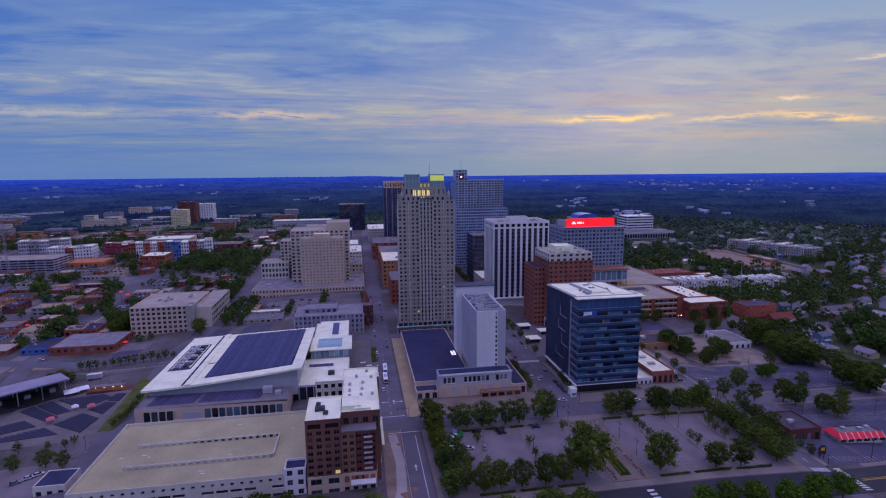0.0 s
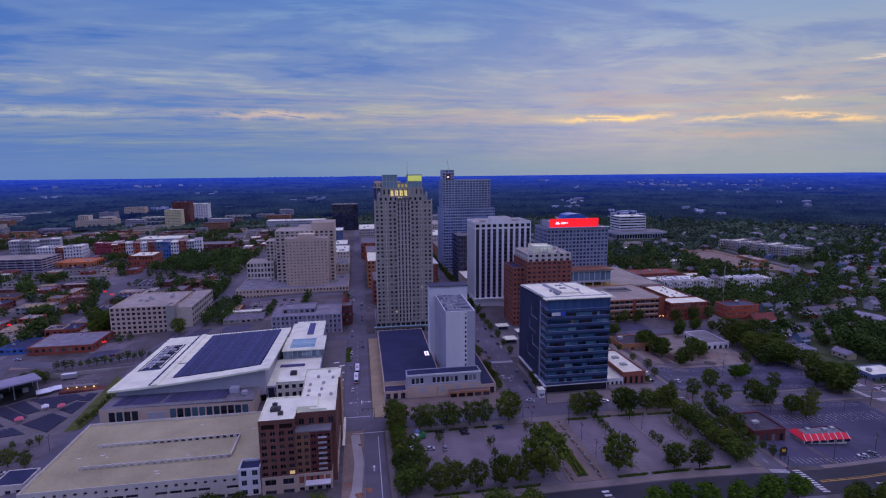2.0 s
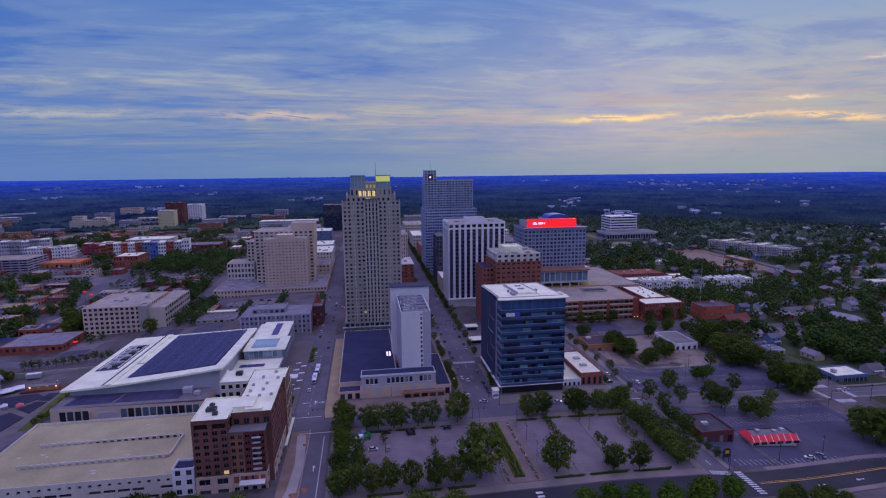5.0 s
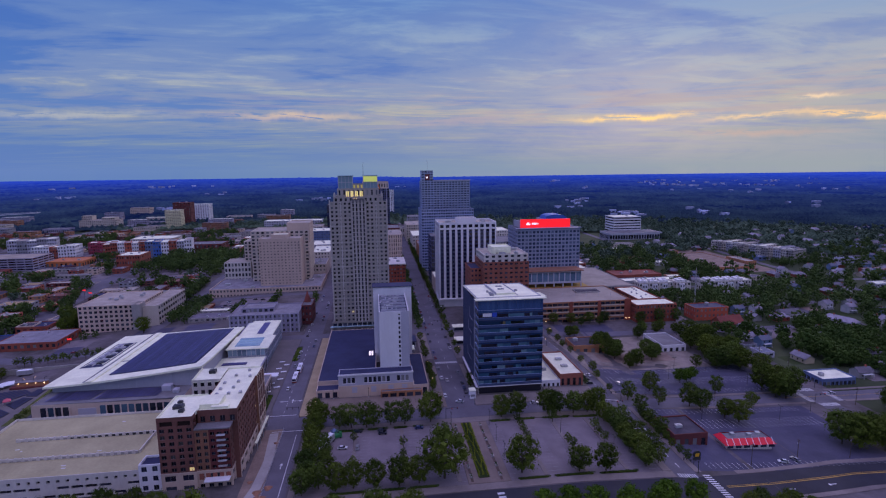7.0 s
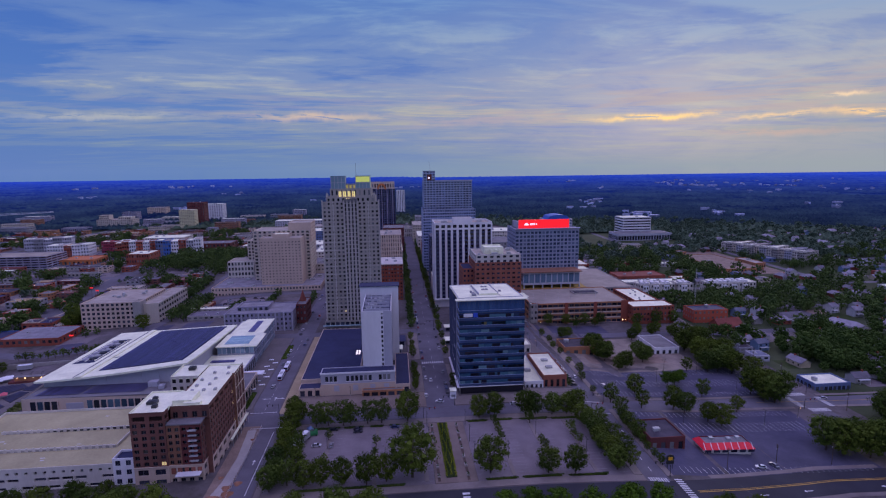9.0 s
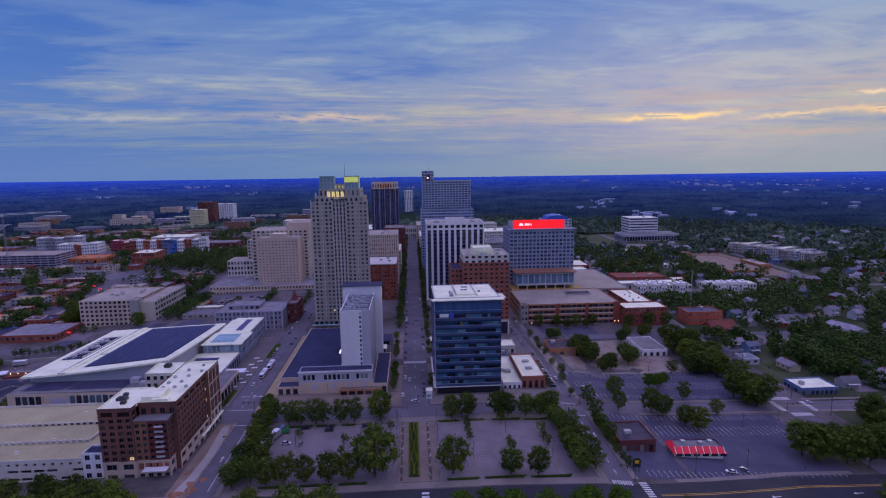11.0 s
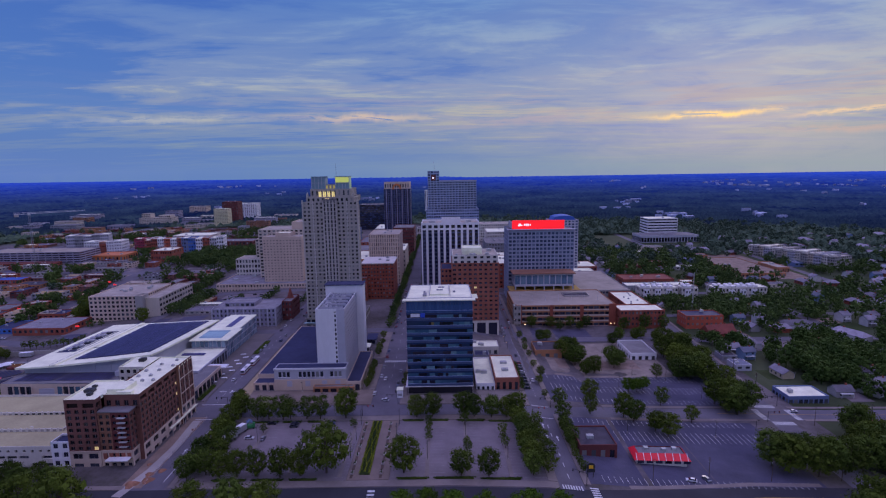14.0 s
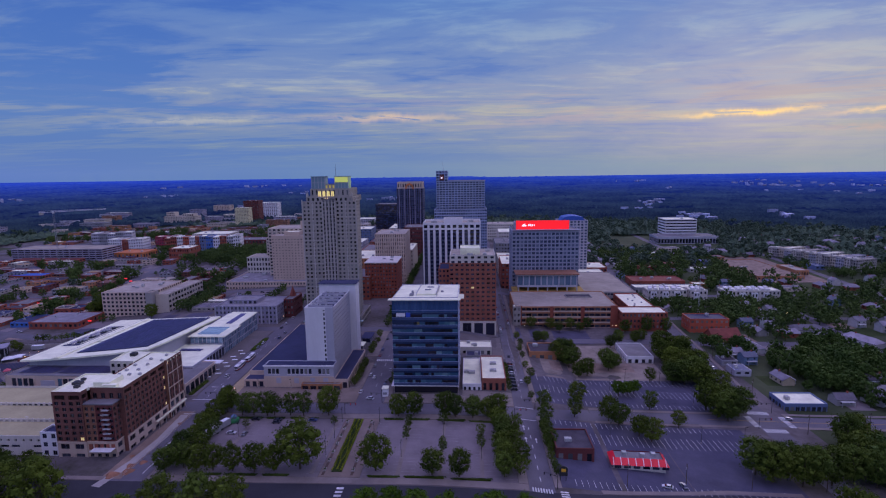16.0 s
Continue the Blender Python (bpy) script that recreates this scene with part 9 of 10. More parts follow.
def make_bus(label):
    root = thing("bus", label, "bus", "buses")
    m = Mesh()
    m.box(-1.27, -5.9, 0.9, 1.27, 5.9, 3.1)
    part("body", m, M_CANVAS, root)
    m = Mesh()
    m.box(-1.29, -5.92, 0.35, 1.29, 5.92, 0.9)
    part("skirt", m, CAR_PAINTS[4], root, "dark red lower skirt")
    for s in (-1, 1):
        for k in range(7):
            m = Mesh()
            m.box(s * 1.28 - 0.02, -5.3 + k * 1.55, 1.55, s * 1.28 + 0.02, -4.0 + k * 1.55, 2.55)
            part("window", m, M_GL_DARK, root)
    m = Mesh()
    m.box(-1.1, -5.95, 1.4, 1.1, -5.9, 2.7)
    part("windscreen", m, M_GL_DARK, root)
    m = Mesh()
    m.box(-0.8, -2, 3.1, 0.8, 1.5, 3.4)
    part("roof_unit", m, M_UNIT, root)
    for y in (-3.8, 3.6):
        for s in (-1, 1):
            w = Mesh()
            w.tube((s * 1.0, y, 0.48), (s * 1.3, y, 0.48), 0.48, 0.48, 12)
            part("wheel", w, M_TYRE, root)
    return root


bus = make_bus("white city bus with dark red skirt")
copy_thing(bus, pose(14.6, 330.5, height(14, 330) + 0.08))
bus.matrix_world = pose(13.9, 315, height(14, 315) + 0.08)


def trailer(x, y, L, turn, label):
    root = thing("trailer", label, "trailer", at=pose(x, y, height(x, y), 0, 0, turn))
    m = Mesh()
    m.box(-L / 2, -1.5, 1.0, L / 2, 1.5, 3.9)
    part("body", m, M_METAL, root)
    for k in range(int(L / 2)):
        q = Mesh()
        q.box(-L / 2 + k * 2, -1.54, 1.0, -L / 2 + k * 2 + 0.12, -1.5, 3.9)
        part("rib", q, M_UNIT, root)
    q = Mesh()
    q.box(-L / 2 + 0.3, -1.2, 3.9, L / 2 - 0.3, 1.2, 4.1)
    part("roof", q, M_CANVAS, root)
    for sx in (-0.35, -0.25, 0.35):
        for s in (-1, 1):
            w = Mesh()
            w.tube((L * sx, s * 1.1, 0.5), (L * sx, s * 1.45, 0.5), 0.5, 0.5, 10)
            part("wheel", w, M_TYRE, root)


trailer(38.5, 222, 13, 66, "long silver display trailer in a car park")
trailer(41.5, 232, 7, 66, "short silver trailer in a car park")
trailer(-180, 376, 9, 10, "white parked lorry trailer beside a wall")
t = thing("green_lorry", "green fairground lorry with raised arm", "lorry", at=pose(45, 237, height(45, 237), 0, 0, 20))
m = Mesh(); m.box(-2.4, -1.1, 0.6, 2.4, 1.1, 2.0); part("body", m, M_GREENPAINT, t)
m = Mesh(); m.box(1.2, -1.0, 2.0, 2.4, 1.0, 2.9); part("cab", m, M_GREENPAINT, t)
m = Mesh(); m.tube((-1.5, 0, 2), (0.5, 0, 4.6), 0.25, 0.15, 6); part("arm", m, M_GREENPAINT, t)
for sx in (-1.6, 1.6):
    for s in (-1, 1):
        m = Mesh(); m.tube((sx, s * 0.9, 0.45), (sx, s * 1.2, 0.45), 0.45, 0.45, 10); part("wheel", m, M_TYRE, t)


# ---- lamps, signals, poles ----
def make_lamp(H, arms, label, lit):
    root = thing("street_lamp", label, "street lamp", "street lamps")
    m = Mesh()
    m.tube((0, 0, -0.3), (0, 0, H), 0.13, 0.07, 8)
    part("pole", m, M_DARKMETAL, root)
    m = Mesh()
    m.tube((0, 0, -0.2), (0, 0, 0.7), 0.28, 0.25, 8)
    part("base", m, M_CONC, root)
    for a in arms:
        m = Mesh()
        m.tube((0, 0, H - 0.1), (a * 1.0, 0, H), 0.05, 0.05, 6)
        part("arm", m, M_DARKMETAL, root)
        m = Mesh()
        m.box(a * 1.0 - 0.45, -0.25, H - 0.1, a * 1.0 + 0.45, 0.25, H + 0.14)
        hd = part("head", m, M_DARKMETAL, root)
        if lit:
            m = Mesh()
            m.box(a * 1.0 - 0.3, -0.18, H - 0.16, a * 1.0 + 0.3, 0.18, H - 0.1)
            part("lens", m, M_LAMP, hd)
    return root


POST = make_lamp(8.5, (-1, 1), "dark twin-headed car park lamp post", False)
LIT = make_lamp(6.0, (1,), "dark street lamp glowing warm orange", True)
for x, y in ((102.0, 238), (102.0, 222), (102.0, 206), (121.6, 238), (121.6, 222), (121.6, 206), (54, 222), (77, 218), (137, 205), (155.2, 226), (173.6, 206), (255, 299), (290, 312), (300, 284), (240, 240), (285, 238), (-136, 268)):
    copy_thing(POST, pose(x, y, height(x, y) + 0.05, 0, 0, 90))
for x, y, r in ((205.5, 430, 0), (205.5, 460, 0), (229, 430, 180), (300, 426, 90), (318, 426, 90), (97, 290, 0), (97, 320, 0), (60, 282, 270), (40, 282, 270), (123, 345, 180), (123, 365, 180), (205, 395, 0), (192, 380, 180), (192, 360, 180), (-128, 420, 0), (-152, 350, 0), (-160, 352, 0), (-166, 351, 0), (-40, 190, 0), (310, 245, 0), (322, 214, 0), (100, 430, 0), (122, 470, 0), (-300, 500, 0), (-250, 600, 0), (-340, 640, 0), (-420, 700, 0), (400, 560, 0), (460, 470, 0), (230, 560, 0), (6, 420, 0), (25, 470, 0), (-230, 760, 0), (-380, 800, 0)):
    copy_thing(LIT, pose(x, y, height(x, y) + 0.1, 0, 0, r))
POST.matrix_world = pose(270, 318, height(270, 318) + 0.05)
LIT.matrix_world = pose(30.5, 268, height(30, 268) + 0.15)


def make_signal():
    root = thing("traffic_signal", "dark mast-arm traffic signal at a crossing", "traffic signal", "traffic signals")
    m = Mesh()
    m.tube((0, 0, -0.3), (0, 0, 6.2), 0.16, 0.1, 8)
    part("pole", m, M_DARKMETAL, root)
    m = Mesh()
    m.tube((0, 0, 5.6), (6.5, 0, 6.1), 0.1, 0.06, 6)
    part("arm", m, M_DARKMETAL, root)
    for x in (3.2, 6.0):
        m = Mesh()
        m.box(x - 0.2, -0.2, 4.9, x + 0.2, 0.2, 6.0)
        hd = part("signal_head", m, M_DARKMETAL, root)
        m = Mesh()
        m.tube((x, -0.21, 5.7), (x, -0.28, 5.7), 0.13, 0.13, 8)
        part("red_lens", m, M_REDGLOW, hd)
    return root


SIG = make_signal()
for x, y, r in ((118.8, 262.5, 180), (204.6, 263, 180), (192, 248, 0), (23.5, 262, 180), (205, 189, 150), (340.5, 276, 180), (323, 256, 0), (104, 402, 0), (118, 410, 180), (192, 402, 0), (104, 548, 0), (118, 558, 180), (190, 560, 0)):
    copy_thing(SIG, pose(x, y, height(x, y) + 0.1, 0, 0, r))
SIG.matrix_world = pose(100.8, 249, height(100, 249) + 0.15)


def make_pole():
    root = thing("utility_pole", "wooden utility pole with cross arms", "utility pole", "utility poles")
    m = Mesh()
    m.tube((0, 0, -0.5), (0, 0, 11), 0.17, 0.1, 8)
    part("pole", m, M_BARK, root)
    for z in (9.6, 10.4):
        m = Mesh()
        m.box(-1.1, -0.06, z - 0.08, 1.1, 0.06, z + 0.08)
        part("cross_arm", m, M_BARK, root)
    m = Mesh()
    m.tube((0.3, 0, 8.2), (0.3, 0, 9.0), 0.22, 0.22, 8)
    part("transformer", m, M_UNIT, root)
    return root


UP = make_pole()
for x, y in ((262, 199), (290, 199), (322, 200), (350, 198), (342, 300), (344, 330), (347, 365), (351, 395), (346, 252), (380, 256), (420, 256), (-215, 470), (-245, 500), (-290, 540)):
    copy_thing(UP, pose(x, y, height(x, y), 0, 0, 90))
UP.matrix_world = pose(236, 196, height(236, 196))

# tall radio mast among the flats
t = thing("radio_mast", "tall thin lattice radio mast among trees", "radio mast", at=pose(378.5, 465, height(378, 465)))
for k in range(3):
    a0 = 2 * math.pi * k / 3
    m = Mesh(); m.tube((math.cos(a0) * 0.9, math.sin(a0) * 0.9, -0.4), (math.cos(a0) * 0.3, math.sin(a0) * 0.3, 43), 0.12, 0.09, 6); part("leg", m, M_METAL, t)
for k in range(20):
    z = k * 2.1 + 0.6
    r = 0.9 - 0.6 * z / 43
    p = [(math.cos(2 * math.pi * j / 3) * r, math.sin(2 * math.pi * j / 3) * r, z + (1.0 if (j + k) % 2 else 0)) for j in range(3)]
    m = Mesh(); [m.tube(p[j], p[(j + 1) % 3], 0.05, 0.05, 4) for j in range(3)]; part("brace", m, M_METAL, t)

# tower crane over the garage site
t = thing("tower_crane", "pale tower crane with long level jib", "crane", at=pose(-412, 692, height(-412, 692), 0, 0, 46))
m = Mesh()
for sx in (-1, 1):
    for sy in (-1, 1):
        m.tube((sx * 0.8, sy * 0.8, -0.5), (sx * 0.8, sy * 0.8, 80), 0.13, 0.13, 5)
for k in range(26):
    for sx in (-1, 1):
        m.tube((sx, -1, k * 3.0), (sx, 1, k * 3.0 + 3), 0.1, 0.1, 4)
        m.tube((-1, sx, k * 3.0), (1, sx, k * 3.0 + 3), 0.1, 0.1, 4)
part("tower", m, M_GREY, t)
m = Mesh()
for y, z in ((-0.9, 81), (0.9, 81), (0, 83)):
    m.tube((-16, y, z), (64, y, z - 1.0 * (z == 83)), 0.28, 0.22, 5)
for k in range(32):
    m.tube((-15 + k * 2.5, -0.9, 81), (-13.7 + k * 2.5, 0, 82.9), 0.1, 0.1, 4)
part("jib", m, M_RAIL, t)
m = Mesh(); m.box(-16, -1.2, 77.5, -11, 1.2, 81); part("counterweight", m, M_CONC, t)
m = Mesh(); m.box(-1.4, -1.4, 79, 1.4, 1.4, 82); part("cab", m, M_RAIL, t)

# ---- restaurant with red roof, and its sign ----
t = thing("restaurant", "small restaurant with red and white metal mansard roof", "restaurant", at=pose(246, 217, height(246, 217), 0, 0, -4))
m = Mesh(); m.box(-11.5, -7, -2, 11.5, 1.5, 3.0); part("wall", m, M_CREAM, t)
m = Mesh()
lo, hi = [(-12.8, -8.5), (12.8, -8.5), (12.8, 2.8), (-12.8, 2.8)], [(-10.6, -6), (10.6, -6), (10.6, 0.4), (-10.6, 0.4)]
for i in range(4):
    j = (i + 1) % 4
    m.poly([(*lo[i], 3.0), (*lo[j], 3.0), (*hi[j], 5.4), (*hi[i], 5.4)])
m.poly([(*p, 3.0) for p in reversed(lo)])
part("mansard_roof", m, M_REDROOF, t, "bright red metal mansard roof")
m = Mesh(); m.box(-10.6, -6, 4.6, 10.6, 0.4, 5.0); part("flat_roof", m, M_ROOF_G, t)
for k in range(8):
    m = Mesh()
    x = -11.6 + k * 3.3
    m.poly([(x - 0.14, -8.6, 3.05), (x + 0.14, -8.6, 3.05), (x + 0.14, -6.0, 5.55), (x - 0.14, -6.0, 5.55)])
    m.poly([(x - 0.14, -8.6, 2.9), (x + 0.14, -8.6, 2.9), (x + 0.14, -8.6, 3.05), (x - 0.14, -8.6, 3.05)])
    part("roof_rib", m, M_CANVAS, t, "white roof rib")
for k in range(6):
    m = Mesh(); x = -11 + k * 4.2; m.box(x, -7.06, 0.8, x + 3, -6.98, 2.5); part("window", m, M_GL_DARK, t)
for x, y in ((-6, -2), (2, -3), (7, -2)):
    m = Mesh(); m.box(x - 1, y - 1, 5.0, x + 1, y + 1, 6.3); part("rooftop_unit", m, M_UNIT, t)
t = thing("roadside_sign", "yellow roadside sign on a dark base", "sign", at=pose(208.6, 196, height(208.6, 196), 0, 0, 0))
m = Mesh(); m.tube((-1.2, 0, -0.5), (-1.2, 0, 5), 0.15, 0.15, 8); part("post", m, M_DARKMETAL, t)
m = Mesh(); m.tube((1.2, 0, -0.5), (1.2, 0, 5), 0.15, 0.15, 8); part("post", m, M_DARKMETAL, t)
m = Mesh(); m.box(-1.8, -0.3, 2.4, 1.8, 0.3, 3.8); part("panel", m, M_DARKMETAL, t)
m = Mesh(); m.tube((0, -0.25, 5.0), (0, 0.25, 5.0), 1.9, 1.9, 18); part("disc", m, M_DARKMETAL, t, "round dark sign face")
m = Mesh(); m.box(-0.95, -0.36, 4.2, 0.95, -0.27, 5.7); part("emblem", m, M_YELLOWSIGN, t, "plain yellow emblem shape")

# ---- open-air stage ----
t = thing("stage", "open-air stage with broad slanting grey roof", "stage", at=pose(-205, 347, height(-200, 345), 0, 0, 38))
m = Mesh(); m.box(-19, -8, -1.5, 19, 12, 1.6); part("platform", m, M_DARKMETAL, t)
m = Mesh()
m.poly([(-20, -11, 12.4), (20, -11, 12.4), (20, 14, 9.4), (-20, 14, 9.4)])
m.poly([(-20, -11, 11.4), (-20, 14, 8.4), (20, 14, 8.4), (20, -11, 11.4)])
m.poly([(-20, -11, 11.4), (20, -11, 11.4), (20, -11, 12.4), (-20, -11, 12.4)])
m.poly([(20, -11, 11.4), (20, 14, 8.4), (20, 14, 9.4), (20, -11, 12.4)])
m.poly([(-20, 14, 8.4), (-20, -11, 11.4), (-20, -11, 12.4), (-20, 14, 9.4)])
part("roof", m, M_LILAC, t, "slanting pale grey roof")
m = Mesh(); m.box(-19, 11, 1.6, 19, 12, 8.6); part("back_wall", m, M_DARKMETAL, t)
for sx in (-18, -6, 6, 18):
    for sy in (-7, 10.5):
        m = Mesh(); m.tube((sx, sy, 1.4), (sx, sy, 9.0 if sy > 0 else 11.2), 0.3, 0.3, 8); part("column", m, M_METAL, t)
for sx in (-14, 0, 13):
    m = Mesh(); m.box(sx - 1.5, 2, 1.6, sx + 1.5, 5, 3.8); part("crate", m, M_UNIT, t)
single("seating_ground", patch(Mesh(), -206, 284, -138, 352, 0.06), M_PLAZA, "pale concrete aisles before a stage", "pavement", kind="structure")
PADS = (((-187, 344.5), (-164.5, 326), (-153, 338), (-160.5, 345)), ((-154, 333.3), (-146.5, 331), (-146.8, 342), (-153, 343.5)), ((-158.5, 322), (-148.4, 313.6), (-147.2, 329), (-154.5, 331.6)),
        ((-196, 338.5), (-176.2, 321), (-170.6, 324.8), (-189.7, 343.5)), ((-202, 332.5), (-177.4, 312.6), (-173.6, 317.5), (-197.6, 338.3)), ((-171, 307.6), (-150.5, 292.6), (-148, 308.6), (-161, 318.5)),
        ((-206, 311.8), (-195.2, 303.2), (-180.4, 308.4), (-191.6, 318.3)), ((-196, 297), (-190.8, 293), (-162, 294.2), (-173.7, 304.5)))
for p in PADS:
    m = Mesh()
    q = [(x, y, height(x, y) + 0.35) for x, y in p]
    m.poly(q[::-1])
    for i in range(4):
        a, c = q[i], q[(i + 1) % 4]
        m.poly([(a[0], a[1], a[2] - 0.6), (c[0], c[1], c[2] - 0.6), c, a])
    pad = single("seating_pad", m, M_SEAT, "dark block of rows of folded seats", "seating", "seating blocks")
    rows = Mesh()
    for k in range(9):
        f, g = (k + 0.2) / 9, (k + 0.6) / 9
        def along_edge(f):
            l = [p[0][i] + (p[3][i] - p[0][i]) * f for i in (0, 1)]
            r = [p[1][i] + (p[2][i] - p[1][i]) * f for i in (0, 1)]
            return l, r
        (l0, r0), (l1, r1) = along_edge(f), along_edge(g)
        rows.poly([(*l0, height(*l0) + 0.7), (*r0, height(*r0) + 0.7), (*r1, height(*r1) + 0.7), (*l1, height(*l1) + 0.7)][::-1])
    part("bench_strip", rows, M_ROOF_B, pad, kind="stuff")


def tent(x, y, s, mat, label):
    t = thing("tent", label, "tent", at=pose(x, y, height(x, y) + 0.1, 0, 0, 30))
    m = Mesh()
    for i in range(4):
        a, c = [(-1, -1), (1, -1), (1, 1), (-1, 1)][i], [(1, -1), (1, 1), (-1, 1), (-1, -1)][i]
        m.poly([(a[0] * s, a[1] * s, 2.4), (c[0] * s, c[1] * s, 2.4), (0, 0, 3.8)])
        m.poly([(a[0] * s, a[1] * s, 2.0), (c[0] * s, c[1] * s, 2.0), (c[0] * s, c[1] * s, 2.4), (a[0] * s, a[1] * s, 2.4)])
    part("canopy", m, mat, t)
    for sx in (-1, 1):
        for sy in (-1, 1):
            m = Mesh(); m.tube((sx * s * .95, sy * s * .95, -0.3), (sx * s * .95, sy * s * .95, 2.2), 0.06, 0.06, 5); part("pole", m, M_METAL, t)


for x, y, s, mt, lab in ((-174.2, 311, 2.0, M_PINK, "pink canopy tent among seats"), (-158.6, 323.5, 2.0, M_PINK, "pink canopy tent among seats"), (-168.3, 325.4, 1.8, M_CANVAS, "pale canopy tent among seats"), (-183, 352, 4.0, M_CANVAS, "large white canvas tent"), (-178, 355, 3.6, M_CANVAS, "large white canvas tent"), (37, 229.5, 1.6, M_CANVAS, "white canopy tent in a car park"), (43.5, 240, 1.4, M_BLUEPANEL, "blue canopy tent in a car park")):
    tent(x, y, s, mt, lab)
t = thing("bar_terrace", "long brown timber bar terrace with warm lamps", "terrace", at=pose(-157.5, 351, height(-157, 351), 0, 0, 2))
m = Mesh(); m.box(-15, -3, -0.5, 15, 3, 0.8); part("deck", m, M_BRICK_DK, t)
m = Mesh(); m.box(-12, -1.5, 0.8, 6, 1.5, 3.4); part("counter", m, M_BRICK_TAN, t)
for k in range(4):
    m = Mesh(); m.box(-10.2 + k * 5, -1.7, 2.6, -9.8 + k * 5, -1.5, 3.0); part("lamp", m, M_LAMP, t)
m = Mesh(); m.box(-12.4, -2, 3.4, 6.4, 2, 3.6); part("roof", m, M_ROOF_G, t)
single("lawn_bank", (lambda m: (drape(m, [(-141, 290), (-147, 370)], [(-132.5, 290), (-132, 350)], 0.2), m)[1])(Mesh()), M_LAWN, "sloping green lawn beside the stage", "lawn", kind="structure")
t = thing("retaining_wall", "long pale concrete retaining wall with dark railing", "wall", at=pose(-170, 383, height(-170, 383), 0, 0, 7))
m = Mesh(); m.box(-32, -0.3, -2, 32, 0.3, 2.4); part("wall", m, M_CONC, t)
m = Mesh(); m.box(-32, -0.05, 3.3, 32, 0.05, 3.4); part("rail", m, M_DARKMETAL, t)
for k in range(22):
    m = Mesh(); m.box(-31.6 + k * 3, -0.05, 2.4, -31.5 + k * 3, 0.05, 3.3); part("rail_post", m, M_DARKMETAL, t)

# ---- street furniture and planting ----
def hedge(x0, y0, x1, y1, h, mat, label, n=None):
    """A clipped strip of leaves over a dark core."""
    rnd = random.Random(int(x0 * 31 + y0 * 7))
    root = thing("hedge", label, "hedge", "hedges", at=pose((x0 + x1) / 2, (y0 + y1) / 2, height((x0 + x1) / 2, (y0 + y1) / 2) + 0.1))
    hw, hd = (x1 - x0) / 2, (y1 - y0) / 2
    m = Mesh()
    n = n or int(26 * max(hw, hd))
    for _ in range(n):
        leaf_ball(m, (rnd.uniform(-hw, hw), rnd.uniform(-hd, hd), h * rnd.uniform(0.35, 0.85)), h * 0.35, 5, 0.2, rnd)
    part("foliage", m, mat, root)
    c = Mesh()
    c.box(-hw * 0.9, -hd * 0.9, -0.4, hw * 0.9, hd * 0.9, h * 0.55)
    part("core", c, M_LEAF, root)


for x0, x1 in ((44, 58), (60, 70), (73, 80), (83, 88), (123, 134), (137, 147), (151, 166), (168, 182)):
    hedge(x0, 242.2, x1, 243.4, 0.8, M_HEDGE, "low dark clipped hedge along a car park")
for x0, x1 in ((45, 60), (62, 76), (78, 90), (124, 138), (140, 158), (160, 178)):
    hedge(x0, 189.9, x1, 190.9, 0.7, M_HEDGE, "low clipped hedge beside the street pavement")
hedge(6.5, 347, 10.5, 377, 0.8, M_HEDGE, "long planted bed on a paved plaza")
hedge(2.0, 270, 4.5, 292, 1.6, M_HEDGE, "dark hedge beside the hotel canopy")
for x in (54, 77, 99.2, 137, 155.2, 173.6):
    kerbed("planting_strip", x - 0.9, 192, x + 0.9, 241.5, M_WALK, "narrow kerbed strip between parking bays", 0.2, "planting strip")
t = thing("parterre", "long dark parterre bed with bright clipped winding hedges", "flower bed", at=pose(110, 218, 0))
m = Mesh(); m.box(-2.3, -24.5, 0, 2.3, 24.5, 0.45); part("bed", m, M_GRASS, t)
rp = random.Random(4)
for s in (-1, 1):
    m = Mesh()
    for k in range(150):
        leaf_ball(m, (s * 2.0 + rp.uniform(-.3, .3), -24 + 48 * k / 149, 0.75), 0.4, 6, 0.22, rp)
    part("border_hedge", m, M_BED, t, "bright clipped border hedge")
for ph in (0, math.pi):
    m = Mesh()
    for k in range(160):
        y = -23 + 46 * k / 159
        leaf_ball(m, (1.15 * math.sin(y * 0.16 + ph) * abs(math.sin(y * 0.16 + ph)), y, 0.85), 0.22, 5, 0.2, rp)
    part("winding_hedge", m, M_BED, t, "bright winding hedge")
m = Mesh()
for k in range(500):
    leaf_ball(m, (rp.uniform(-1.8, 1.8), rp.uniform(-24, 24), 0.6), 0.3, 4, 0.2, rp)
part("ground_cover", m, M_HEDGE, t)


def kiosk(x, y, w, d, h, label, mat=None):
    t = thing("kiosk", label, "kiosk", at=pose(x, y, height(x, y) + 0.1))
    m = Mesh(); m.box(-w / 2 - 0.6, -d / 2 - 0.6, h, w / 2 + 0.6, d / 2 + 0.6, h + 0.35); part("roof", m, mat or M_ROOF_W, t)
    m = Mesh(); m.box(-w / 2 + 0.3, -d / 2 + 0.3, -0.3, w / 2 - 0.3, d / 2 - 0.3, h); part("wall", m, M_GREY, t)
    for s in (-1, 1):
        m = Mesh(); m.box(-w / 2 + 0.6, s * (d / 2 - 0.28) - 0.02, 0.8, w / 2 - 0.6, s * (d / 2 - 0.28) + 0.02, h - 0.5); part("window", m, M_GL_DARK, t)
    for sx in (-1, 1):
        for sy in (-1, 1):
            m = Mesh(); m.box(sx * w / 2 - 0.12, sy * d / 2 - 0.12, -0.3, sx * w / 2 + 0.12, sy * d / 2 + 0.12, h); part("post", m, M_METAL, t)


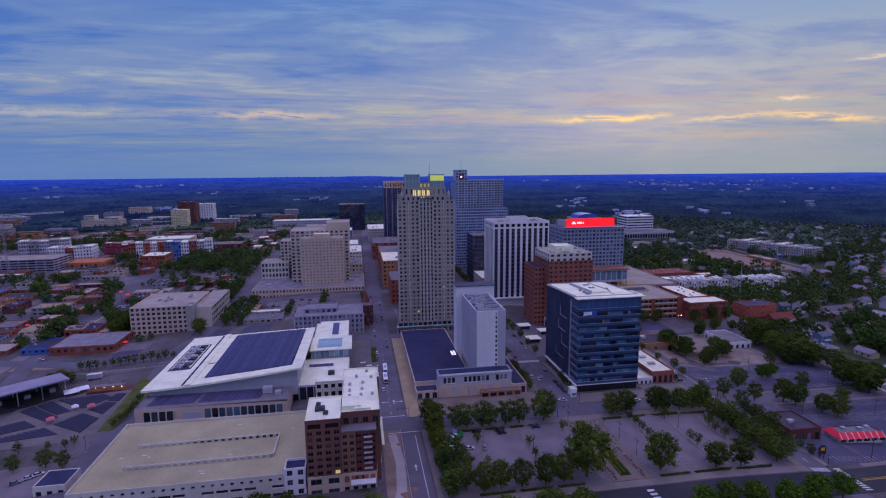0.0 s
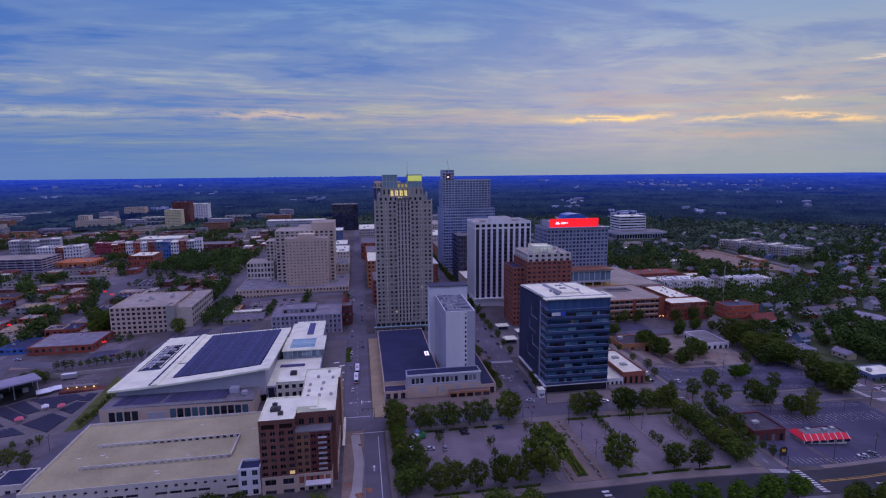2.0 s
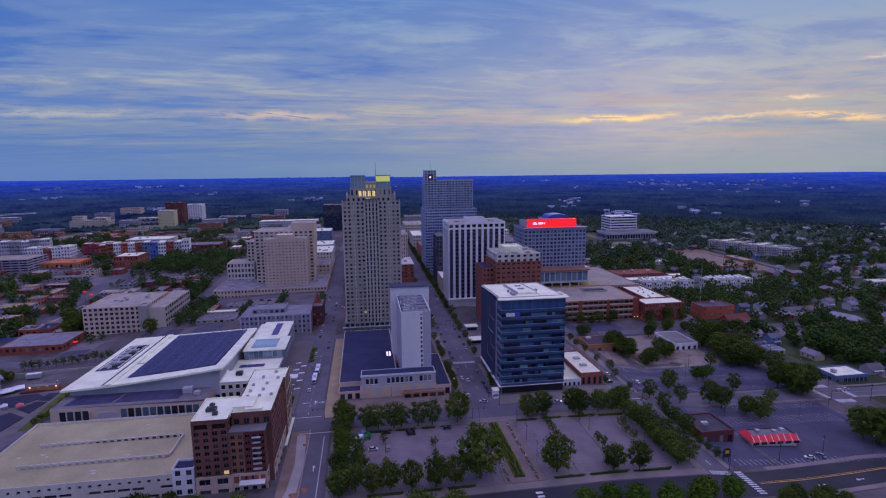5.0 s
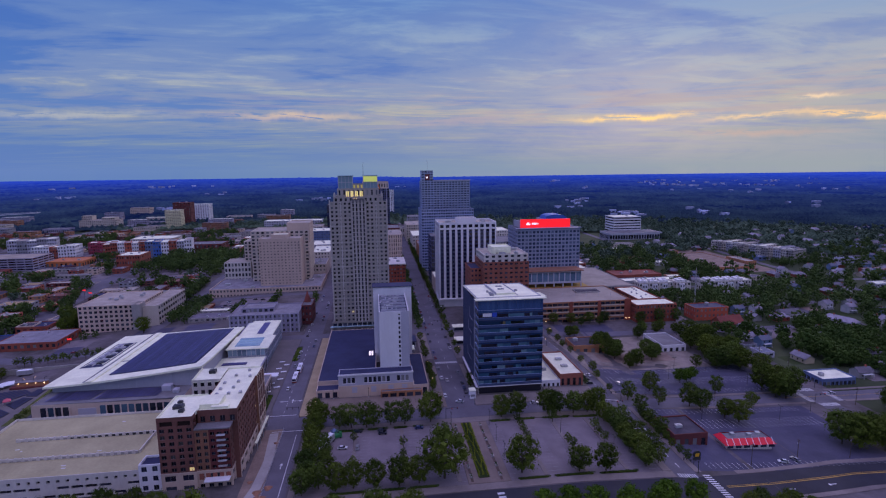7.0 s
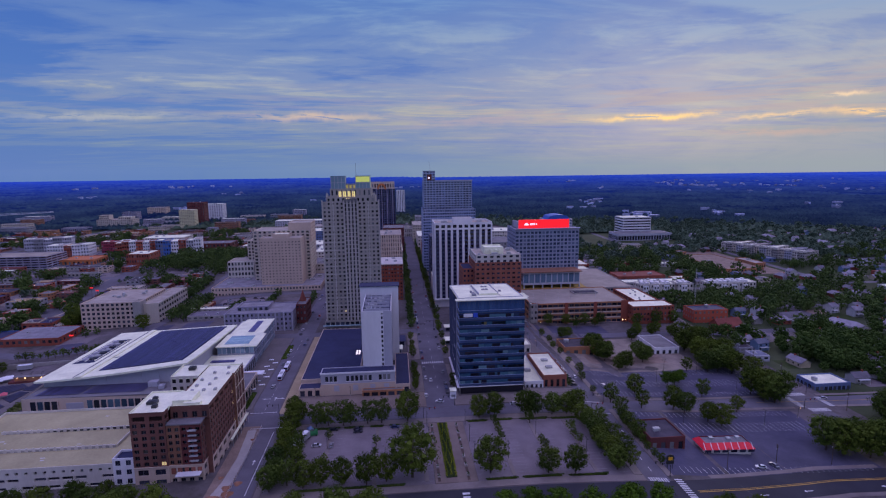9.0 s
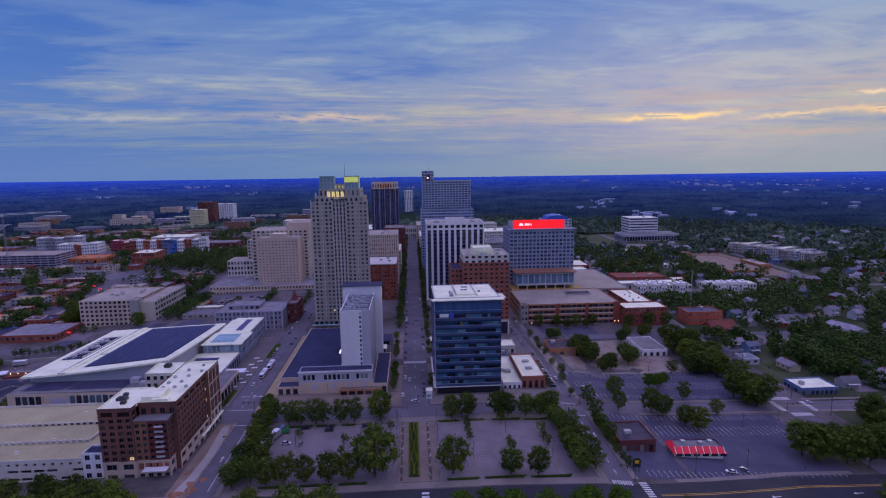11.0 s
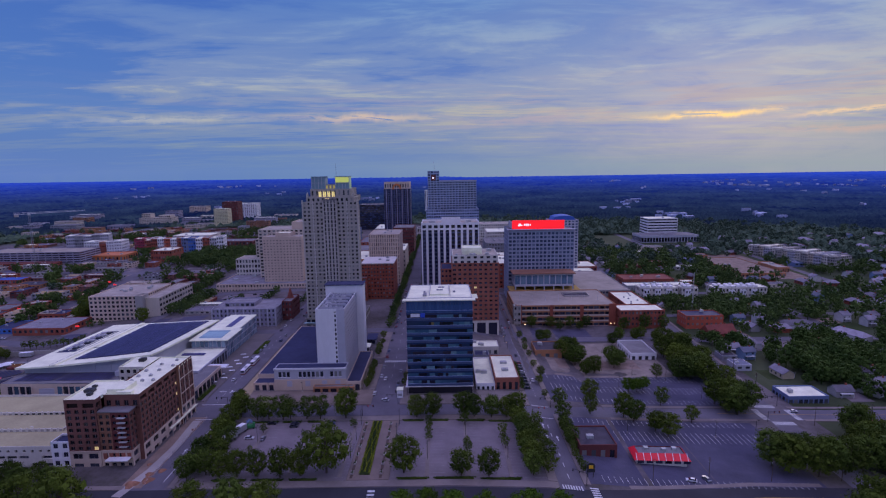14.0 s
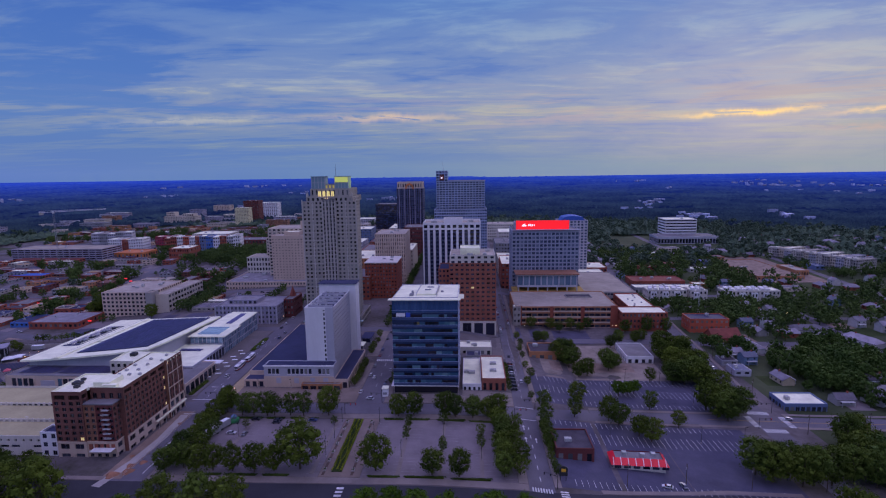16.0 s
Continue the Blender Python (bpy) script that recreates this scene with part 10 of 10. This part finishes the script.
kiosk(131, 400, 9, 7, 3.6, "glass pavilion with flat white roof on a plaza")
kiosk(128, 368, 9, 8, 3.4, "glass pavilion with flat white roof on a plaza")
kiosk(142, 385, 7, 7, 3.4, "glass pavilion with flat white roof on a plaza")
kiosk(90, 372, 7, 14, 4.0, "dark canopy pavilion beside a hotel", M_ROOF_B)
kiosk(88, 352, 6, 8, 4.0, "pale canopy pavilion beside a hotel")
t = thing("kiosk", "white boxed kiosk on the street corner", "kiosk", at=pose(119.2, 273, 0.1))
m = Mesh(); m.box(-1.6, -2.1, -0.3, 1.6, 2.1, 4.6); part("wall", m, M_CANVAS, t)
m = Mesh(); m.box(-1.9, -2.4, 4.6, 1.9, 2.4, 4.9); part("roof", m, M_ROOF_W, t)
m = Mesh(); m.box(-1.2, -2.16, 1.2, 1.2, -2.1, 2.6); part("hatch", m, M_GREY, t)
for k in range(9):
    t = thing("bench", "pale stone bench on a paved plaza", "bench", "plaza benches", at=pose(0.5 + (k % 2) * 4, 297 + k * 6.2, height(0, 300) + 0.16, 0, 0, 12))
    m = Mesh(); m.box(-1.8, -0.7, 0.45, 1.8, 0.7, 0.7); part("seat", m, M_CANVAS, t)
    for s in (-1, 1):
        m = Mesh(); m.box(s * 1.4 - 0.2, -0.5, -0.1, s * 1.4 + 0.2, 0.5, 0.45); part("foot", m, M_CONC, t)
# building-site heaps and fence
for x, y, s in ((12, 188.5, 3.0), (17.2, 191.5, 2.6), (15.5, 196, 2.0), (19.5, 199, 1.8), (11, 204, 1.3), (16, 236, 1.2)):
    m = Mesh()
    n = 10
    for i in range(n):
        a, c = 2 * math.pi * i / n, 2 * math.pi * (i + 1) / n
        z = height(x, y)
        ra, rb = s * (1 + 0.25 * math.sin(3 * a)), s * (1 + 0.25 * math.sin(3 * c))
        m.poly([(x + ra * math.cos(a), y + ra * math.sin(a), z), (x + rb * math.cos(c), y + rb * math.sin(c), z), (x + 0.4 * rb * math.cos(c), y + 0.4 * rb * math.sin(c), z + s * 0.45), (x + 0.4 * ra * math.cos(a), y + 0.4 * ra * math.sin(a), z + s * 0.45)])
        m.poly([(x + 0.4 * ra * math.cos(a), y + 0.4 * ra * math.sin(a), z + s * 0.45), (x + 0.4 * rb * math.cos(c), y + 0.4 * rb * math.sin(c), z + s * 0.45), (x, y, z + s * 0.55)])
    single("soil_mound", m, M_EARTH, "mound of orange-brown soil on a building site", "soil mound", "soil mounds")
t = thing("site_fence", "temporary wire fence round a building site", "fence", at=pose(17.8, 218, 0))
for k in range(16):
    m = Mesh(); m.box(-0.04, -30 + k * 4 - 0.04, -0.3, 0.04, -30 + k * 4 + 0.04, 1.9); part("post", m, M_METAL, t)
for z in (0.4, 1.1, 1.8):
    m = Mesh(); m.box(-0.03, -30, z, 0.03, 30, z + 0.06); part("rail", m, M_METAL, t)

# brick edging and low planters along the promenade
for s in (-1, 1):
    single("paving_border", patch(Mesh(), 110.8 + s * 6.3 - 0.6, 191, 110.8 + s * 6.3 + 0.6, 242, 0.215), M_MULCH, "dark planted border in brown paving", "paving", kind="structure")
    for k in range(7):
        t = thing("planter", "low concrete planter with clipped shrub", "planter", "promenade planters", at=pose(110.8 + s * 6.3, 195 + k * 7.4, 0.2))
        m = Mesh(); m.box(-0.6, -1.3, -0.1, 0.6, 1.3, 0.5); part("trough", m, M_CONC, t)
        m = Mesh(); rq = random.Random(k * 3 + s)
        for _ in range(14):
            leaf_ball(m, (rq.uniform(-.4, .4), rq.uniform(-1.1, 1.1), 0.75), 0.32, 6, 0.16, rq)
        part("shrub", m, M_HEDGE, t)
